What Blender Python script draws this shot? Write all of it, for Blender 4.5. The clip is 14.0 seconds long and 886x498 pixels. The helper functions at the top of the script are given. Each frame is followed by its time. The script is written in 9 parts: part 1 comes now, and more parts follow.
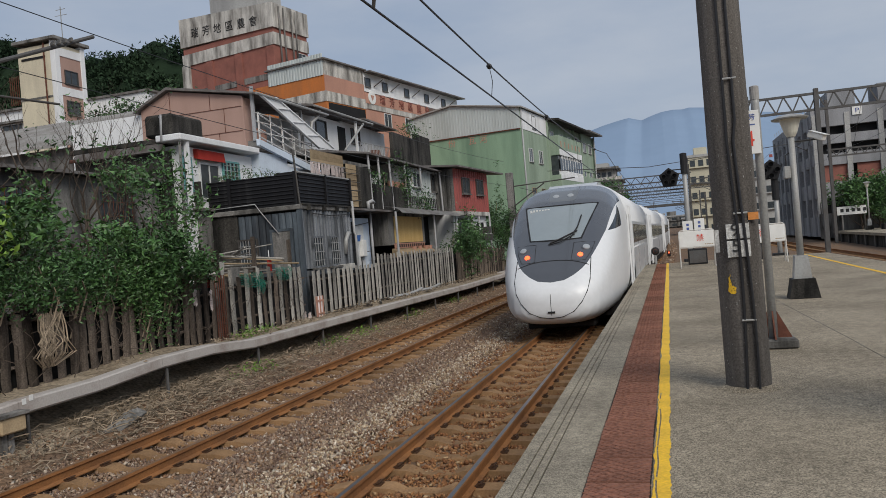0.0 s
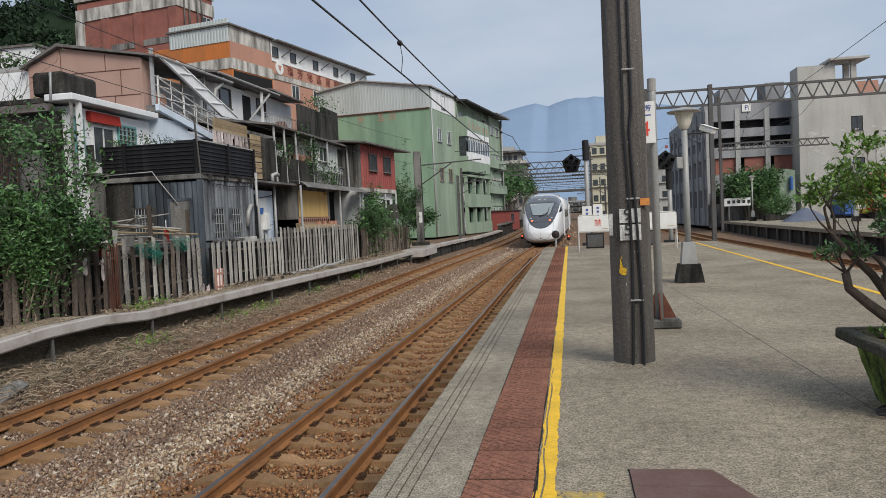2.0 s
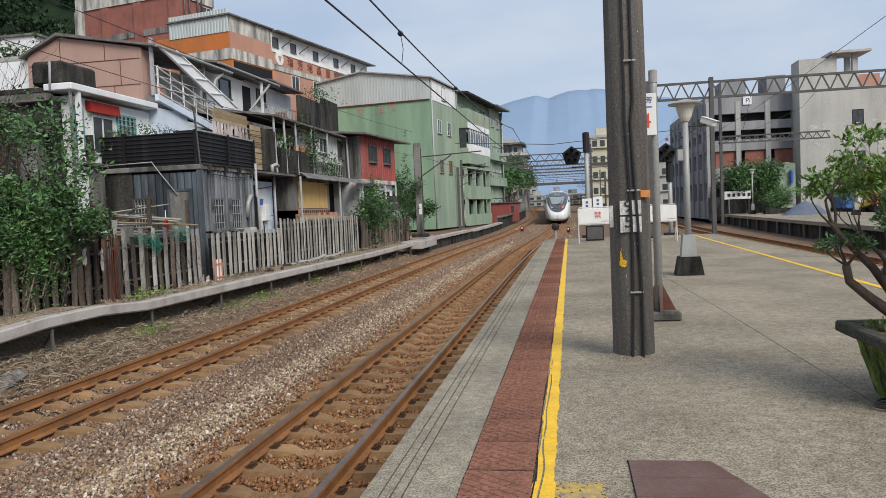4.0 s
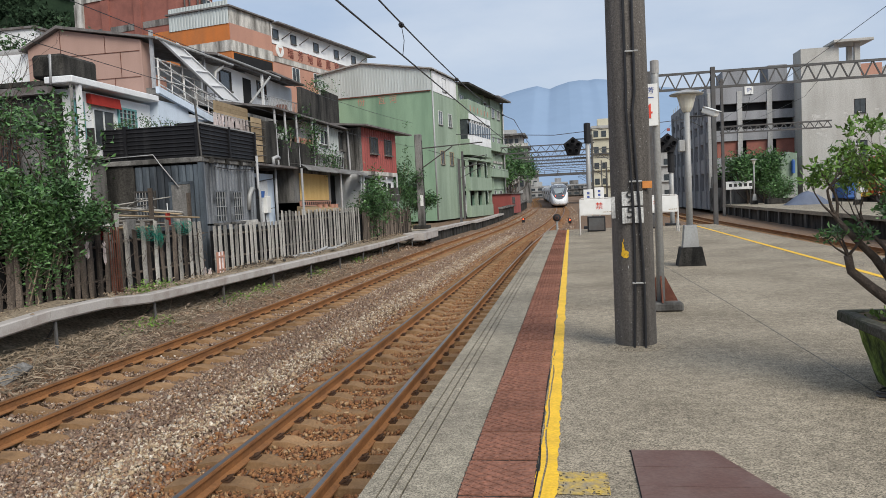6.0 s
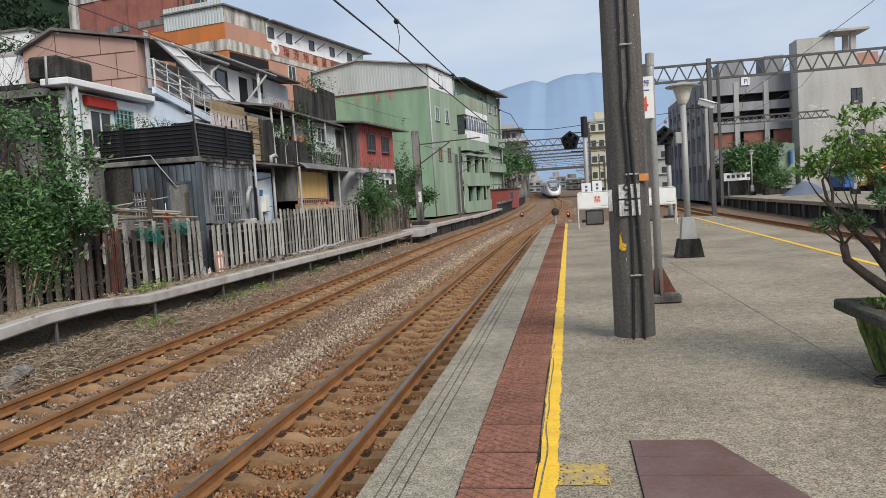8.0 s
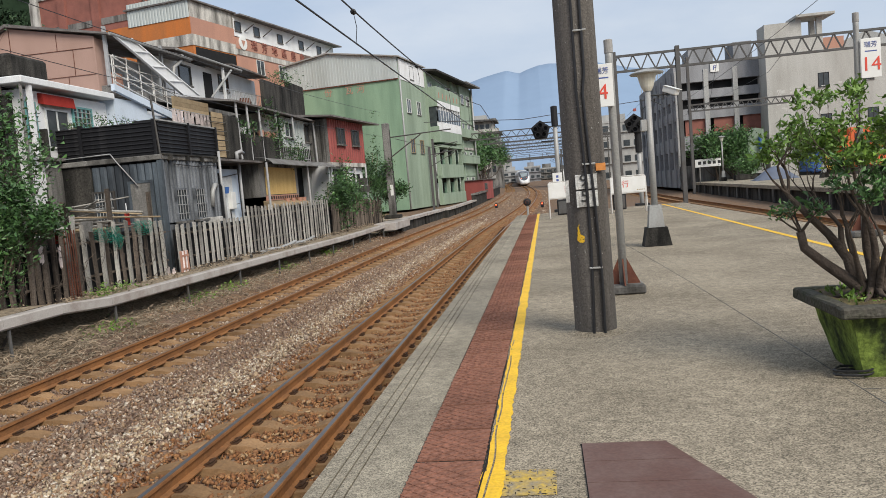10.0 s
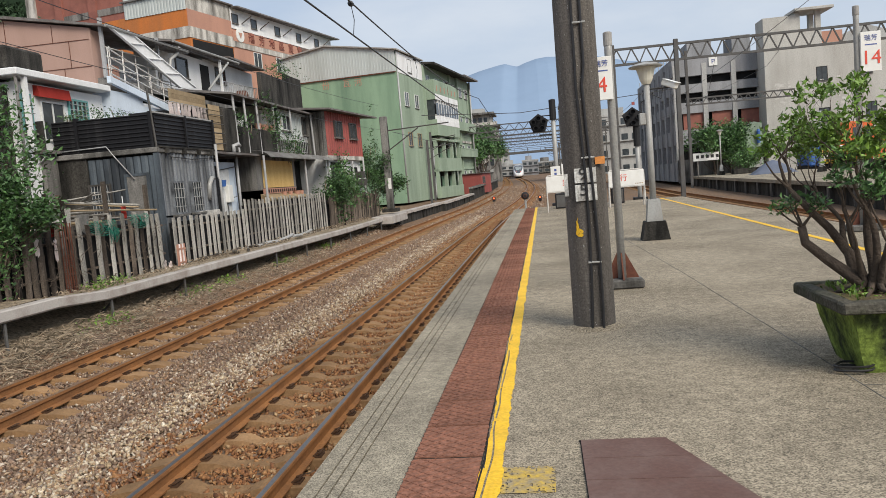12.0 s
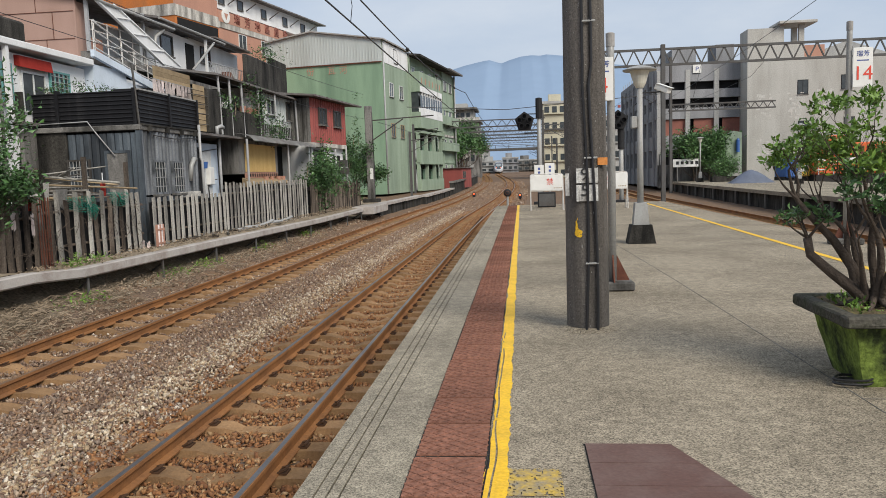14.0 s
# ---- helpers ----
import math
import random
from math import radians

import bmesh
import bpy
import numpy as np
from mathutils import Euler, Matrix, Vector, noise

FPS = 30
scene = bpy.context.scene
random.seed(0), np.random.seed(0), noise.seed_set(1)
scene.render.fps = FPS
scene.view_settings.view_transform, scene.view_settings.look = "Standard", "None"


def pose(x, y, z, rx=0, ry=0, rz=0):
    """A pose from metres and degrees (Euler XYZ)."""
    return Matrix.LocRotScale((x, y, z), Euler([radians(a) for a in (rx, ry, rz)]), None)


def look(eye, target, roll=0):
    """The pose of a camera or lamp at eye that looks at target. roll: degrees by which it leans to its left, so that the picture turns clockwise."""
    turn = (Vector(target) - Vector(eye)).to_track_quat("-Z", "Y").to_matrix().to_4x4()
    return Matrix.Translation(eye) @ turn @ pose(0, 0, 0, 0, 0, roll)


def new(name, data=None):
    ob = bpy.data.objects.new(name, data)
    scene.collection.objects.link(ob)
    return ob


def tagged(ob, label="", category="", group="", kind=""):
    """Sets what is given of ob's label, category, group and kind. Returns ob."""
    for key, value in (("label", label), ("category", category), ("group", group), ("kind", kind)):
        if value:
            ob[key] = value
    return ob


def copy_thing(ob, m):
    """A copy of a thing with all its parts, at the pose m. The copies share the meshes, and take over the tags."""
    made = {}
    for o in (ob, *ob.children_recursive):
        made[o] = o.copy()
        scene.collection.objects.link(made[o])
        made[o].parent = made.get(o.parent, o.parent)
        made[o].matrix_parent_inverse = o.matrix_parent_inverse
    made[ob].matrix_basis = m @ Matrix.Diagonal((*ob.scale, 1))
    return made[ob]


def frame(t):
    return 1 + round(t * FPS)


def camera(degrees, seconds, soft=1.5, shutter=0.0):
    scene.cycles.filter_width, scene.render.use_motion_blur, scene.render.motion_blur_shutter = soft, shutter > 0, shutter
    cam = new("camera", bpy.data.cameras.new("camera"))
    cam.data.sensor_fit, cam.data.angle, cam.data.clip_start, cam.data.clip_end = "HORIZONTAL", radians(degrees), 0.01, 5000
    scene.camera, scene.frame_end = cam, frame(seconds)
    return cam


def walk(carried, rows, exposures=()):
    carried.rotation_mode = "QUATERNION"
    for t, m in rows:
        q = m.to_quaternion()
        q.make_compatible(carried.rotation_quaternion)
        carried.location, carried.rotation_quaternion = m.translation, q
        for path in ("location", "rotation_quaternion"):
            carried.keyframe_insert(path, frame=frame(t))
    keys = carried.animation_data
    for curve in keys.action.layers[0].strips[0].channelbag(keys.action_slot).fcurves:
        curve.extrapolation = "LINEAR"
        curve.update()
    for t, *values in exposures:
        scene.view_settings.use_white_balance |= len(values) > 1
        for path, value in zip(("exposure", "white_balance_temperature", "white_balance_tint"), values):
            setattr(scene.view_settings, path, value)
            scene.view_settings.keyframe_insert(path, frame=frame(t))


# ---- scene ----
cam = camera(61.2, 14.0, soft=0.6)

PATH = [
    (0, (-0.133, -0.955, 1.47), (-0.712, 0.959, 1.464), -4.7),
    (0.5, (-0.13, -0.981, 1.479), (-0.688, 0.94, 1.479), -4.4),
    (1, (-0.123, -0.998, 1.46), (-0.572, 0.951, 1.433), -3.3),
    (1.5, (-0.106, -1.006, 1.448), (-0.444, 0.964, 1.374), -2.9),
    (2, (-0.105, -1.027, 1.446), (-0.442, 0.943, 1.366), -2.7),
    (2.5, (-0.112, -1.026, 1.445), (-0.448, 0.944, 1.358), -2.5),
    (3, (-0.107, -1.022, 1.441), (-0.442, 0.947, 1.349), -2.4),
    (5.5, (-0.116, -1.017, 1.438), (-0.457, 0.951, 1.319), -2.6),
    (6, (-0.116, -1.035, 1.442), (-0.457, 0.931, 1.318), -2.7),
    (6.5, (-0.109, -1.038, 1.445), (-0.45, 0.929, 1.32), -2.9),
    (7, (-0.1, -1.046, 1.443), (-0.439, 0.922, 1.319), -3.0),
    (7.5, (-0.098, -1.062, 1.444), (-0.437, 0.905, 1.319), -3.2),
    (8, (-0.106, -1.063, 1.439), (-0.445, 0.903, 1.304), -3.6),
    (8.5, (-0.062, -1.011, 1.433), (-0.398, 0.956, 1.29), -4.2),
    (9, (0.065, -0.876, 1.44), (-0.27, 1.09, 1.295), -4.4),
    (9.2, (0.094, -0.86, 1.443), (-0.205, 1.112, 1.294), -4.9),
    (11.5, (0.008, -0.733, 1.441), (-0.266, 1.241, 1.269), -4.9),
    (12, (0.062, -0.757, 1.443), (-0.214, 1.216, 1.265), -4.8),
    (12.5, (0.022, -0.745, 1.443), (-0.25, 1.227, 1.257), -4.4),
    (13, (-0.077, -0.708, 1.443), (-0.307, 1.266, 1.214), -2.1),
    (13.5, (-0.128, -0.693, 1.446), (-0.34, 1.284, 1.228), -1.8),
    (14, (-0.139, -0.697, 1.451), (-0.351, 1.282, 1.252), -1.9),
]
walk(cam, [(t, look(eye, target, roll)) for t, eye, target, roll in PATH],
     [(0, -0.33, 6250, 10), (0.6, -0.3, 6250, 10), (1.4, -0.06, 6250, 9), (2.2, -0.02, 6220, 9), (3, 0.12, 6200, 9), (7.5, 0.2, 6200, 9), (9, 0.24, 6300, 9), (12.5, 0.29, 6500, 9), (13.5, 0.36, 6450, 9), (14, 0.2, 6420, 9)])

# ---- light ----
world = bpy.data.worlds.new("overcast_sky")
scene.world = world
world.use_nodes = True
wn, wl = world.node_tree.nodes, world.node_tree.links
wn.clear()
SUN_EL, SUN_AZ = radians(40), radians(140)
sky = wn.new("ShaderNodeTexSky")
sky.sky_type, sky.sun_disc = "NISHITA", False
sky.sun_elevation, sky.sun_rotation = SUN_EL, SUN_AZ
sky.air_density, sky.dust_density = 1.0, 3.0
coord = wn.new("ShaderNodeTexCoord")
squash = wn.new("ShaderNodeMapping")
squash.inputs["Scale"].default_value = (1.0, 1.0, 3.2)
cloud = wn.new("ShaderNodeTexNoise")
cloud.inputs["Scale"].default_value = 2.2
cloud.inputs["Detail"].default_value = 6.0
cloud.inputs["Roughness"].default_value = 0.55
ramp = wn.new("ShaderNodeValToRGB")
ramp.color_ramp.elements[0].position, ramp.color_ramp.elements[0].color = 0.34, (0.50, 0.60, 0.76, 1)
ramp.color_ramp.elements[1].position, ramp.color_ramp.elements[1].color = 0.68, (0.74, 0.79, 0.87, 1)
bg_sky, bg_cloud, mixer = wn.new("ShaderNodeBackground"), wn.new("ShaderNodeBackground"), wn.new("ShaderNodeMixShader")
bg_sky.inputs["Strength"].default_value = 0.12
bg_cloud.inputs["Strength"].default_value = 0.82
mixer.inputs[0].default_value = 0.85
world_out = wn.new("ShaderNodeOutputWorld")
wl.new(coord.outputs["Generated"], squash.inputs["Vector"])
wl.new(squash.outputs[0], cloud.inputs["Vector"])
wl.new(cloud.outputs["Fac"], ramp.inputs["Fac"])
wl.new(sky.outputs[0], bg_sky.inputs["Color"])
wl.new(ramp.outputs["Color"], bg_cloud.inputs["Color"])
wl.new(bg_sky.outputs[0], mixer.inputs[1])
wl.new(bg_cloud.outputs[0], mixer.inputs[2])
wl.new(mixer.outputs[0], world_out.inputs["Surface"])
sun_data = bpy.data.lights.new("sun", "SUN")
sun_data.energy, sun_data.angle, sun_data.color = 3.0, radians(30), (1.0, 0.92, 0.80)
sun = new("sun", sun_data)
sun.matrix_world = look((math.sin(SUN_AZ) * 50, math.cos(SUN_AZ) * 50, 42), (0, 0, 0))
scene.view_settings.exposure = 0.0


# ---- materials ----
def mat(name, color, rough=0.7, metal=0.0, dark=0.6, scale=3.0, grain=40.0, bump=0.15, stain=None, stain_amount=0.4, streak=1.0, island=0.0, obj=0.0, coat=0.0, speck=0.14, detail=3.0, gloss=None, cover=0.40):
    """A procedural surface: base colour with large stains, fine grain, relief, and a shift from piece to piece."""
    m = bpy.data.materials.new(name)
    m.use_nodes = True
    n, l = m.node_tree.nodes, m.node_tree.links
    b = n["Principled BSDF"]
    b.inputs["Metallic"].default_value = metal
    b.inputs["Coat Weight"].default_value = coat
    b.inputs["Specular IOR Level"].default_value = gloss if gloss is not None else (0.2 if rough > 0.55 else 0.5)
    tc = n.new("ShaderNodeTexCoord")
    mp = n.new("ShaderNodeMapping")
    mp.inputs["Scale"].default_value = (1, 1, 1.0 / streak)
    l.new(tc.outputs["Object"], mp.inputs["Vector"])
    if obj:
        own, far = n.new("ShaderNodeObjectInfo"), n.new("ShaderNodeMath")
        far.operation = "MULTIPLY"
        far.inputs[1].default_value = 40.0
        l.new(own.outputs["Random"], far.inputs[0])
        l.new(far.outputs[0], mp.inputs["Location"])
    big, fine = n.new("ShaderNodeTexNoise"), n.new("ShaderNodeTexNoise")
    big.inputs["Scale"].default_value, big.inputs["Detail"].default_value, big.inputs["Roughness"].default_value = scale, 6, 0.62
    fine.inputs["Scale"].default_value, fine.inputs["Detail"].default_value = grain, detail
    l.new(mp.outputs[0], big.inputs["Vector"])
    l.new(tc.outputs["Object"], fine.inputs["Vector"])
    r = n.new("ShaderNodeValToRGB")
    e = r.color_ramp.elements
    e[0].position, e[1].position = cover, cover + 0.26
    base = (*color, 1)
    st = (*(stain if stain else [c * dark for c in color]), 1)
    e[0].color, e[1].color = (0, 0, 0, 1), (1, 1, 1, 1)
    l.new(big.outputs["Fac"], r.inputs["Fac"])
    k = n.new("ShaderNodeMath")
    k.operation = "MULTIPLY"
    k.inputs[1].default_value = stain_amount
    l.new(r.outputs["Color"], k.inputs[0])
    mx = n.new("ShaderNodeMixRGB")
    mx.inputs[1].default_value, mx.inputs[2].default_value = base, st
    l.new(k.outputs[0], mx.inputs[0])
    hv = n.new("ShaderNodeHueSaturation")
    l.new(mx.outputs[0], hv.inputs["Color"])
    g = n.new("ShaderNodeMapRange")
    g.inputs["From Min"].default_value, g.inputs["From Max"].default_value = 0.28, 0.72
    g.inputs["To Min"].default_value, g.inputs["To Max"].default_value = 1 - speck, 1 + speck
    l.new(fine.outputs["Fac"], g.inputs["Value"])
    value = g.outputs[0]
    for amount, node, sock in ((island, "ShaderNodeNewGeometry", "Random Per Island"), (obj, "ShaderNodeObjectInfo", "Random")):
        if amount:
            src = n.new(node)
            rg = n.new("ShaderNodeMapRange")
            rg.inputs["To Min"].default_value, rg.inputs["To Max"].default_value = 1 - amount, 1 + amount
            l.new(src.outputs[sock], rg.inputs["Value"])
            ml = n.new("ShaderNodeMath")
            ml.operation = "MULTIPLY"
            l.new(value, ml.inputs[0])
            l.new(rg.outputs[0], ml.inputs[1])
            value = ml.outputs[0]
    l.new(value, hv.inputs["Value"])
    l.new(hv.outputs[0], b.inputs["Base Color"])
    rr = n.new("ShaderNodeMapRange")
    rr.inputs["To Min"].default_value, rr.inputs["To Max"].default_value = max(rough - 0.12, 0.03), min(rough + 0.12, 1)
    l.new(big.outputs["Fac"], rr.inputs["Value"])
    l.new(rr.outputs[0], b.inputs["Roughness"])
    if bump:
        bp = n.new("ShaderNodeBump")
        bp.inputs["Strength"].default_value, bp.inputs["Distance"].default_value = bump, 0.02
        l.new(fine.outputs["Fac"], bp.inputs["Height"])
        l.new(bp.outputs[0], b.inputs["Normal"])
    return m


def gravel(name, colors, rough=0.9):
    """Crushed stone: each piece takes its own shade from a row of colours, with grain and dust on it."""
    m = bpy.data.materials.new(name)
    m.use_nodes = True
    n, l = m.node_tree.nodes, m.node_tree.links
    b = n["Principled BSDF"]
    b.inputs["Roughness"].default_value, b.inputs["Specular IOR Level"].default_value = rough, 0.25
    geo, tc = n.new("ShaderNodeNewGeometry"), n.new("ShaderNodeTexCoord")
    r = n.new("ShaderNodeValToRGB")
    e = r.color_ramp.elements
    while len(e) < len(colors):
        e.new(0.5)
    for k, c in enumerate(colors):
        e[k].position, e[k].color = k / (len(colors) - 1), (*c, 1)
    l.new(geo.outputs["Random Per Island"], r.inputs["Fac"])
    fine = n.new("ShaderNodeTexNoise")
    fine.inputs["Scale"].default_value, fine.inputs["Detail"].default_value = 55.0, 4.0
    l.new(tc.outputs["Object"], fine.inputs["Vector"])
    g = n.new("ShaderNodeMapRange")
    g.inputs["From Min"].default_value, g.inputs["From Max"].default_value = 0.3, 0.7
    g.inputs["To Min"].default_value, g.inputs["To Max"].default_value = 0.65, 1.35
    l.new(fine.outputs["Fac"], g.inputs["Value"])
    hv = n.new("ShaderNodeHueSaturation")
    l.new(r.outputs["Color"], hv.inputs["Color"])
    l.new(g.outputs[0], hv.inputs["Value"])
    l.new(hv.outputs[0], b.inputs["Base Color"])
    return m


def aggregate(name, color, stain, size=75.0, contrast=0.5):
    """Worn concrete with exposed grit: pale and dark grains, broad stains, fine pits and moss-dark patches."""
    m = bpy.data.materials.new(name)
    m.use_nodes = True
    n, l = m.node_tree.nodes, m.node_tree.links
    b = n["Principled BSDF"]
    b.inputs["Roughness"].default_value, b.inputs["Specular IOR Level"].default_value = 0.92, 0.2
    tc = n.new("ShaderNodeTexCoord")
    grit = n.new("ShaderNodeTexVoronoi")
    grit.inputs["Scale"].default_value = size
    broad, mid = n.new("ShaderNodeTexNoise"), n.new("ShaderNodeTexNoise")
    broad.inputs["Scale"].default_value, broad.inputs["Detail"].default_value = 0.7, 6.0
    mid.inputs["Scale"].default_value, mid.inputs["Detail"].default_value, mid.inputs["Roughness"].default_value = 9.0, 7.0, 0.7
    for t in (grit, broad, mid):
        l.new(tc.outputs["Object"], t.inputs["Vector"])
    ramp = n.new("ShaderNodeValToRGB")
    e = ramp.color_ramp.elements
    e[0].position, e[0].color = 0.38, (*color, 1)
    e[1].position, e[1].color = 0.68, (*stain, 1)
    l.new(broad.outputs["Fac"], ramp.inputs["Fac"])
    sep = n.new("ShaderNodeSeparateColor")
    l.new(grit.outputs["Color"], sep.inputs["Color"])
    g1, g2 = n.new("ShaderNodeMapRange"), n.new("ShaderNodeMapRange")
    g1.inputs["To Min"].default_value, g1.inputs["To Max"].default_value = 1 - contrast, 1 + contrast
    l.new(sep.outputs[0], g1.inputs["Value"])
    g2.inputs["From Min"].default_value, g2.inputs["From Max"].default_value = 0.3, 0.7
    g2.inputs["To Min"].default_value, g2.inputs["To Max"].default_value = 0.72, 1.28
    l.new(mid.outputs["Fac"], g2.inputs["Value"])
    ml = n.new("ShaderNodeMath")
    ml.operation = "MULTIPLY"
    l.new(g1.outputs[0], ml.inputs[0])
    l.new(g2.outputs[0], ml.inputs[1])
    hv = n.new("ShaderNodeHueSaturation")
    l.new(ramp.outputs["Color"], hv.inputs["Color"])
    l.new(ml.outputs[0], hv.inputs["Value"])
    l.new(hv.outputs[0], b.inputs["Base Color"])
    bp = n.new("ShaderNodeBump")
    bp.inputs["Strength"].default_value, bp.inputs["Distance"].default_value = 0.5, 0.004
    l.new(sep.outputs[0], bp.inputs["Height"])
    l.new(bp.outputs[0], b.inputs["Normal"])
    return m


def glow(name, color, strength):
    m = bpy.data.materials.new(name)
    m.use_nodes = True
    b = m.node_tree.nodes["Principled BSDF"]
    b.inputs["Base Color"].default_value = (*color, 1)
    b.inputs["Emission Color"].default_value = (*color, 1)
    b.inputs["Emission Strength"].default_value = strength
    return m


def plain(name, color, rough=0.5, metal=0.0):
    m = bpy.data.materials.new(name)
    m.use_nodes = True
    b = m.node_tree.nodes["Principled BSDF"]
    b.inputs["Base Color"].default_value = (*color, 1)
    b.inputs["Roughness"].default_value, b.inputs["Metallic"].default_value = rough, metal
    return m


# ---- mesh helpers ----
def mesh_of(bm, name, material, smooth=False):
    me = bpy.data.meshes.new(name)
    if smooth:
        for f in bm.faces:
            f.smooth = True
    bm.to_mesh(me)
    bm.free()
    me.materials.append(material)
    return me


def part(name, bm, material, parent=None, label="", smooth=False, at=None):
    """Links a bmesh (or a mesh) as one mesh object under a thing or a part."""
    me = bm if isinstance(bm, bpy.types.Mesh) else mesh_of(bm, name, material, smooth)
    ob = new(name, me)
    ob.parent = parent
    if at is not None:
        ob.matrix_basis = at
    return tagged(ob, label=label)


def thing(name, m, label, category, group="", kind=""):
    ob = new(name)
    ob.empty_display_size = 0.1
    ob.matrix_basis = m
    return tagged(ob, label, category, group, kind)


def solid(name, bm, material, label, category="", group="", kind="", smooth=False, at=None):
    ob = part(name, bm, material, None, "", smooth, at)
    return tagged(ob, label, category, group, kind)


def box(bm, x0, x1, y0, y1, z0, z1, m=None, bevel=0.0):
    v = [bm.verts.new((x, y, z)) for z in (z0, z1) for x, y in ((x0, y0), (x1, y0), (x1, y1), (x0, y1))]
    f = [bm.faces.new([v[i] for i in q]) for q in ((3, 2, 1, 0), (4, 5, 6, 7), (0, 1, 5, 4), (1, 2, 6, 5), (2, 3, 7, 6), (3, 0, 4, 7))]
    if bevel:
        edges = list({e for q in f for e in q.edges})
        res = bmesh.ops.bevel(bm, geom=edges, offset=bevel, segments=1, affect="EDGES")
        v = list({w for w in res["verts"]} | {w for w in v if w.is_valid})
    if m is not None:
        for w in v:
            w.co = m @ w.co
    return bm


def boxes(*rows, bevel=0.0):
    bm = bmesh.new()
    for r in rows:
        box(bm, *r, bevel=bevel)
    return bm


def tube(bm, pts, r, seg=8, caps=True):
    """A tube along points; r is one radius or one for each point."""
    pts = [Vector(p) for p in pts]
    rad = r if isinstance(r, (list, tuple)) else [r] * len(pts)
    rings, side = [], None
    for i, p in enumerate(pts):
        d = (pts[min(i + 1, len(pts) - 1)] - pts[max(i - 1, 0)]).normalized()
        if side is None:
            side = d.orthogonal().normalized()
        side = (side - d * side.dot(d)).normalized()
        up = d.cross(side)
        rings.append([bm.verts.new(p + (side * math.cos(a) + up * math.sin(a)) * rad[i]) for a in (k * math.tau / seg for k in range(seg))])
    for a, b in zip(rings, rings[1:]):
        for k in range(seg):
            bm.faces.new((a[k], a[(k + 1) % seg], b[(k + 1) % seg], b[k]))
    if caps:
        bm.faces.new(rings[0][::-1])
        bm.faces.new(rings[-1])
    return bm


def tubes(*rows, seg=8):
    bm = bmesh.new()
    for pts, r in rows:
        tube(bm, pts, r, seg)
    return bm


def lathe(profile, seg=20):
    bm = bmesh.new()
    rings = [[bm.verts.new((r * math.cos(k * math.tau / seg), r * math.sin(k * math.tau / seg), z)) for k in range(seg)] for r, z in profile]
    for a, b in zip(rings, rings[1:]):
        for k in range(seg):
            bm.faces.new((a[k], a[(k + 1) % seg], b[(k + 1) % seg], b[k]))
    bm.faces.new(rings[0][::-1])
    bm.faces.new(rings[-1])
    return bm


def prism(poly, h0, h1, axis="y"):
    """A polygon given in two axes, drawn out along the third."""
    bm = bmesh.new()
    put = {"y": lambda a, b, h: (a, h, b), "x": lambda a, b, h: (h, a, b), "z": lambda a, b, h: (a, b, h)}[axis]
    lo, hi = [bm.verts.new(put(a, b, h0)) for a, b in poly], [bm.verts.new(put(a, b, h1)) for a, b in poly]
    bm.faces.new(lo)
    bm.faces.new(hi[::-1])
    for i in range(len(poly)):
        j = (i + 1) % len(poly)
        bm.faces.new((lo[j], lo[i], hi[i], hi[j]))
    bmesh.ops.recalc_face_normals(bm, faces=bm.faces)
    return bm


def ribbed(w, h, pitch=0.11, depth=0.025, thick=0.004, m=None):
    """A corrugated sheet in the plane x = 0, from y = 0 to w and z = 0 to h, ribs upright, seen from +x."""
    bm = bmesh.new()
    n = max(4, int(w / pitch) * 4)
    prof = [(depth * (0, 1, 1, 0.9)[i % 4], w * i / n) for i in range(n + 1)]
    front = [(bm.verts.new((x, y, 0)), bm.verts.new((x, y, h))) for x, y in prof]
    back = [(bm.verts.new((x - thick, y, 0)), bm.verts.new((x - thick, y, h))) for x, y in prof]
    for (a, b), (c, d) in zip(front, front[1:]):
        bm.faces.new((a, c, d, b))
    for (a, b), (c, d) in zip(back, back[1:]):
        bm.faces.new((b, d, c, a))
    bm.faces.new((front[0][0], front[0][1], back[0][1], back[0][0]))
    bm.faces.new((front[-1][1], front[-1][0], back[-1][0], back[-1][1]))
    if m is not None:
        bm.transform(m)
    return bm


def raw(name, verts, faces, material):
    """A mesh from numpy arrays of corners and of equal-sided faces."""
    me = bpy.data.meshes.new(name)
    verts, faces = np.asarray(verts, np.float32), np.asarray(faces, np.int32)
    k = faces.shape[1]
    me.vertices.add(len(verts))
    me.vertices.foreach_set("co", verts.ravel())
    me.loops.add(faces.size)
    me.loops.foreach_set("vertex_index", faces.ravel())
    me.polygons.add(len(faces))
    me.polygons.foreach_set("loop_start", np.arange(0, faces.size, k, dtype=np.int32))
    me.update(calc_edges=True)
    me.materials.append(material)
    return me


def words(text, size, material, parent, m, name="lettering", label="", deep=0.004):
    """Lettering as a mesh, centred in its own x-y plane."""
    cu = bpy.data.curves.new(name, "FONT")
    cu.body, cu.size, cu.align_x, cu.align_y, cu.extrude = text, size, "CENTER", "CENTER", deep
    tmp = new(name + "_draft", cu)
    me = bpy.data.meshes.new_from_object(tmp.evaluated_get(bpy.context.evaluated_depsgraph_get()))
    bpy.data.objects.remove(tmp)
    bpy.data.curves.remove(cu)
    me.materials.clear()
    me.materials.append(material)
    ob = new(name, me)
    ob.parent, ob.matrix_basis = parent, m
    return tagged(ob, label=label)


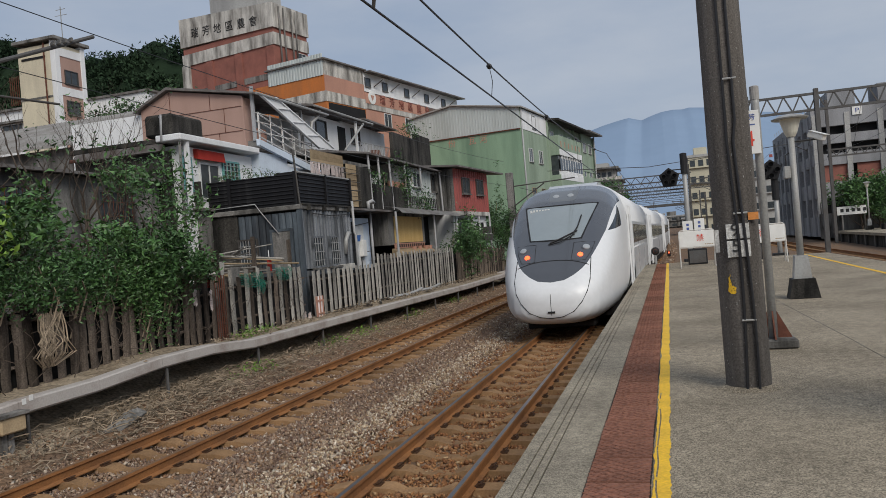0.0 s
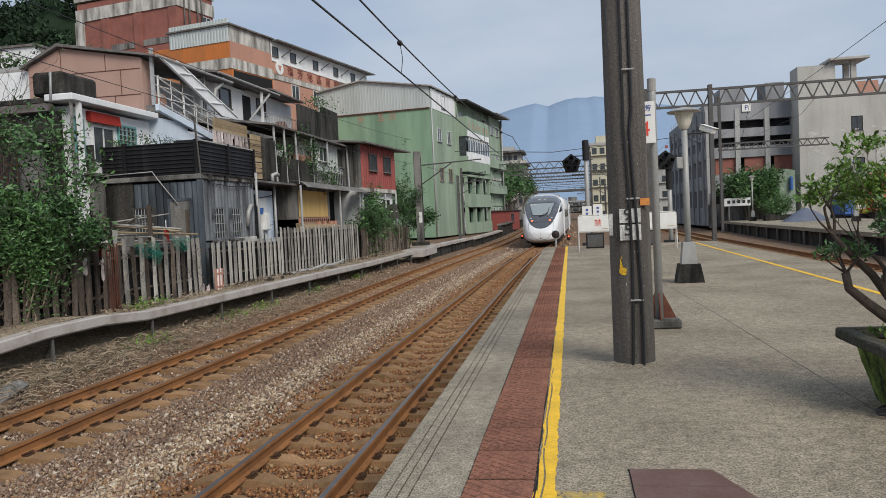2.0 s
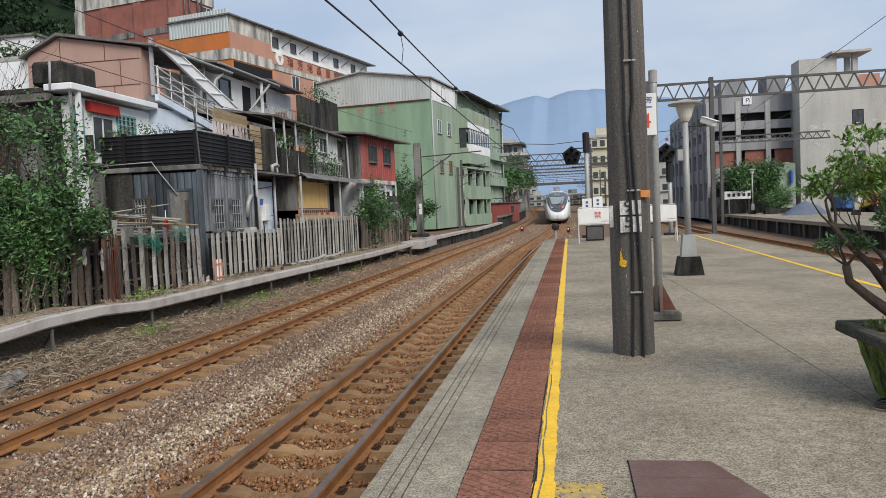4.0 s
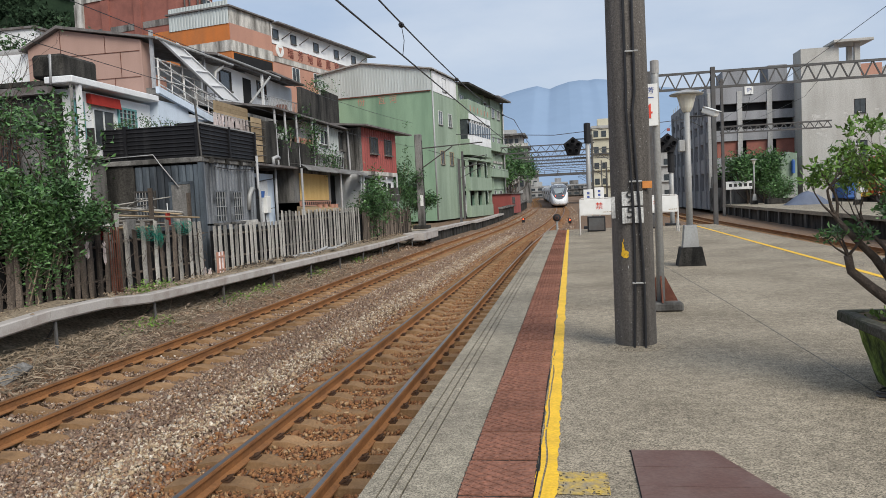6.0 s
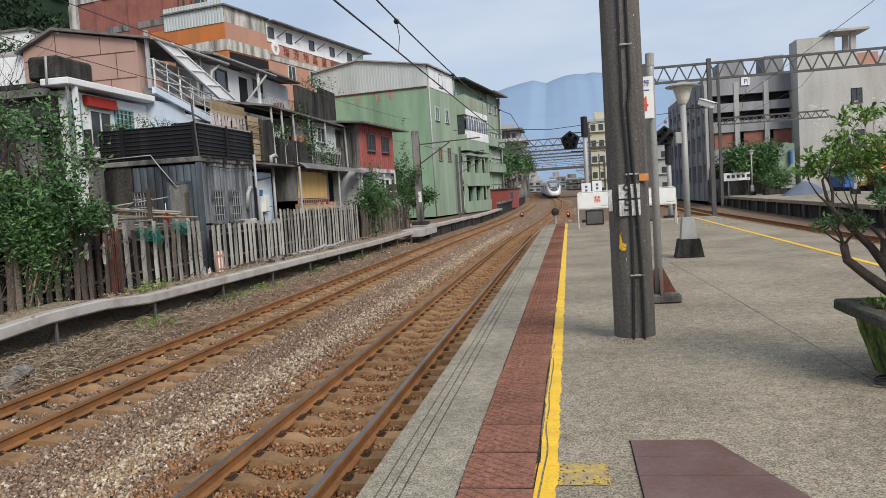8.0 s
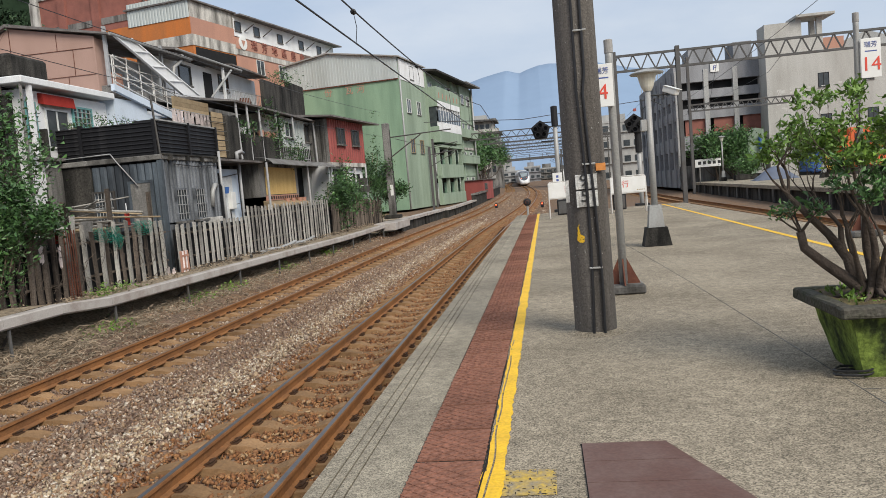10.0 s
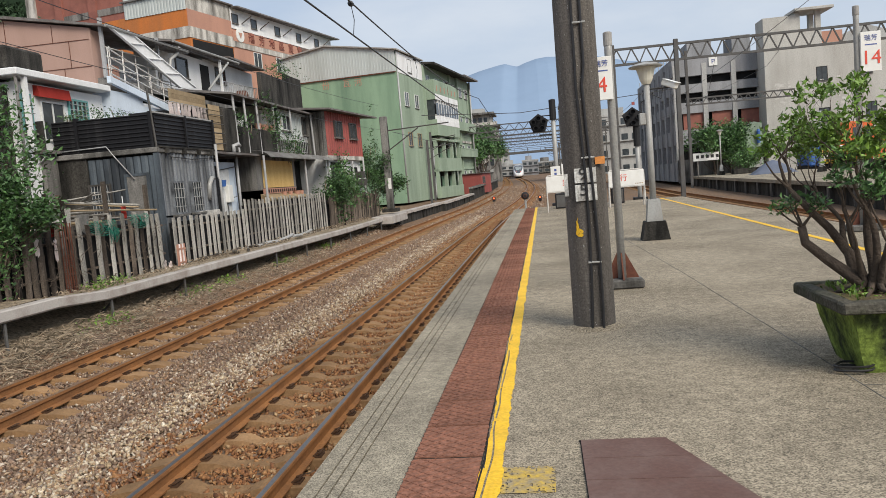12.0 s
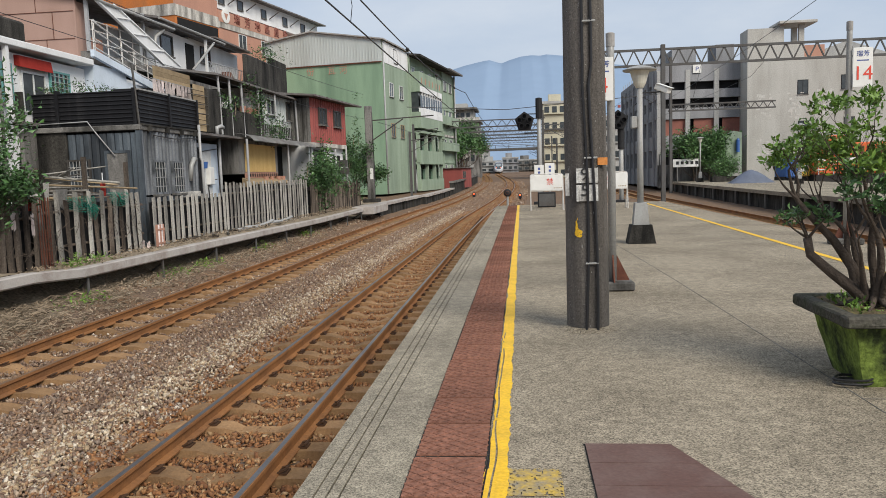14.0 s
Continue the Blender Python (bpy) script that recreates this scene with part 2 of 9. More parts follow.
FACE_X = Matrix(((0, 0, 1, 0), (1, 0, 0, 0), (0, 1, 0, 0), (0, 0, 0, 1)))   # text plane turned to face +x, reading along +y
FACE_Y = Matrix(((1, 0, 0, 0), (0, 0, -1, 0), (0, 1, 0, 0), (0, 0, 0, 1)))  # text plane turned to face -y, reading along +x

# ---- surfaces of this place ----
M_ground = mat("ballast_bed", (0.15, 0.105, 0.075), 0.95, scale=1.2, grain=24, bump=0.9, stain=(0.21, 0.12, 0.06), stain_amount=0.6, speck=0.6, detail=6.0)
M_earth = mat("dry_earth_litter", (0.31, 0.255, 0.185), 0.95, scale=1.5, grain=18, bump=0.9, stain=(0.16, 0.125, 0.085), stain_amount=0.8, speck=0.55, detail=6.0)
M_stone = gravel("ballast_stone", ((0.10, 0.062, 0.046), (0.22, 0.15, 0.11), (0.15, 0.092, 0.066), (0.32, 0.235, 0.17), (0.25, 0.14, 0.075), (0.20, 0.155, 0.125), (0.30, 0.20, 0.12), (0.52, 0.45, 0.37)))
M_rust_stone = gravel("rusty_ballast_stone", ((0.09, 0.042, 0.024), (0.26, 0.12, 0.05), (0.16, 0.072, 0.035), (0.32, 0.17, 0.075), (0.21, 0.095, 0.042), (0.40, 0.28, 0.16)))
M_pale_stone = gravel("pale_ballast_stone", ((0.24, 0.175, 0.11), (0.44, 0.33, 0.21), (0.32, 0.23, 0.14), (0.54, 0.45, 0.33), (0.36, 0.29, 0.21), (0.64, 0.57, 0.47)))
M_concrete = aggregate("platform_concrete", (0.292, 0.25, 0.188), (0.195, 0.165, 0.122), 135.0, 0.6)
M_concrete_edge = aggregate("edge_concrete", (0.292, 0.258, 0.198), (0.20, 0.175, 0.136), 150.0, 0.5)
M_conc_dark = mat("weathered_concrete", (0.23, 0.222, 0.21), 0.9, scale=1.6, grain=30, bump=0.4, stain=(0.035, 0.033, 0.03), stain_amount=0.9, streak=5, speck=0.3, cover=0.37)
# mould-black concrete; also puts shade into the colour of some dark walls
M_conc_black = mat("mouldy_and_shaded_concrete", (0.062, 0.058, 0.052), 0.92, scale=2.0, grain=30, bump=0.4, stain=(0.008, 0.008, 0.0075), stain_amount=0.96, streak=4, speck=0.45, cover=0.38)
M_trough = mat("trough_concrete", (0.42, 0.39, 0.365), 0.75, scale=2.0, grain=40, bump=0.1, stain=(0.20, 0.15, 0.12), stain_amount=0.6, speck=0.1, cover=0.44)
M_red_tile = mat("red_brown_paving", (0.225, 0.104, 0.07), 0.85, scale=2.0, grain=45, bump=0.35, stain=(0.15, 0.072, 0.05), stain_amount=0.65, obj=0.2, detail=7.0, speck=0.4)
M_yellow = mat("worn_yellow_paint", (0.82, 0.50, 0.03), 0.6, scale=4, grain=50, bump=0.15, stain=(0.55, 0.33, 0.05), stain_amount=0.5)
M_yellow_old = mat("faded_yellow_paint", (0.50, 0.34, 0.07), 0.8, scale=14, grain=60, bump=0.2, stain=(0.25, 0.22, 0.17), stain_amount=1.0)
M_hatch = mat("rusty_steel_plate", (0.125, 0.07, 0.058), 0.65, scale=2.4, grain=50, bump=0.15, stain=(0.19, 0.14, 0.125), stain_amount=0.55, speck=0.12)
M_rail_side = mat("rusty_rail", (0.28, 0.13, 0.05), 0.8, scale=2, grain=40, bump=0.25, stain=(0.13, 0.065, 0.035), stain_amount=0.6)
M_rail_top = mat("polished_rail_head", (0.23, 0.215, 0.205), 0.33, metal=0.9, scale=2, grain=60, bump=0.03)
M_rail_top_old = mat("brown_rail_head", (0.28, 0.17, 0.10), 0.5, metal=0.5, scale=2, grain=60, bump=0.05)
M_sleeper = mat("sleeper_concrete", (0.30, 0.18, 0.09), 0.9, scale=3, grain=45, bump=0.4, stain=(0.16, 0.095, 0.05), stain_amount=0.7, obj=0.2)
M_clip = mat("rail_clip_iron", (0.09, 0.05, 0.03), 0.7, metal=0.3, scale=5, grain=60)
M_wood_pole = mat("creosoted_pole", (0.152, 0.138, 0.124), 0.85, scale=3.2, grain=70, bump=0.25, stain=(0.045, 0.040, 0.036), stain_amount=0.88, streak=16, speck=0.35, cover=0.40)
M_cable = plain("black_cable", (0.015, 0.015, 0.017), 0.5)
M_galv = mat("galvanised_steel", (0.34, 0.345, 0.34), 0.5, metal=0.1, scale=4, grain=40, bump=0.08, stain=(0.22, 0.2, 0.17), stain_amount=0.5, streak=4)
M_gantry = mat("old_gantry_steel", (0.10, 0.10, 0.10), 0.65, metal=0.1, scale=2, grain=40, bump=0.1, stain=(0.07, 0.055, 0.045), stain_amount=0.5)
M_rust = mat("rusted_iron", (0.14, 0.055, 0.035), 0.8, scale=5, grain=50, bump=0.3, stain=(0.07, 0.03, 0.025), stain_amount=0.7)
M_white_sign = mat("sign_white", (0.74, 0.74, 0.72), 0.45, scale=3, grain=30, bump=0.02, stain=(0.55, 0.54, 0.5), stain_amount=0.4, speck=0.02)
M_red_ink = plain("sign_red", (0.62, 0.06, 0.035), 0.5)
M_blue_ink = plain("sign_blue", (0.06, 0.09, 0.28), 0.5)
M_black_ink = plain("sign_black", (0.02, 0.02, 0.02), 0.5)
M_orange_tag = mat("orange_tag", (0.62, 0.25, 0.07), 0.6, scale=8)
M_lamp_glass = mat("frosted_lamp_glass", (0.62, 0.60, 0.52), 0.35, scale=6, grain=30, bump=0.0, stain=(0.45, 0.42, 0.33), speck=0.02)
M_signal_black = mat("signal_black", (0.022, 0.022, 0.024), 0.6, scale=4, grain=40)
M_plate = mat("worn_white_paint", (0.55, 0.55, 0.53), 0.8, scale=14, grain=60, bump=0.3, stain=(0.16, 0.15, 0.14), stain_amount=0.95, streak=4, speck=0.3)
M_pot = mat("mossy_planter_paint", (0.20, 0.275, 0.055), 0.85, scale=6, grain=40, bump=0.45, stain=(0.022, 0.030, 0.014), stain_amount=0.97, streak=1.6, speck=0.35, cover=0.37)
M_pot_rim = mat("mossy_planter_rim", (0.075, 0.07, 0.058), 0.92, scale=5, grain=45, bump=0.5, stain=(0.04, 0.048, 0.025), stain_amount=0.8, speck=0.35)
M_soil = mat("planter_soil", (0.11, 0.08, 0.05), 0.95, scale=9, grain=50, bump=0.9, stain=(0.12, 0.14, 0.04), stain_amount=0.6)
M_bark = mat("bark", (0.10, 0.078, 0.062), 0.9, scale=9, grain=60, bump=0.7, stain=(0.04, 0.032, 0.028), stain_amount=0.7, streak=3)
M_leaf = mat("dark_leaf", (0.052, 0.112, 0.034), 0.5, scale=0.8, grain=20, bump=0.0, stain=(0.028, 0.068, 0.025), stain_amount=0.7, island=0.75, gloss=0.4)
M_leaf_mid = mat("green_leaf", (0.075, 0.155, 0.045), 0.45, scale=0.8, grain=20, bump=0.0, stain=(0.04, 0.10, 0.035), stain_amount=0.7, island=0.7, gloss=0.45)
M_leaf_light = mat("yellow_green_leaf", (0.15, 0.25, 0.04), 0.48, scale=1.0, grain=20, bump=0.0, stain=(0.07, 0.15, 0.03), stain_amount=0.7, island=0.55, gloss=0.35)
M_leaf_far = mat("hill_foliage", (0.030, 0.052, 0.028), 0.9, scale=0.12, grain=2, bump=0.0, stain=(0.016, 0.030, 0.018), stain_amount=0.8, island=0.6, gloss=0.05)
M_twig = mat("dry_twig", (0.27, 0.215, 0.155), 0.9, scale=6, grain=40, island=0.6)
M_fence = mat("weathered_fence_slat", (0.335, 0.32, 0.29), 0.85, scale=1.9, grain=45, bump=0.4, stain=(0.04, 0.036, 0.032), stain_amount=0.93, streak=3, obj=0.3, speck=0.35, cover=0.45)
M_fence_brown = mat("brown_fence_slat", (0.16, 0.13, 0.105), 0.88, scale=3, grain=40, bump=0.5, stain=(0.018, 0.014, 0.012), stain_amount=0.92, streak=6, obj=0.4, speck=0.35, cover=0.37)
M_zinc = mat("grey_corrugated_sheet", (0.225, 0.24, 0.262), 0.6, metal=0.1, scale=2.2, grain=30, bump=0.1, stain=(0.03, 0.033, 0.037), stain_amount=0.92, streak=9, cover=0.38, speck=0.25)
M_zinc_blue = mat("blue_grey_sheet", (0.12, 0.145, 0.17), 0.6, metal=0.1, scale=1.6, grain=30, bump=0.1, stain=(0.03, 0.034, 0.04), stain_amount=0.9, streak=6, cover=0.34)
# the paler stain colour paints grey highlights onto the black ribs
M_tar = mat("black_tarred_sheet", (0.013, 0.013, 0.015), 0.55, scale=2.6, grain=30, bump=0.15, stain=(0.05, 0.05, 0.052), stain_amount=0.75, streak=5, gloss=0.2, cover=0.54, speck=0.3)
M_roof_tin = mat("old_tin_roof", (0.20, 0.19, 0.185), 0.7, metal=0.2, scale=1.5, grain=30, bump=0.2, stain=(0.07, 0.05, 0.04), stain_amount=0.8)
M_roof_grey = mat("grey_roof_sheet", (0.36, 0.355, 0.345), 0.7, scale=1.0, grain=25, bump=0.15, stain=(0.2, 0.18, 0.165), stain_amount=0.7)
M_pink = mat("pink_siding", (0.40, 0.265, 0.22), 0.7, scale=0.9, grain=30, bump=0.08, stain=(0.32, 0.21, 0.17), stain_amount=0.6, streak=3, speck=0.05)
M_white = mat("white_render", (0.74, 0.75, 0.76), 0.8, scale=0.8, grain=30, bump=0.12, stain=(0.50, 0.50, 0.49), stain_amount=0.45, streak=4, speck=0.08)
M_white_blue = mat("pale_blue_render", (0.62, 0.70, 0.80), 0.8, scale=0.9, grain=30, bump=0.1, stain=(0.40, 0.45, 0.50), stain_amount=0.5, streak=3, speck=0.06)
M_cream = mat("cream_render", (0.62, 0.56, 0.42), 0.8, scale=0.6, grain=30, bump=0.1, stain=(0.36, 0.32, 0.25), stain_amount=0.6, streak=4)
M_green = mat("green_render", (0.24, 0.36, 0.25), 0.8, scale=0.5, grain=25, bump=0.1, stain=(0.12, 0.20, 0.14), stain_amount=0.75, streak=7, speck=0.15)
M_green_pale = mat("pale_green_render", (0.30, 0.375, 0.29), 0.8, scale=0.5, grain=25, bump=0.1, stain=(0.18, 0.235, 0.175), stain_amount=0.7, streak=6, speck=0.15)
M_sheet_pale = mat("pale_corrugated_sheet", (0.49, 0.53, 0.52), 0.6, metal=0.1, scale=0.7, grain=25, bump=0.08, stain=(0.36, 0.385, 0.37), stain_amount=0.6, streak=6, speck=0.06)
M_orange = mat("orange_painted_wall", (0.52, 0.17, 0.045), 0.8, scale=0.6, grain=25, bump=0.1, stain=(0.32, 0.14, 0.06), stain_amount=0.7, streak=4)
M_salmon = mat("salmon_tile_wall", (0.45, 0.245, 0.18), 0.75, scale=0.6, grain=25, bump=0.1, stain=(0.34, 0.19, 0.145), stain_amount=0.6, streak=3)
M_brick = mat("red_brick_wall", (0.28, 0.115, 0.09), 0.85, scale=0.8, grain=20, bump=0.3, stain=(0.18, 0.08, 0.065), stain_amount=0.7)
M_band = mat("stained_white_band", (0.55, 0.53, 0.49), 0.85, scale=1.3, grain=25, bump=0.15, stain=(0.10, 0.092, 0.082), stain_amount=0.92, streak=5, speck=0.25)
M_red_sheet = mat("red_corrugated_sheet", (0.31, 0.085, 0.075), 0.6, scale=1.2, grain=30, bump=0.08, stain=(0.19, 0.06, 0.055), stain_amount=0.6, streak=4)
M_red_cloth = mat("red_awning_cloth", (0.30, 0.03, 0.022), 0.8, scale=3, grain=50)
M_yellow_sheet = mat("straw_yellow_board", (0.58, 0.40, 0.16), 0.75, scale=2, grain=40, bump=0.15, stain=(0.44, 0.29, 0.11), stain_amount=0.6, streak=5)
M_plank = mat("timber_plank", (0.38, 0.29, 0.18), 0.8, scale=3, grain=40, bump=0.3, stain=(0.17, 0.12, 0.07), obj=0.25)
# near-black that paints shade inside openings and gaps; also black lettering
M_shade_ink = mat("shade_and_ink_black", (0.018, 0.018, 0.019), 0.8, scale=2, grain=20, bump=0.0)
M_glass = mat("dusty_window_glass", (0.035, 0.042, 0.047), 0.15, scale=2, grain=20, bump=0.0, stain=(0.09, 0.10, 0.105), speck=0.02)
M_frame_white = mat("white_window_frame", (0.66, 0.67, 0.66), 0.5, scale=4, grain=30, bump=0.03)
M_frame_teal = mat("teal_window_frame", (0.16, 0.38, 0.37), 0.5, scale=4, grain=30)
M_frame_dark = mat("dark_window_frame", (0.06, 0.055, 0.05), 0.5, scale=4, grain=30)
M_pvc = mat("grey_pvc_pipe", (0.36, 0.365, 0.37), 0.4, scale=3, grain=30, bump=0.03, stain=(0.25, 0.24, 0.23))
M_steel_white = mat("white_painted_rail", (0.60, 0.60, 0.58), 0.5, scale=4, grain=40, stain=(0.35, 0.26, 0.2), stain_amount=0.5)
M_grey_wall = mat("grey_car_park_concrete", (0.29, 0.295, 0.31), 0.85, scale=0.6, grain=15, bump=0.1, stain=(0.15, 0.15, 0.155), stain_amount=0.7, streak=6, speck=0.2)
M_pale_wall = mat("pale_grey_concrete", (0.44, 0.435, 0.41), 0.85, scale=0.55, grain=12, bump=0.1, stain=(0.30, 0.29, 0.265), stain_amount=0.75, streak=4, cover=0.40, speck=0.16)
M_far_wall = mat("far_grey_render", (0.38, 0.38, 0.37), 0.85, scale=0.5, grain=10, bump=0.0, stain=(0.22, 0.22, 0.22), stain_amount=0.7, streak=5, speck=0.2)
M_plaster = mat("rubbed_plaster", (0.52, 0.515, 0.49), 0.9, scale=4, grain=20, bump=0.1, stain=(0.36, 0.35, 0.33), stain_amount=0.7)
M_far_cream = mat("far_cream_render", (0.52, 0.49, 0.38), 0.85, scale=0.4, grain=10, bump=0.0, streak=5)
M_net = mat("green_fishing_net", (0.015, 0.17, 0.12), 0.7, scale=8, grain=60)
M_cloth = mat("hung_laundry_cloth", (0.74, 0.66, 0.64), 0.85, scale=3, grain=40, stain=(0.55, 0.5, 0.5), obj=0.25)
M_train_white = mat("train_white_paint", (0.68, 0.69, 0.70), 0.42, scale=0.5, grain=10, bump=0.0, stain=(0.60, 0.61, 0.62), stain_amount=0.3, coat=0.1, speck=0.03)
M_train_grey = mat("train_dark_grey_paint", (0.068, 0.073, 0.084), 0.25, scale=0.5, grain=10, bump=0.0, stain=(0.055, 0.06, 0.068), stain_amount=0.2, coat=0.6, speck=0.02)
M_train_glass = mat("train_window_glass", (0.02, 0.023, 0.027), 0.06, scale=0.5, grain=10, bump=0.0, speck=0.02)
# glass base lightened: the reflected sky is painted into it
M_wind = mat("windscreen_painted_sky", (0.24, 0.275, 0.285), 0.06, scale=0.5, grain=10, bump=0.0, stain=(0.17, 0.20, 0.21), speck=0.02, stain_amount=0.4, coat=1.0)
M_silver = mat("train_silver_panel", (0.56, 0.58, 0.60), 0.3, metal=0.15, scale=0.6, grain=10, bump=0.0, speck=0.02)
M_under = mat("underframe_black", (0.03, 0.028, 0.027), 0.7, scale=2, grain=30)
M_tail = glow("tail_lamp_glow", (1.0, 0.085, 0.02), 4.5)
M_display = mat("smoked_panel", (0.13, 0.14, 0.15), 0.12, scale=0.5, grain=10, bump=0.0, speck=0.02)
M_head_off = plain("unlit_headlamp_lens", (0.32, 0.34, 0.36), 0.1)
M_signal_red = glow("signal_red_glow", (1.0, 0.10, 0.03), 3.0)
# ridge blue carries the haze of distance in its base colour
M_mountain = mat("haze_painted_ridge", (0.22, 0.30, 0.42), 1.0, scale=0.004, grain=0.02, bump=0.0, stain=(0.20, 0.28, 0.39), stain_amount=0.5, speck=0.02)
M_orange_loco = mat("orange_locomotive_paint", (0.62, 0.12, 0.03), 0.4, scale=1, grain=20, bump=0.0, speck=0.02)
M_yellow_cab = mat("yellow_machine_paint", (0.66, 0.42, 0.05), 0.5, scale=1, grain=20, bump=0.0, speck=0.02)
M_blue_tarp = mat("blue_tarpaulin", (0.04, 0.12, 0.36), 0.5, scale=2, grain=30, bump=0.1, speck=0.02)
M_grey_tarp = mat("grey_blue_tarpaulin", (0.12, 0.14, 0.19), 0.6, scale=1.5, grain=30, bump=0.2)


# ---- line of the tracks ----
BEND = ((-60, 0), (30, 0), (45, 0.35), (54, 0.6), (70, 1.05), (95, 1.2), (111, 1.05), (145, 0.0), (169, -1.2), (217, -4.0), (249, -4.8), (420, -9.0))


def bend(y):
    """Sideways drift of the two main tracks."""
    ys, xs = [b[0] for b in BEND], [b[1] for b in BEND]
    return float(sum(np.interp(y + d, ys, xs) for d in (-8, -4, 0, 4, 8)) / 5)


def rise(y):
    """The line climbs gently beyond the station."""
    s = max(0.0, y - 55.0)
    return 0.0105 * s * s / (s + 12.0)


NEAR_X, FAR_X = -2.713, -6.613


def right_x(y):
    return 9.5 + 0.004 * (y - 33)


# ---- ground ----
def ground_sheet():
    xs = [-1500, -300, -120, -60, -30, -18, -12, -9.6, -8.9, -8.2, -7.9, -6.6, -5.2, -4.7, -4.2, -2.7, -1.3, 0, 2, 5, 8, 9.6, 11.2, 20, 60, 300, 1500]
    ys = [-200, -20, -6] + list(range(-2, 62, 2)) + list(range(64, 420, 8)) + [600, 1000, 3000]
    bm = bmesh.new()
    grid = []
    for y in ys:
        row = []
        for x in xs:
            base = -0.985
            if x <= -8.2:
                base = -0.86 if x > -9 else -0.62
            if x in (-7.9,):
                base = -1.02
            if x in (-4.7, -4.2, -5.2):
                base = -0.96
            sway = bend(y) if abs(x) < 13 and y < 420 else 0
            row.append(bm.verts.new((x + sway, y, base + rise(min(y, 420)) + 0.02 * noise.noise((x * 0.7, y * 0.7, 0)))))
        grid.append(row)
    for a, b in zip(grid, grid[1:]):
        for i in range(len(xs) - 1):
            bm.faces.new((a[i], a[i + 1], b[i + 1], b[i]))
    solid("ground", bm, M_ground, "rusty brown ballast and bare earth ground", kind="structure", smooth=True)
    bank = bmesh.new()
    rows = []
    for i in range(70):
        y = 1 + i * 0.75
        rows.append([bank.verts.new((x, y, z + 0.05 * noise.noise((x * 1.7, y * 1.7, 3)))) for x, z in ((-8.0, -1.0), (-8.35, -0.88), (-8.8, -0.74), (-9.3, -0.6), (-9.9, -0.32), (-12.5, -0.32))])
    for a, b in zip(rows, rows[1:]):
        for i in range(5):
            bank.faces.new((a[i], a[i + 1], b[i + 1], b[i]))
    solid("bank", bank, M_earth, "dry earth bank with leaf litter under the trough", kind="structure", smooth=True)


ground_sheet()

# ---- tracks ----
RAIL = [(-0.0325, 0), (0.0325, 0), (0.034, -0.03), (0.012, -0.045), (0.010, -0.115), (0.062, -0.132), (0.062, -0.145), (-0.062, -0.145), (-0.062, -0.132), (-0.010, -0.115), (-0.012, -0.045), (-0.034, -0.03)]


def sweep(profile, line):
    bm = bmesh.new()
    rings = [[bm.verts.new((x + px, y, z + pz)) for px, pz in profile] for x, y, z in line]
    n = len(profile)
    for a, b in zip(rings, rings[1:]):
        for k in range(n):
            bm.faces.new((a[k], a[(k + 1) % n], b[(k + 1) % n], b[k]))
    bmesh.ops.recalc_face_normals(bm, faces=bm.faces)
    return bm


def sleeper_mesh(name):
    """A concrete sleeper, higher under the rails and lower in the middle."""
    bm = bmesh.new()
    prof = [(-1.0, 0.0), (-0.82, 0.035), (-0.32, 0.035), (-0.18, -0.012), (0.18, -0.012), (0.32, 0.035), (0.82, 0.035), (1.0, 0.0)]
    rings = []
    for x, z in prof:
        w, b = 0.085 + 0.03 * (abs(x) > 0.3), 0.13
        rings.append([bm.verts.new((x, s * wd, zz)) for s, wd, zz in ((-1, b, -0.17), (-1, w, z), (1, w, z), (1, b, -0.17))])
    for a, c in zip(rings, rings[1:]):
        for k in range(4):
            bm.faces.new((a[k], a[(k + 1) % 4], c[(k + 1) % 4], c[k]))
    bm.faces.new(rings[0])
    bm.faces.new(rings[-1][::-1])
    bmesh.ops.recalc_face_normals(bm, faces=bm.faces)
    return mesh_of(bm, name, M_sleeper)


SLEEPER = sleeper_mesh("sleeper")


def clip_rows(line_x, y0, y1, step):
    bm = bmesh.new()
    y = y0
    while y < y1:
        for rail in (-0.5335, 0.5335):
            for s in (-1, 1):
                cx = line_x + rail + s * 0.085
                tube(bm, [(cx - s * 0.035, y - 0.05, -0.885), (cx + s * 0.02, y - 0.055, -0.862), (cx + s * 0.03, y + 0.05, -0.862), (cx - s * 0.03, y + 0.055, -0.88)], 0.011, 5)
                box(bm, cx - 0.04, cx + 0.04, y - 0.06, y + 0.06, -0.915, -0.885)
        y += step
    return bm


def track(name, at_x, label, head, near_end, far_end, step, clips):
    root = thing(name, pose(0, 0, 0), label, "", kind="structure")
    ys = list(np.arange(-14, 46, 3.0)) + list(np.arange(46, far_end, 4.0))
    for side in (-0.5335, 0.5335):
        line = [(at_x(y) + side, y, -0.76 + rise(y)) for y in ys]
        rail = part("rail", sweep(RAIL, line), M_rail_side, root)
        part("rail_head", sweep([(-0.022, 0.002), (0.022, 0.002), (0.022, -0.004), (-0.022, -0.004)], line), head, rail)
    y = -2.0
    rest = bmesh.new()
    while y < far_end - 1:
        m = pose(at_x(y) + random.uniform(-0.02, 0.02), y, -0.935 + rise(y), 0, 0, random.uniform(-0.6, 0.6))
        if y < near_end:
            part("sleeper", SLEEPER, M_sleeper, root, at=m)
        else:
            box(rest, -1, 1, -0.11, 0.11, -0.1, 0.01, m)
        y += step
    tagged(part("far_sleepers", rest, M_sleeper, root), kind="stuff")
    if clips:
        tagged(part("rail_clips", clip_rows(at_x(0), -2.0, 40, step), M_clip, root), kind="stuff")
    return root


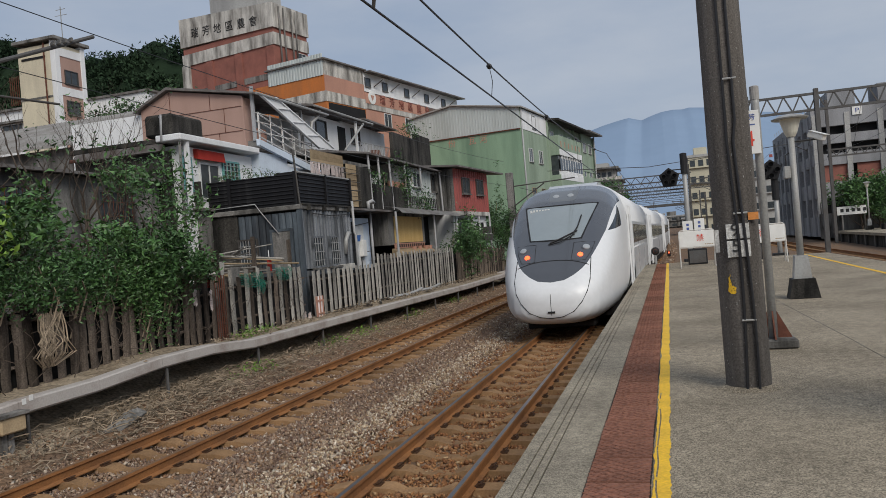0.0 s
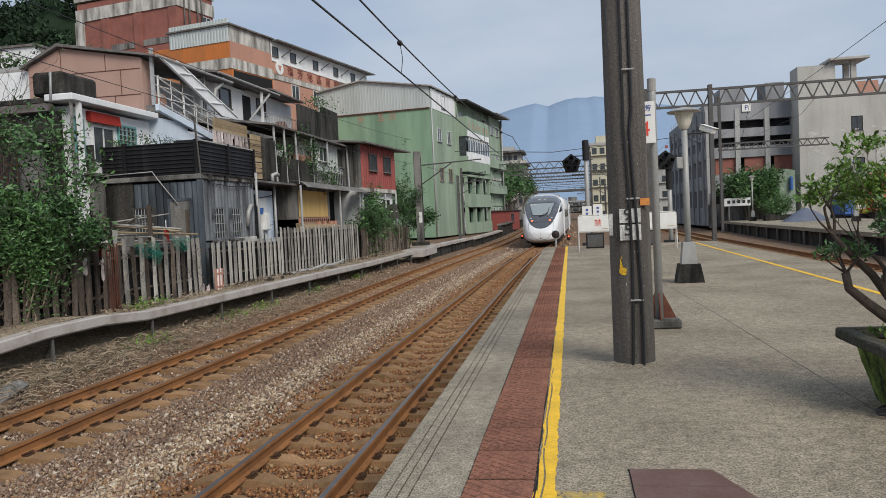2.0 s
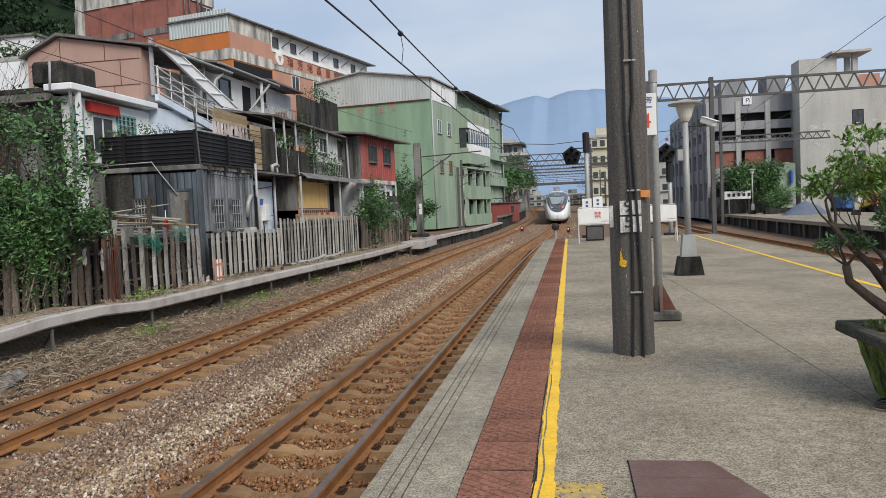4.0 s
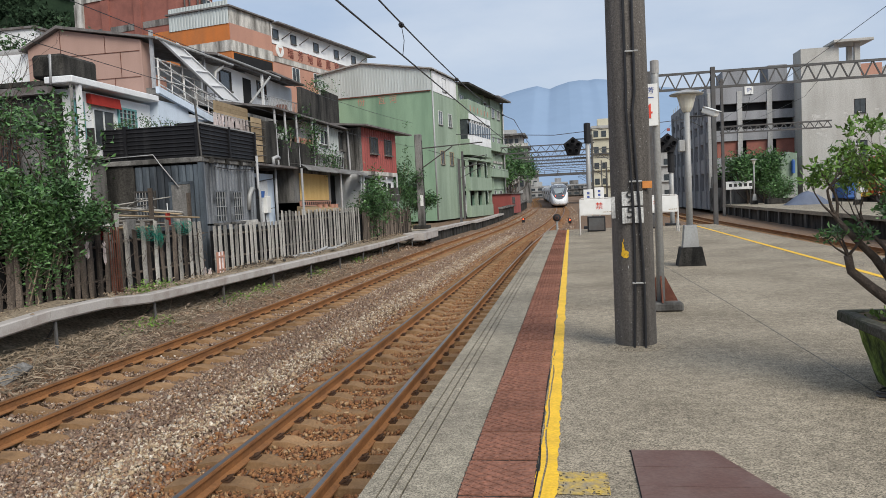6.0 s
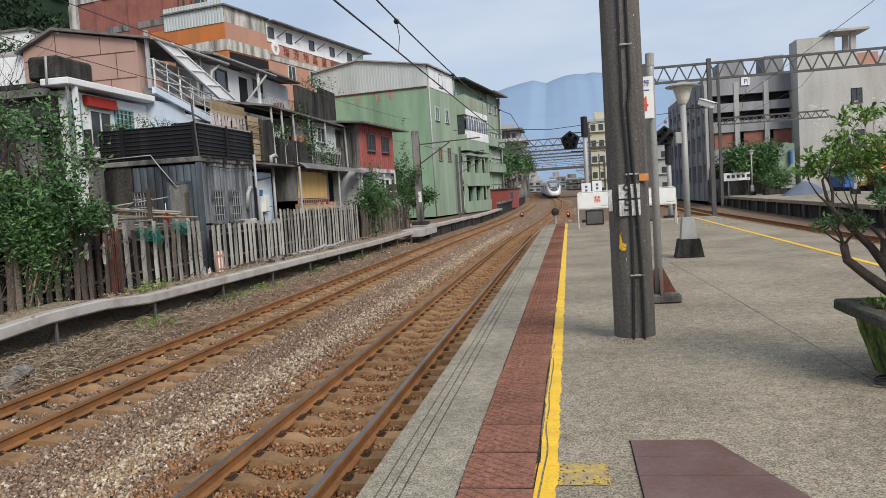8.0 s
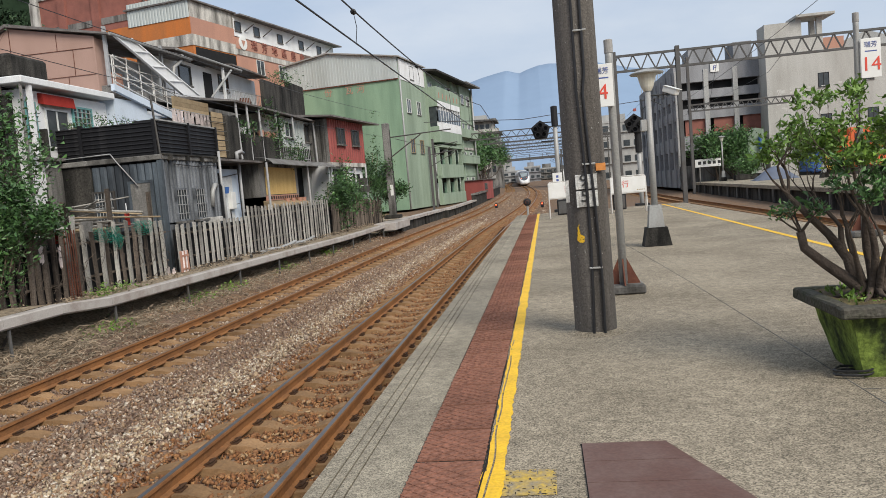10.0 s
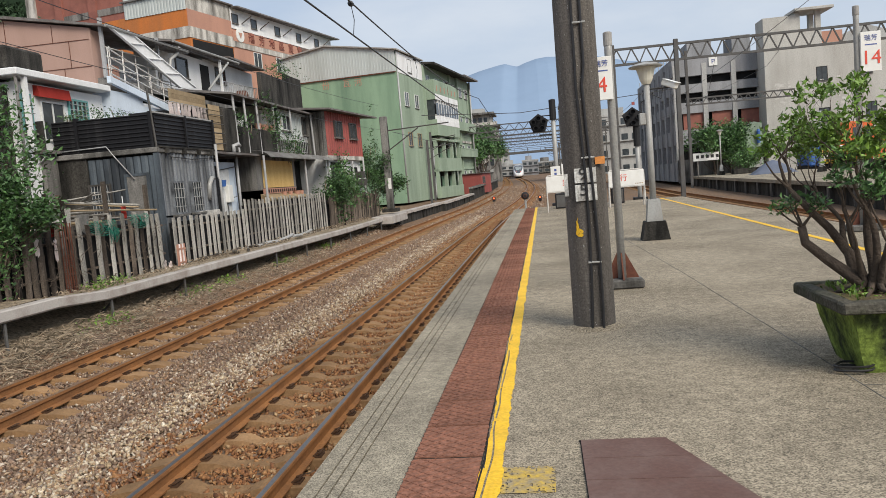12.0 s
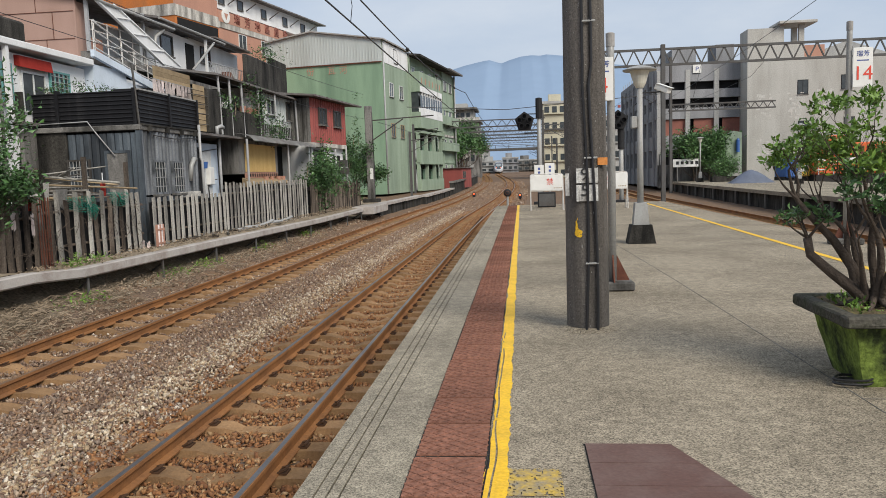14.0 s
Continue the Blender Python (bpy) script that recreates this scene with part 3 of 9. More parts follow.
track("track_near", lambda y: NEAR_X + bend(y), "main track with polished steel rails on concrete sleepers", M_rail_top, 60, 300, 0.58, True)
track("track_far", lambda y: FAR_X + bend(y), "rusty brown track on concrete sleepers beside the fence", M_rail_top_old, 60, 300, 0.58, True)
track("track_right", right_x, "rusty track between the two platforms", M_rail_top_old, 20, 110, 0.6, False)


# ---- ballast stones ----
def stones(name, spots, sizes, material, label, seed):
    """Crushed stones: skewed eight-sided lumps, turned at random."""
    rng = np.random.default_rng(seed)
    n = len(spots)
    lump = np.array([(1, 0, 0), (-1, 0, 0), (0, 1, 0), (0, -1, 0), (0, 0, 1), (0, 0, -1)], float)
    tris = np.array([(0, 2, 4), (2, 1, 4), (1, 3, 4), (3, 0, 4), (2, 0, 5), (1, 2, 5), (3, 1, 5), (0, 3, 5)])
    v = (lump[None] * rng.uniform(0.6, 1.25, (n, 6, 1)) + rng.normal(size=(n, 6, 3)) * 0.22) * (sizes[:, None, None] * rng.uniform(0.3, 1.1, (n, 1, 3)))
    q = rng.normal(size=(n, 4))
    q /= np.linalg.norm(q, axis=1)[:, None]
    w, x, y, z = q.T
    r = np.stack([1 - 2 * (y * y + z * z), 2 * (x * y - z * w), 2 * (x * z + y * w), 2 * (x * y + z * w), 1 - 2 * (x * x + z * z), 2 * (y * z - x * w), 2 * (x * z - y * w), 2 * (y * z + x * w), 1 - 2 * (x * x + y * y)], 1).reshape(n, 3, 3)
    v = np.einsum("nij,nkj->nki", r, v) + spots[:, None, :]
    f = (tris[None] + 6 * np.arange(n)[:, None, None]).reshape(-1, 3)
    solid(name, raw(name, v.reshape(-1, 3), f, material), material, label, kind="stuff")


def strew(n, x0, x1, y0, y1, level, seed, power=2.2, small=0.026, big=0.055, heap=0.0):
    """Places and sizes of stones: thinning out with distance, even across or heaped round the middle."""
    rng = np.random.default_rng(seed)
    y = y0 + (y1 - y0) * rng.random(n) ** power
    x = rng.normal((x0 + x1) / 2, heap, n) if heap else rng.uniform(x0, x1, n)
    up = np.array([bend(b) for b in np.arange(y0, y1 + 1, 1.0)])
    lift = np.array([rise(b) for b in np.arange(y0, y1 + 1, 1.0)])
    k = np.clip((y - y0).astype(int), 0, len(up) - 1)
    z = np.array([level(a) for a in x]) + rng.uniform(-0.015, 0.02, n) + lift[k]
    s = rng.uniform(small, big, n) * (1 + np.maximum(y - 12, 0) * 0.02)
    return np.stack([x + up[k], y, z], 1), s


def bed(x):
    for c in (NEAR_X, FAR_X):
        if abs(x - c) < 0.98:
            return -0.972
    if x > NEAR_X:
        return -0.95
    if x < -7.9:
        return -1.0 + 0.25 * min(1, max(0, (-7.9 - x) / 0.9))
    return -0.955 + 0.05 * math.exp(-((x + 4.35) / 0.3) ** 2)


stones("near_track_ballast", *strew(52000, -4.0, -1.25, 2.0, 46, bed, 11, small=0.024, big=0.046), M_rust_stone, "orange-brown rusted ballast stones between the rails", 1)
stones("pale_ballast", *strew(12000, -4.75, -3.95, 3.0, 46, bed, 12, small=0.022, big=0.042, heap=0.2), M_pale_stone, "pale tan ballast stones heaped between the tracks", 2)
stones("mid_ballast", *strew(46000, -5.75, -3.75, 3.5, 46, bed, 13, small=0.022, big=0.042), M_stone, "purplish-brown ballast stones between the tracks", 3)
stones("far_track_ballast", *strew(36000, -7.75, -5.45, 4.5, 46, bed, 14, power=1.8, small=0.022, big=0.042), M_stone, "brown ballast stones of the far track", 4)
stones("distant_ballast", *strew(18000, -8.0, -0.6, 46, 130, lambda x: -0.955, 16, power=1.5, small=0.03, big=0.05), M_stone, "rusty ballast stones farther along the line", 6)
stones("distant_rusty_ballast", *strew(9000, -3.6, -1.6, 46, 130, lambda x: -0.95, 17, power=1.5, small=0.03, big=0.05), M_rust_stone, "orange-brown ballast of the main track farther along", 7)
stones("bank_ballast", *strew(14000, -8.9, -7.5, 4.5, 42, bed, 15, power=1.5, small=0.018, big=0.045), M_stone, "scattered grey-brown stones at the foot of the bank", 5)


# ---- platform ----
def platform_main():
    root = thing("platform", pose(0, 0, 0), "weathered grey concrete railway platform with a painted safety line", "", kind="structure")
    X0, X1, Y0, Y1 = -1.213, 5.8, -8.0, 32.0
    part("slab", boxes((-0.716, X1, Y0, Y1, -0.25, 0)), M_concrete, root)
    for a, b in ((X0, -1.125), (-1.115, -1.065), (-1.055, -1.005), (-0.995, -0.722)):
        part("edge_strip", boxes((a, b, Y0, Y1, -0.2, 0)), M_concrete_edge, root)
    part("groove_bed", boxes((X0 + 0.004, -0.726, Y0, Y1, -0.26, -0.014)), M_conc_black, root)
    part("retaining_wall", boxes((X0 + 0.08, X1 - 0.1, Y0, Y1, -1.1, -0.26)), M_conc_dark, root)
    part("end_ramp", prism([(Y1, -0.25), (Y1, 0), (Y1 + 7, -0.8), (Y1 + 7, -1.1), (Y1, -1.1)], X0, X1 - 0.8, "x"), M_concrete, root)
    # paving plates with a raised diamond grid
    tile = bmesh.new()
    box(tile, 0.003, 0.365, 0.014, 0.486, 0.002, 0.010)
    for k in range(-5, 8):
        for s in (1, -1):
            a, b = Vector((0.0, k * 0.075, 0)), Vector((0.368, k * 0.075 + s * 0.30, 0))
            t0 = max(0.0, min(1.0, (0.02 - a.y) / (b.y - a.y) if b.y != a.y else 0)), max(0.0, min(1.0, (0.48 - a.y) / (b.y - a.y)))
            lo, hi = min(t0), max(t0)
            if hi - lo > 0.08:
                p, q = a.lerp(b, lo), a.lerp(b, hi)
                d = (q - p).normalized()
                nrm = Vector((-d.y, d.x, 0)) * 0.004
                vs = [tile.verts.new(c + Vector((0, 0, z))) for z in (0.009, 0.0135) for c in (p + nrm, q + nrm, q - nrm, p - nrm)]
                for idx in ((4, 7, 6, 5), (0, 4, 5, 1), (1, 5, 6, 2), (2, 6, 7, 3), (3, 7, 4, 0)):
                    tile.faces.new([vs[i] for i in idx])
    bmesh.ops.recalc_face_normals(tile, faces=tile.faces)
    TILE = mesh_of(tile, "paving_plate", M_red_tile)
    part("plate_bed", boxes((-0.720, -0.344, Y0, Y1, -0.02, 0.0025)), M_conc_black, root)
    y = -7.0
    while y < Y1 - 0.5:
        part("paving_plate", TILE, M_red_tile, root, at=pose(-0.714 + random.uniform(-0.004, 0.004), y, random.uniform(0, 0.003), 0, 0, random.uniform(-0.25, 0.25)))
        y += 0.5
    # safety line in chipped strokes with a ragged outline
    line = bmesh.new()
    y, left, right = 1.6, [], []
    while y < Y1:
        lef = -0.332 + 0.016 * noise.noise((y * 2.3, 1, 0)) + 0.012 * noise.noise((y * 9, 4, 0)) + 0.003 * noise.noise((y * 31, 4, 0))
        rig = -0.236 + 0.012 * noise.noise((y * 3.1, 7, 0)) + 0.010 * noise.noise((y * 13, 2, 0)) + 0.003 * noise.noise((y * 37, 2, 0))
        if y < 2.85:
            lef -= 0.022
        left.append((lef, y))
        right.append((rig, y))
        y += 0.014 if y < 6 else 0.12
    for i in range(len(left) - 1):
        spans = []
        for (lx, ly), (rx, _) in ((left[i], right[i]), (left[i + 1], right[i + 1])):
            c = -0.312 + 0.03 * noise.noise((ly * 1.5, 9, 9))
            w = 0.005 if ly < 6 and c > lx + 0.012 else 0.0
            spans.append((lx, c - w, c + w, rx) if w else (lx, (lx + rx) / 2, (lx + rx) / 2, rx))
        lost = noise.noise((left[i][1] * 3.3, 20, 3)) > 0.5 and left[i][1] < 6
        for a, b in ((0, 1), (2, 3)):
            if not (lost and a == 0):
                line.faces.new([line.verts.new((x, y, 0.005)) for x, y in ((spans[0][a], left[i][1]), (spans[0][b], left[i][1]), (spans[1][b], left[i + 1][1]), (spans[1][a], left[i + 1][1]))])
    bmesh.ops.remove_doubles(line, verts=line.verts, dist=0.0005)
    part("safety_line", line, M_yellow, root, "chipped bright yellow painted line")
    part("line_crack", tubes(([(-0.345 + 0.02 * noise.noise((y * 1.5, 9, 9)), y, 0.002) for y in np.arange(2.2, 14, 0.12)], 0.006), seg=4), M_shade_ink, root)
    patch = bmesh.new()
    for i in range(46):
        for j in range(46):
            x, y = -0.235 + i * 0.0056, 2.55 + j * 0.0068
            edge = min(i, 45 - i, j, 45 - j) / 8
            if noise.noise((x * 60, y * 60, 8)) + 0.6 * noise.noise((x * 17, y * 17, 2)) < 0.2 + 0.25 * min(1, edge):
                patch.faces.new([patch.verts.new((x + dx * 0.0056, y + dy * 0.0068, 0.0045)) for dx, dy in ((0, 0), (1, 0), (1, 1), (0, 1))])
    part("yellow_patch", patch, M_yellow_old, root, "faded yellow painted square")
    # joints across the slab
    part("slab_joint", tubes(([(1.55, 16, 0.0), (1.70, 12, 0.0), (1.80, 9, 0.0), (1.86, 6.24, 0.0), (1.97, 1.0, 0.0)], 0.004), ([(1.9, 4.0, 0), (5.7, 3.9, 0)], 0.004), seg=4), M_conc_dark, root)
    right = bmesh.new()
    y = 4.0
    pts = []
    while y < Y1:
        c = 4.42 + 0.02 * (y - 10)
        pts.append((right.verts.new((c, y, 0.005)), right.verts.new((c + 0.11 + 0.01 * noise.noise((y * 3, 5, 0)), y, 0.005))))
        y += 0.3
    for (a, b), (c, d) in zip(pts, pts[1:]):
        right.faces.new((a, b, d, c))
    part("far_safety_line", right, M_yellow, root, "yellow painted line along the far side")
    hatch = thing("access_hatch", pose(0, 0, 0), "rusty brown steel access hatch plates let into the platform", "hatch")
    for a, b in ((2.93, 3.19), (2.66, 2.925), (2.35, 2.655)):
        part("plate", prism([(0.165, b), (0.165, a), (0.60 + (3.2 - a) * 0.36, a), (0.60 + (3.2 - b) * 0.36, b)], 0.001, 0.012, "z"), M_hatch, hatch)
    part("frame", boxes((0.1605, 0.164, 2.3, 3.202, 0.0, 0.004), (0.156, 0.61, 3.193, 3.202, 0.0, 0.006)), M_conc_black, hatch)


platform_main()


def platform_opposite():
    root = thing("opposite_platform", pose(0, 0, 0), "old concrete platform across the right-hand track", "", kind="structure")
    e = lambda y: 12.5 + 0.034 * (y - 33)
    poly = [(e(-8), -8), (e(73), 73), (e(73) + 7, 73), (e(-8) + 12, -8)]
    part("slab", prism(poly, -0.18, 0.02, "z"), M_concrete_edge, root)
    # wall below the slab, its shadow put into the near-black colour
    part("shaded_wall_face", prism([(x + 0.25, y) for x, y in poly], -1.1, -0.18, "z"), M_conc_black, root)
    for i in range(21):
        y = 6 + i * 3.2
        part("pier", boxes((-0.08, 0.14, -0.17, 0.17, -0.85, 0)), M_conc_dark, root, at=pose(e(y) + 0.16, y, -0.19))


platform_opposite()


# ---- platform furniture ----
def big_pole():
    root = thing("utility_pole", pose(0.445, 6.2, 0), "thick grey weathered pole with cables and number plates on the platform", "pole")
    bm = bmesh.new()
    seg, rings = 24, []
    for i in range(60):
        z = i * 0.16
        r = 0.192 - 0.0035 * z
        rings.append([bm.verts.new((-0.003 * z + r * (1 + 0.02 * noise.noise((math.cos(a) * 5, math.sin(a) * 5, z * 0.4))) * math.cos(a), r * math.sin(a), z)) for a in (k * math.tau / seg for k in range(seg))])
    for a, b in zip(rings, rings[1:]):
        for k in range(seg):
            bm.faces.new((a[k], a[(k + 1) % seg], b[(k + 1) % seg], b[k]))
    bm.faces.new(rings[-1])
    part("shaft", bm, M_wood_pole, root, smooth=True)
    part("foot", lathe([(0.30, -0.01), (0.26, 0.012), (0.20, 0.03), (0.17, 0.035)], 20), M_concrete, root)
    for x0, wob in ((-0.03, 0.0), (0.045, 0.9)):
        pts = [(x0 - 0.003 * z + 0.03 * math.sin(z * 1.5 + wob) * (z < 2.2), -0.206 + 0.0035 * z - 0.008 * (1.1 < z < 1.6), z) for z in np.arange(0.02, 9.3, 0.18)]
        part("cable", tubes((pts, 0.012), seg=6), M_cable, root)
    for z in (0.62, 1.55, 2.72, 3.6):
        bm = tubes(([(-0.03 - 0.003 * z, -0.212 + 0.0035 * z, z), (0.085 - 0.003 * z, -0.208 + 0.0035 * z, z)], 0.009), seg=6)
        part("cable_clamp", bm, M_galv, root)
    plate = part("number_plate", boxes((-0.105, 0.085, -0.203, -0.187, 1.17, 1.315), (-0.105, 0.085, -0.202, -0.187, 1.33, 1.46), bevel=0.003), M_plate, root, "chipped white enamel number plate")
    words("9", 0.15, M_black_ink, plate, pose(-0.03, -0.206, 1.405) @ FACE_Y, "digit")
    words("5", 0.15, M_black_ink, plate, pose(-0.03, -0.206, 1.265) @ FACE_Y, "digit")
    part("side_plate", boxes((-0.195, -0.160, -0.125, -0.112, 1.22, 1.42)), M_plate, root)
    part("tag", boxes((0.085, 0.17, -0.178, -0.165, 1.485, 1.55)), M_orange_tag, root, "small orange tag")
    mark = bmesh.new()
    for k in range(56):
        for j in range(24):
            u, z = -0.128 + 0.0033 * j, 0.85 + 0.0033 * k
            body = math.hypot((u + 0.088) / 0.032, (z - 0.885) / 0.036) < 1 + 0.25 * noise.noise((u * 60, z * 60, 1))
            stroke = abs(u + 0.104 + 0.012 * noise.noise((z * 30, 0, 0))) < 0.016 * (1.03 - z) / 0.13 and z > 0.88
            if (body or stroke) and noise.noise((u * 110, z * 110, 5)) < 0.4:
                q = [(a, -math.sqrt(max(0.0, 0.1905 ** 2 - (a + 0.003) ** 2)) - 0.001, b) for a, b in ((u, z), (u + 0.0033, z), (u + 0.0033, z + 0.0033), (u, z + 0.0033))]
                mark.faces.new([mark.verts.new(c) for c in q])
    part("paint_mark", mark, M_yellow, root, "yellow paint mark")
    rng = random.Random(44)
    fleck = bmesh.new()
    for _ in range(300):
        a, z = rng.uniform(math.pi * 1.02, math.pi * 1.98), rng.uniform(0.05, 4.4)
        r, w, h = 0.1945 - 0.0035 * z, rng.uniform(0.001, 0.0028), rng.uniform(0.0015, 0.005) * (1 + 2 * (rng.random() < 0.06))
        q = [(-0.003 * z + r * math.cos(a + da / r), r * math.sin(a + da / r), z + dz) for da, dz in ((-w, -h), (w, -h), (w * 0.6, h), (-w, h * 0.8))]
        fleck.faces.new([fleck.verts.new(c) for c in q])
    tagged(part("lime_fleck", fleck, M_plate, root, "small pale flecks of lime"), kind="stuff")


big_pole()


def sign_post(x, y, height, digits, board_z, side):
    root = thing("platform_number_post", pose(x, y, 0), "grey steel post with a white platform sign numbered " + digits, "sign post")
    part("base", boxes((-0.24, 0.24, -0.2, 0.2, 0, 0.11), bevel=0.02), M_conc_dark, root)
    part("pole", lathe([(0.048, 0.1), (0.046, height - 0.2), (0.046, height)], 14), M_galv, root, smooth=True)
    part("cap", lathe([(0.052, height - 0.13), (0.052, height + 0.02), (0.03, height + 0.03)], 14), M_roof_grey, root)
    for a in (0, 90, 180, 270):
        part("gusset", prism([(0.05, 0.11), (0.2, 0.11), (0.05, 0.42)], -0.008, 0.008, "y"), M_rust, root, at=pose(0, 0, 0, 0, 0, a))
    w, h, big = (0.12, 0.25, 0.25) if digits == "4" else (0.16, 0.33, 0.33)
    board = part("board", boxes((side - w, side + w, -0.085, -0.065, board_z - h, board_z + h), bevel=0.004), M_white_sign, root, "white enamel board")
    words("瑞芳", 0.32 * h, M_blue_ink, board, pose(side, -0.0865, board_z + 0.67 * h) @ FACE_Y, "station_name", "dark blue station name")
    part("small_print", boxes((side - 0.6 * w, side + 0.6 * w, -0.087, -0.0845, board_z + 0.32 * h, board_z + 0.38 * h)), M_blue_ink, board)
    words(digits, big, M_red_ink, board, pose(side, -0.0865, board_z - 0.33 * h) @ FACE_Y, "digits", "red numerals")


sign_post(0.93, 8.42, 3.0, "4", 2.49, -0.10)
sign_post(5.47, 13.0, 3.78, "14", 3.02, 0.19)


def lamp_post(x, y, h, label, group="", camera_too=False):
    root = thing("platform_lamp", pose(x, y, 0), label, "lamp", group)
    s = h / 3.35
    part("plinth", prism([(-0.26, 0), (0.26, 0), (0.19, 0.36), (-0.19, 0.36)], -0.2, 0.2, "y"), M_conc_black, root)
    part("shoe", prism([(-0.15, 0.36), (0.15, 0.36), (0.11, 0.78 * s), (-0.11, 0.78 * s)], -0.12, 0.12, "y"), M_galv, root)
    part("pole", lathe([(0.062, 0.7 * s), (0.055, 2.95 * s)], 12), M_galv, root, smooth=True)
    part("lantern", lathe([(0.07, 2.95 * s), (0.10, 3.0 * s), (0.115, 3.03 * s), (0.19, 3.29 * s)], 16), M_lamp_glass, root, "frosted glass lantern")
    part("cap", lathe([(0.31, 3.27 * s), (0.32, 3.29 * s), (0.2, 3.34 * s), (0.05, 3.37 * s)], 20), M_galv, root)
    if camera_too:
        part("bracket", tubes(([(0, 0, 2.86), (0.45, -0.05, 2.86)], 0.015), ([(0, 0, 2.7), (-0.12, 0, 2.62), (-0.12, 0, 2.3), (0, 0, 2.2)], 0.01), ([(0.02, 0, 2.8), (0.25, -0.03, 2.66), (0.3, 0, 2.86)], 0.008)), M_cable, root)
        cam_body = part("camera_housing", boxes((-0.07, 0.07, -0.15, 0.15, -0.055, 0.055), bevel=0.015), M_white_sign, root, "white surveillance housing", at=pose(0.42, -0.05, 2.915, 22, 0, 50))
        part("hood", boxes((-0.08, 0.08, -0.18, 0.14, 0.058, 0.068)), M_white_sign, cam_body)
        part("junction_box", boxes((-0.17, -0.06, -0.08, 0.06, 2.2, 2.42), bevel=0.01), M_galv, root)
    return root


lamp_post(2.13, 14.05, 3.35, "grey platform lamp with a conical shade and camera housing", camera_too=True)
for lx, ly, lh in ((15.4, 67.0, 3.9), (18.4, 52.0, 4.0)):
    lamp_post(lx, ly, lh, "slim grey lamp standing on the opposite platform", "opposite platform lamps")


def barrier(x0, x1, y, text):
    root = thing("warning_barrier", pose((x0 + x1) / 2, y, 0), "white warning board on legs closing the platform end", "barrier", "end barriers")
    w = (x1 - x0) / 2
    board = part("board", boxes((-w, w, -0.02, 0.02, 0.74, 1.30), bevel=0.01), M_white_sign, root)
    part("frame", tubes(([(-w, 0, 0), (-w, 0, 1.28), (-w + 0.05, 0, 1.33), (w - 0.05, 0, 1.33), (w, 0, 1.28), (w + 0.02, 0, 0)], 0.022), ([(-w, 0, 0.72), (w, 0, 0.72)], 0.02), seg=6), M_steel_white, root)
    for s in (-1, 1):
        part("leg", tubes(([(s * w, 0, 0.9), (s * w, 0.45, 0)], 0.025), seg=6), M_steel_white, root)
    if text:
        words(text, 0.27, M_red_ink, board, pose(0.12 if text == "禁" else -0.1, -0.025, 1.03) @ FACE_Y, "lettering", "red prohibition character")
        for k in range(5):
            part("small_print", boxes((w - 0.32 + 0.06 * k, w - 0.28 + 0.06 * k, -0.024, -0.021, 0.80, 0.83)), M_plank, board)


barrier(0.19, 1.36, 27.0, "禁")
barrier(2.42, 3.66, 27.0, "行")


def signal(x, y, top, head_z, head_x, lamps, label, lit=False):
    root = thing("railway_signal", pose(x, y, -0.85), label, "signal", "signals")
    o = 0.85
    part("mast", lathe([(0.10, 0), (0.10, top + o)], 12), M_galv, root, smooth=True)
    part("mast_cap", lathe([(0.15, top + o - 0.9), (0.15, top + o), (0.05, top + o + 0.03)], 12), M_signal_black, root)
    for dz, r in ((-0.5, 0.03), (0.35, 0.025)):
        part("arm", tubes(([(0, 0, head_z + o + dz), (head_x, -0.1, head_z + o + dz)], r)), M_signal_black, root)
    poly = [(0.46 * math.cos(a), 0.46 * math.sin(a)) for a in (math.radians(90 + 72 * k) for k in range(5))]
    head = part("head", prism([(head_x + a, head_z + o + b) for a, b in poly], -0.22, -0.1, "y"), M_signal_black, root, "black five-sided signal head")
    for k in range(lamps):
        a = math.radians(90 + 360 * k / lamps)
        part("hood", lathe([(0.11, 0), (0.12, 0.22), (0.10, 0.22), (0.09, 0.01)], 12), M_signal_black, head, at=pose(head_x + 0.24 * math.cos(a), -0.22, head_z + o + 0.24 * math.sin(a), 90, 0, 0))
    if lit:
        part("red_lamp", boxes((head_x + 0.0, head_x + 0.12, -0.2, -0.1, head_z + o + 0.55, head_z + o + 0.67)), M_red_sheet, root)
    part("foot_box", boxes((-0.3, 0.3, -0.25, 0.25, 0, 0.9), bevel=0.02), M_signal_black, root)


signal(0.72, 34.0, 4.72, 3.68, -0.66, 5, "black multi-lamp colour light signal on a mast")
signal(4.3, 33.5, 3.2, 3.55, -0.15, 4, "dark signal head with hooded lamps beyond the platform end", True)

for px, py, pz, ang in ((0.62, 31.6, 1.35, 0), (1.08, 31.8, 1.42, 4)):
    post = thing("notice_post", pose(px, py, 0, 0, 0, ang), "white notice plate with dark writing on a short post", "sign", "notice plates")
    part("pole", lathe([(0.03, 0), (0.03, pz)], 8), M_galv, post)
    part("plate", boxes((-0.2, 0.2, -0.05, -0.03, pz - 0.55, pz + 0.35), bevel=0.004), M_white_sign, post)
    for dz in (0.14, -0.02, -0.18, -0.40):
        part("lettering_bar", boxes((-0.05, 0.05, -0.054, -0.05, pz + dz, pz + dz + 0.1)), M_blue_ink, post)

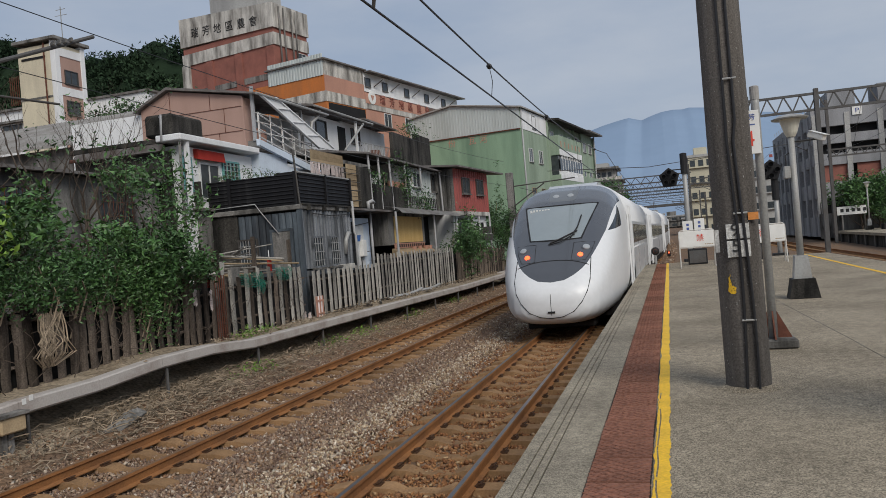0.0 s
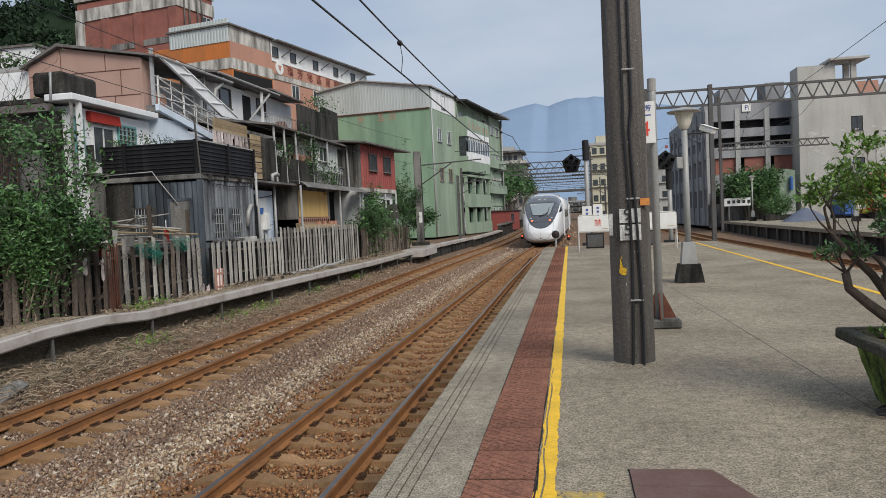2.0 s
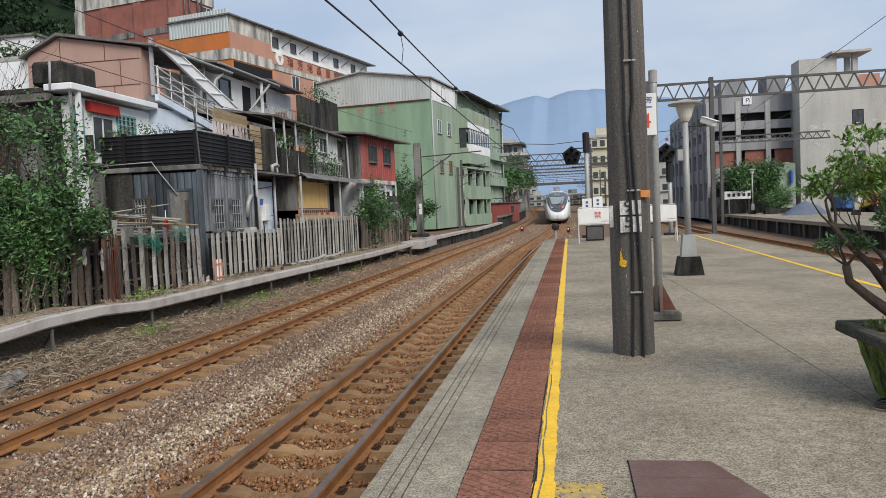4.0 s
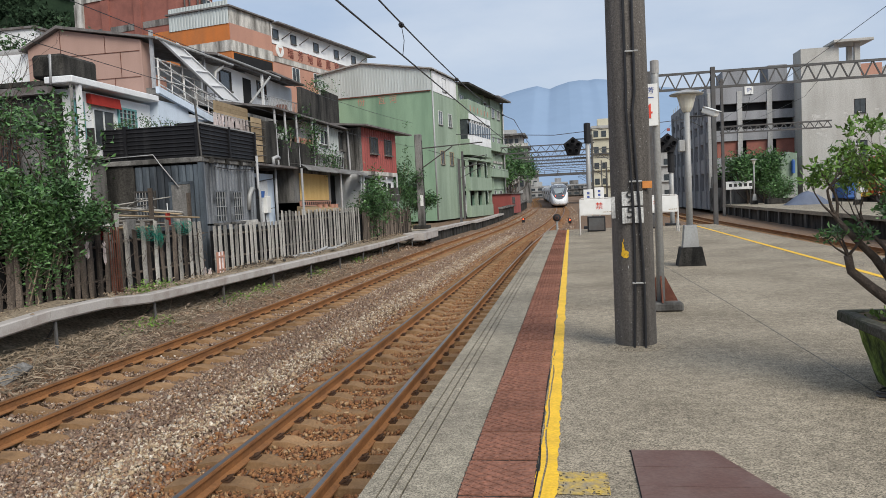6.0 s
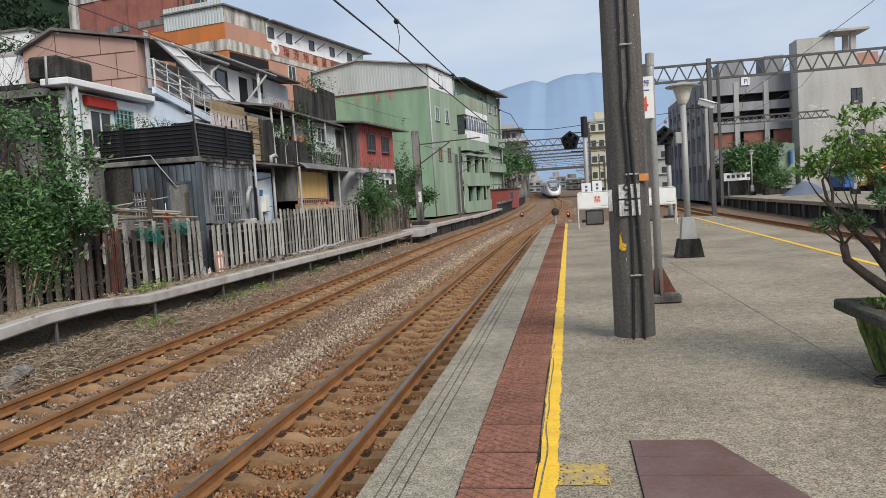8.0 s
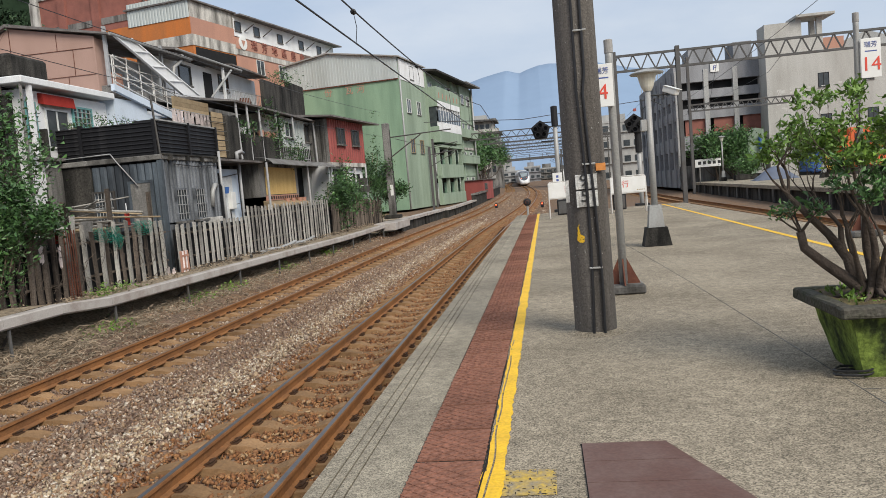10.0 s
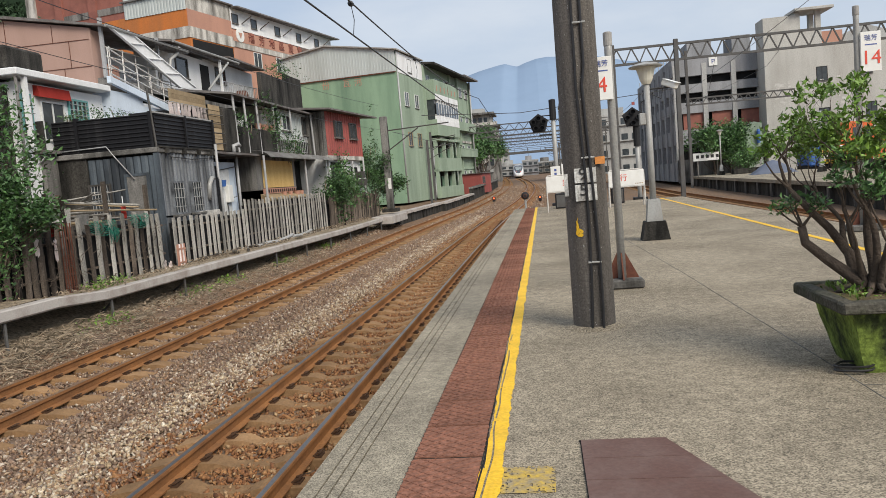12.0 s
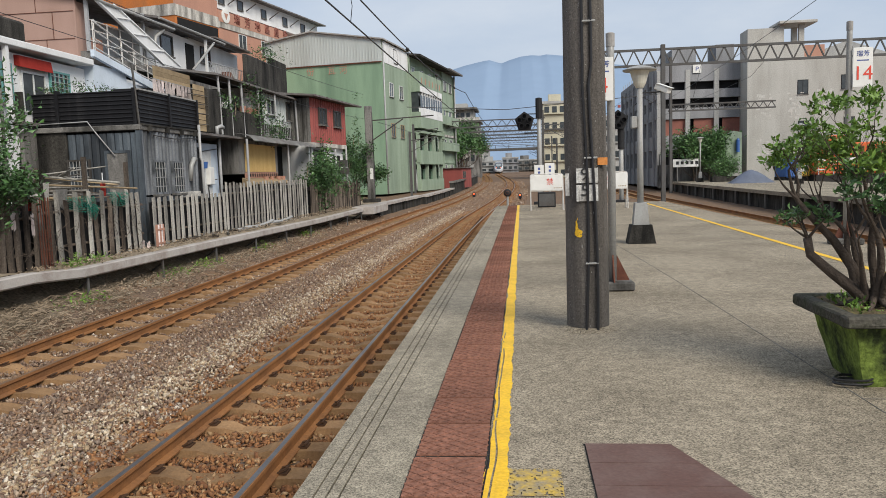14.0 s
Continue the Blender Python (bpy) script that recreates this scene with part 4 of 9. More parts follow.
dwarf = thing("dwarf_signal", pose(-0.78, 33.6, -0.62), "black round ground signal on a short bracket", "signal")
part("post", tubes(([(0, 0, 0), (0, 0, 1.1)], 0.05)), M_galv, dwarf)
part("head", lathe([(0.17, 0), (0.18, 0.1), (0.14, 0.2), (0.05, 0.24)], 16), M_signal_black, dwarf, at=pose(0, 0.1, 1.12, 90, 0, 0))
part("lens", lathe([(0.1, 0), (0.09, 0.02)], 12), M_rust, dwarf, at=pose(0, -0.11, 1.12, 90, 0, 0))

for x, y in ((-1.3 + bend(72), 64), (-4.6, 70), (1.9, 74)):
    g = thing("ground_signal_lamp", pose(x, y, -0.9 + rise(y)), "small ground signal showing a red light", "signal", "ground lamps")
    part("case", boxes((-0.14, 0.14, -0.15, 0.15, 0, 0.45), bevel=0.03), M_signal_black, g)
    part("lens", lathe([(0.07, 0), (0.06, 0.03)], 10), M_signal_red, g, at=pose(0, -0.15, 0.32, 90, 0, 0))


# ---- planter with its shaped shrub ----
def leaf_cloud(centres, per, spread, size, seed, flat=0.6):
    """Folded leaves set round twig ends: corners and quads of two-blade leaves."""
    rng = np.random.default_rng(seed)
    c = np.repeat(np.asarray(centres, float), per, axis=0)
    n = len(c)
    d = rng.normal(size=(n, 3))
    d[:, 2] = np.abs(d[:, 2]) * flat + 0.05
    d /= np.linalg.norm(d, axis=1)[:, None]
    p = c + rng.normal(size=(n, 3)) * spread
    side = np.cross(d, rng.normal(size=(n, 3)))
    side /= np.linalg.norm(side, axis=1)[:, None]
    up = np.cross(side, d)
    ln = size * rng.uniform(0.6, 1.25, (n, 1))
    wd = ln * rng.uniform(0.15, 0.23, (n, 1))
    base, tip, mid = p, p + d * ln - up * ln * 0.15, p + d * ln * 0.58 + up * ln * 0.06
    lft, rgt = mid + side * wd + up * wd * 0.5, mid - side * wd + up * wd * 0.5
    v = np.stack([base, lft, tip, rgt, mid], 1).reshape(-1, 3)
    k = 5 * np.arange(n)[:, None]
    f = np.concatenate([k + np.array([[0, 1, 4]]), k + np.array([[1, 2, 4]]), k + np.array([[2, 3, 4]]), k + np.array([[3, 0, 4]])])
    return v, f


def grow(bm, start, heading, length, radius, depth, rng, tips, wiggle=0.35, split=(2, 3), shrink=0.68, lift=0.12):
    """A branching limb: a bent tapering tube that forks; collects the twig ends."""
    pts, rad = [Vector(start)], [radius]
    d = Vector(heading).normalized()
    steps = 5
    for i in range(steps):
        d = (d + Vector((rng.uniform(-1, 1), rng.uniform(-1, 1), rng.uniform(-0.6, 1) + lift)) * wiggle * 0.5).normalized()
        pts.append(pts[-1] + d * length / steps)
        rad.append(radius * (1 - 0.45 * (i + 1) / steps))
    tube(bm, pts, rad, 6 if radius > 0.02 else 4, caps=False)
    if depth == 0:
        tips.append(pts[-1][:])
        tips.append(pts[-2][:])
        return
    for k in range(rng.choice(split)):
        q = d + Vector((rng.uniform(-1, 1), rng.uniform(-1, 1), rng.uniform(-0.3, 0.9)))
        grow(bm, pts[-1 - (k > 1)], q, length * shrink * rng.uniform(0.8, 1.2), rad[-1] * 0.8, depth - 1, rng, tips, wiggle, split, shrink, lift)


def planter():
    root = thing("planter", pose(2.38, 4.5, 0), "square concrete planter with flaking moss-green paint", "planter")
    bm = bmesh.new()
    lv = [(0.36, 0.25, 0.0), (0.37, 0.26, 0.03), (0.46, 0.36, 0.40), (0.46, 0.36, 0.44)]
    rings = [[bm.verts.new((sx * a, sy * b, z)) for sx, sy in ((-1, -1), (1, -1), (1, 1), (-1, 1))] for a, b, z in lv]
    for a, b in zip(rings, rings[1:]):
        for k in range(4):
            bm.faces.new((a[k], a[(k + 1) % 4], b[(k + 1) % 4], b[k]))
    bm.faces.new(rings[0][::-1])
    bm.faces.new(rings[-1])
    bmesh.ops.subdivide_edges(bm, edges=bm.edges[:], cuts=5, use_grid_fill=True)
    for v in bm.verts:
        v.co += Vector((noise.noise(v.co * 9), noise.noise(v.co * 9 + Vector((5, 0, 0))), 0)) * 0.008
    part("pot", bm, M_pot, root)
    rim = boxes((-0.56, 0.56, -0.46, -0.36, 0.42, 0.50), (-0.56, 0.56, 0.36, 0.46, 0.42, 0.50), (-0.56, -0.46, -0.36, 0.36, 0.42, 0.50), (0.46, 0.56, -0.36, 0.36, 0.42, 0.50), bevel=0.012)
    bmesh.ops.subdivide_edges(rim, edges=rim.edges[:], cuts=3)
    for v in rim.verts:
        v.co += Vector((noise.noise(v.co * 14), noise.noise(v.co * 14 + Vector((5, 0, 0))), noise.noise(v.co * 11 + Vector((0, 7, 0))))) * 0.009
    part("rim", rim, M_pot_rim, root, "mossy overhanging rim")
    soil = bmesh.new()
    grid = [[soil.verts.new((-0.46 + i * 0.0766, -0.36 + j * 0.072, 0.485 + 0.035 * noise.noise((i * 0.6, j * 0.6, 2)))) for i in range(13)] for j in range(11)]
    for a, b in zip(grid, grid[1:]):
        for i in range(12):
            soil.faces.new((a[i], a[i + 1], b[i + 1], b[i]))
    part("soil", soil, M_soil, root)
    rng = random.Random(21)
    bm, tips = bmesh.new(), []
    BX = -0.2
    def bough(path, radii):
        pts = [(BX + x, y, z) for x, y, z in path]
        tube(bm, pts, radii, 8, caps=True)
        return pts[-1]
    # a low sawn-off limb with a tuft, a long limb reaching out, and steep inner limbs
    stub = bough([(0, 0, 0.48), (-0.14, -0.02, 0.60), (-0.29, -0.03, 0.72), (-0.42, -0.02, 0.84), (-0.44, -0.02, 0.95)], [0.05, 0.04, 0.034, 0.03, 0.028])
    far_end = bough([(-0.02, 0.03, 0.5), (-0.12, 0.06, 0.74), (-0.24, 0.06, 0.92), (-0.38, 0.02, 1.06), (-0.50, 0.0, 1.20)], [0.045, 0.034, 0.028, 0.022, 0.016])
    for h, ln, r in (((-0.5, -0.1, 1.3), 0.22, 0.016), ((-0.7, 0.1, 0.7), 0.16, 0.014), ((0.1, 0.2, 1.2), 0.2, 0.014)):
        grow(bm, far_end, h, ln, r, 2, rng, tips, 0.4, (2, 3), 0.7, 0.2)
    for h, ln in (((-0.6, -0.3, 0.7), 0.12), ((0.4, -0.4, 0.6), 0.12), ((0.1, 0.5, 0.8), 0.12), ((-0.3, 0.1, 0.2), 0.12), ((0.5, 0.0, 0.4), 0.12)):
        grow(bm, stub, h, ln, 0.012, 1, rng, tips, 0.4, (2, 3), 0.7, 0.1)
    limbs = [((-0.42, 0.3, 1.0), 0.46, 0.034), ((-0.22, -0.3, 1.3), 0.48, 0.036), ((0.05, 0.1, 1.5), 0.50, 0.04), ((0.3, -0.2, 1.2), 0.46, 0.036), ((0.7, 0.1, 0.9), 0.44, 0.034), ((0.5, 0.4, 1.1), 0.46, 0.03), ((-0.1, 0.5, 1.2), 0.44, 0.03), ((0.2, -0.35, 0.9), 0.38, 0.03), ((0.9, -0.1, 1.3), 0.5, 0.032), ((-0.35, -0.1, 0.8), 0.34, 0.03), ((0.45, 0.1, 1.6), 0.5, 0.032)]
    for h, ln, r in limbs:
        grow(bm, (BX + 0.07 * h[0], 0.06 * h[1], 0.47), h, ln * 1.12, r * 0.9, 4, rng, tips, 0.36, (2, 2, 3), 0.64, 0.24)
    for k in range(9):
        a = k * 0.7
        tube(bm, [(BX + 0.03 * math.cos(a), 0.03 * math.sin(a), 0.58), (BX + 0.10 * math.cos(a), 0.10 * math.sin(a), 0.51), (BX + 0.24 * math.cos(a), 0.22 * math.sin(a), 0.475)], [0.03, 0.02, 0.008], 6)
    shrub = thing("planted_shrub", pose(2.38, 4.5, 0), "gnarled shrub with glossy green leaf rosettes growing in the planter", "shrub")
    part("trunk", bm, M_bark, shrub, "twisting brown branches", smooth=True)
    # twig ends above 1.38 m take the paler yellow-green leaf
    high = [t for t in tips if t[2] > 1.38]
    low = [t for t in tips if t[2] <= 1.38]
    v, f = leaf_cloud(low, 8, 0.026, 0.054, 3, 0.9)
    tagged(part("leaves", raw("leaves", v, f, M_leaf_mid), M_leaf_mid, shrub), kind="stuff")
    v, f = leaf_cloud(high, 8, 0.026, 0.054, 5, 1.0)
    tagged(part("young_leaves", raw("young_leaves", v, f, M_leaf_light), M_leaf_light, shrub, "bright yellow-green leaves on the upper twigs"), kind="stuff")
    weeds = thing("planter_weeds", pose(2.38, 4.5, 0), "small weeds and dry grass on the planter soil", "weeds", kind="stuff")
    spots = [(rng.uniform(-0.42, 0.05), rng.uniform(-0.33, 0.3), 0.49) for _ in range(50)]
    v, f = leaf_cloud(spots, 5, 0.02, 0.05, 8, 1.6)
    part("weed_leaves", raw("weed_leaves", v, f, M_leaf_light), M_leaf_light, weeds)
    cab = thing("cable_coil", pose(1.98, 4.3, 0), "tangled grey cable lying at the planter foot", "cable")
    part("coil", tubes(([(0.13 * math.cos(a) + 0.02 * math.sin(3 * a), 0.10 * math.sin(a), 0.012 + 0.004 * a) for a in np.arange(0, 14, 0.4)], 0.008), seg=5), M_cable, cab)


planter()


# ---- building helpers ----
# A building stands in its own space: front in the plane x = 0 looking to +x, running along +y; its side y = 0 looks back along the line.
def window_on(parent, face, u, z, w, h, frame_m=None, panes=2, bars=0, off=0.0, name="window", deep=0.06, sill=True):
    """A window with a frame, panes and sill on face 'f' (front) or 's' (side)."""
    frame_m = frame_m or M_frame_white
    m = pose(off, u, z) @ FACE_X if face == "f" else pose(-u, -off, z) @ FACE_Y
    t = min(0.05, w * 0.08)
    root = part(name, boxes((-w / 2, w / 2, -h / 2, h / 2, -0.02, 0.012)), M_glass, parent, at=m)
    rows = [(-w / 2 - t, -w / 2, -h / 2 - t, h / 2 + t, -0.02, deep), (w / 2, w / 2 + t, -h / 2 - t, h / 2 + t, -0.02, deep), (-w / 2, w / 2, h / 2, h / 2 + t, -0.02, deep), (-w / 2, w / 2, -h / 2 - t, -h / 2, -0.02, deep)]
    for k in range(1, panes):
        x = -w / 2 + w * k / panes
        rows.append((x - t / 2, x + t / 2, -h / 2, h / 2, -0.01, deep * 0.6))
    part("window_frame", boxes(*rows), frame_m, root)
    if bars:
        bm = bmesh.new()
        for k in range(bars):
            x = -w / 2 + w * (k + 0.5) / bars
            box(bm, x - 0.006, x + 0.006, -h / 2, h / 2, deep, deep + 0.014)
        for q in (-0.3, 0.0, 0.3):
            box(bm, -w / 2, w / 2, q * h - 0.008, q * h + 0.008, deep, deep + 0.014)
        part("grille", bm, M_rust if bars % 2 else M_pvc, root)
    if sill:
        part("window_sill", boxes((-w / 2 - 0.08, w / 2 + 0.08, -h / 2 - t - 0.06, -h / 2 - t, -0.02, deep + 0.05)), M_conc_dark, root)
    return root


def railing(parent, p, q, h, n, material, r=0.014, name="railing"):
    p, q = Vector(p), Vector(q)
    bm = bmesh.new()
    up = Vector((0, 0, h))
    tube(bm, [p + up, q + up], r * 1.5, 6)
    tube(bm, [p + up * 0.12, q + up * 0.12], r, 5)
    for k in range(n + 1):
        a = p.lerp(q, k / n)
        tube(bm, [a, a + up], r, 4)
    return part(name, bm, material, parent)


def pipe(parent, pts, r=0.04, material=None, name="pipe"):
    return part(name, tubes((pts, r), seg=8), material or M_pvc, parent, smooth=True)


# ---- cable trough on stands ----
def trough():
    root = thing("cable_trough", pose(0, 0, 0), "long grey concrete cable trough raised on iron stands", "", kind="structure")
    line = [(4.0, -8.75, -0.4), (6.74, -8.7, -0.14), (8.8, -8.7, -0.12), (10.2, -8.7, -0.02), (11.2, -8.7, -0.01), (12.6, -8.68, -0.14), (21, -8.5, -0.15), (30, -8.4, -0.2), (38, -8.3, -0.15)]
    ys = np.array([p[0] for p in line])
    at = lambda y: (float(np.interp(y, ys, [p[1] for p in line])), float(np.interp(y, ys, [p[2] for p in line])))
    y = 4.0
    while y < 37.9:
        e = min(y + 1.5, 38)
        (xa, za), (xb, zb) = at(y), at(e)
        bm = bmesh.new()
        ring = [[bm.verts.new((x + dx, yy, z + dz)) for dx, dz in ((0, 0), (0.03, -0.02), (0.03, -0.17), (0, -0.20), (-0.2, -0.20), (-0.2, 0.0))] for x, yy, z in ((xa, y + 0.004, za), (xb, e - 0.004, zb))]
        for k in range(6):
            bm.faces.new((ring[0][k], ring[0][(k + 1) % 6], ring[1][(k + 1) % 6], ring[1][k]))
        bm.faces.new(ring[0][::-1])
        bm.faces.new(ring[1])
        bmesh.ops.recalc_face_normals(bm, faces=bm.faces)
        part("trough_unit", bm, M_trough, root)
        if int(y / 1.5) % 2 == 0:
            part("stand", tubes(([(xa - 0.05, y + 0.2, za - 0.22), (xa - 0.05, y + 0.2, -1.0)], 0.03), ([(xa - 0.1, y + 0.25, za - 0.3), (xa - 0.6, y + 0.6, -0.7)], 0.025), seg=5), M_gantry, root)
        y = e
    bm = bmesh.new()
    rows = [[bm.verts.new((at(y)[0] - 0.19 - w * (9.75 + at(y)[0] - 0.19 + 0) , y, at(y)[1] - 0.015 + 0.05 * noise.noise((y * 1.3, w * 3, 5)) * (w > 0))) for w in (0.0, 0.35, 0.7, 1.0)] for y in np.arange(4.0, 38.1, 0.4)]
    for a, b in zip(rows, rows[1:]):
        for i in range(3):
            bm.faces.new((a[i], a[i + 1], b[i + 1], b[i]))
    part("earth_fill", bm, M_earth, root, "earth and leaf litter behind the trough")
    part("pole_plinth", boxes((-8.9, -7.75, 37.4, 41.6, -0.5, -0.1), bevel=0.02), M_trough, root)
    for k in range(22):
        y = 41.6 + 4 * k
        x = -8.4 + 0.3 * (k > 3) + bend(y) * 0.9
        top = (-0.12 if k < 9 else 0.5) + rise(y)
        unit = part("far_trough_unit", boxes((x - 0.55, x + 0.06, y, y + 3.96, top - 0.16, top)), M_trough if k < 9 else M_conc_dark, root)
        # near-black footing paints the dark underside of the trough ledge
        part("footing", boxes((x - 0.5, x - 0.1, y, y + 3.96, -1.15 + rise(y), top - 0.16)), M_conc_black, unit)
    bars = bmesh.new()
    for k in range(2):
        box(bars, -8.668, -8.664, 7.05 + 0.12 * k, 7.12 + 0.12 * k, -0.2 + 0.03 * k, -0.12 + 0.03 * k)
    part("paint_marks", bars, M_white_sign, root)


trough()


# ---- fence of slats ----
def slat_mesh(name, w, h, m, seed):
    rng = random.Random(seed)
    bm = bmesh.new()
    n = 5
    rings = []
    for i in range(n + 1):
        z = h * i / n
        dx, dy = rng.uniform(-0.008, 0.008), rng.uniform(-0.008, 0.008)
        top = rng.uniform(-0.05, 0.05) if i == n else 0
        rings.append([bm.verts.new((dx + a, dy + b, z + top * (b / w))) for a, b in ((0.03, -w / 2 * 0.6), (0.042, 0), (0.03, w / 2 * 0.6), (0, w / 2), (-0.012, 0), (0, -w / 2))])
    for a, b in zip(rings, rings[1:]):
        for k in range(6):
            bm.faces.new((a[k], a[(k + 1) % 6], b[(k + 1) % 6], b[k]))
    bm.faces.new(rings[-1])
    return mesh_of(bm, name, m)


def sheet_mesh(name, w, h, m, seed):
    """One flat crown strip of a corrugated sheet; near-black backing paints the valleys' shade."""
    rng = random.Random(seed)
    bm = bmesh.new()
    prof = [(0.0, -w / 2), (0.014, -w * 0.36), (0.018, 0.0), (0.014, w * 0.36), (0.0, w / 2), (-0.004, 0.0)]
    tilt = rng.uniform(-0.03, 0.03)
    rings = [[bm.verts.new((a + rng.uniform(-0.003, 0.003), b, z + tilt * (b / w) * (z > 0))) for a, b in prof] for z in (0, h * 0.5, h)]
    for a, b in zip(rings, rings[1:]):
        for k in range(6):
            bm.faces.new((a[k], a[(k + 1) % 6], b[(k + 1) % 6], b[k]))
    bm.faces.new(rings[-1])
    return mesh_of(bm, name, m)


def fence(name, label, x0, x1, y0, y1, step, h, z, meshes, lean, seed):
    rng = random.Random(seed)
    root = thing(name, pose(0, 0, 0), label, "fence", "lineside fences")
    y = y0
    while y < y1:
        f = (y - y0) / (y1 - y0)
        x = x0 + (x1 - x0) * f
        ob = part("slat", rng.choice(meshes), None, root, at=pose(x + rng.uniform(-0.02, 0.02), y, z, rng.uniform(-lean, lean), rng.uniform(-lean, lean) * 0.7, rng.uniform(-3, 3) * lean))
        y += step * (1 if lean < 0.5 else rng.uniform(0.85, 1.2))
    part("rail", tubes(([(x0 - 0.05, y0, z + h * 0.3), (x1 - 0.05, y1, z + h * 0.3)], 0.03), ([(x0 - 0.05, y0, z + h * 0.8), (x1 - 0.05, y1, z + h * 0.8)], 0.03), seg=5), M_fence_brown, root)
    # near-black sheet behind the slats paints the shade in their gaps
    part("gap_shade_sheet", boxes((-0.015, 0, 0, math.hypot(x1 - x0, y1 - y0), 0, h * 0.9)), M_shade_ink, root, at=pose(x0 - 0.12, y0, z, 0, 0, -math.degrees(math.atan2(x1 - x0, y1 - y0))))
    return root


old = [slat_mesh("slat", 0.19, h, M_fence_brown, k) for k, h in enumerate((1.35, 1.45, 1.25, 1.5, 1.2))]
mid = [slat_mesh("slat", 0.17, h, m, k + 9) for k, (h, m) in enumerate(((1.47, M_fence), (1.5, M_fence), (1.38, M_fence_brown), (1.55, M_fence)))]
tin = [sheet_mesh("sheet_wave", 0.205, h, M_fence, k + 20) for k, h in enumerate((1.30, 1.31, 1.29))]
short = [sheet_mesh("sheet_wave", 0.185, h, M_fence, k + 30) for k, h in enumerate((1.62, 1.64, 1.60, 1.63))]
last = [slat_mesh("slat", 0.24, h, M_fence_brown, k + 50) for k, h in enumerate((1.47, 1.5, 1.38, 1.55))]
fence("slat_fence", "brown rotting timber slat fence overgrown with creepers", -9.62, -9.6, 4.5, 13.2, 0.24, 1.35, -0.22, old, 2.5, 1)
fence("slat_fence", "grey weathered slat fence hung with green netting", -9.6, -9.62, 13.2, 17.3, 0.26, 1.45, -0.22, mid, 2, 2)
fence("sheet_fence", "rusty grey corrugated sheet fence before the shed", -9.65, -9.6, 17.9, 22.6, 0.325, 1.3, -0.2, tin, 0.3, 3)
fence("sheet_fence", "stained corrugated sheet fence with pale crowns", -9.6, -9.45, 22.7, 31.5, 0.305, 1.6, -0.22, short, 0.3, 4)
fence("sheet_fence", "old grey plank fence half hidden by climbers", -9.4, -9.2, 31.6, 41.0, 0.27, 1.45, -0.22, last, 1.5, 5)


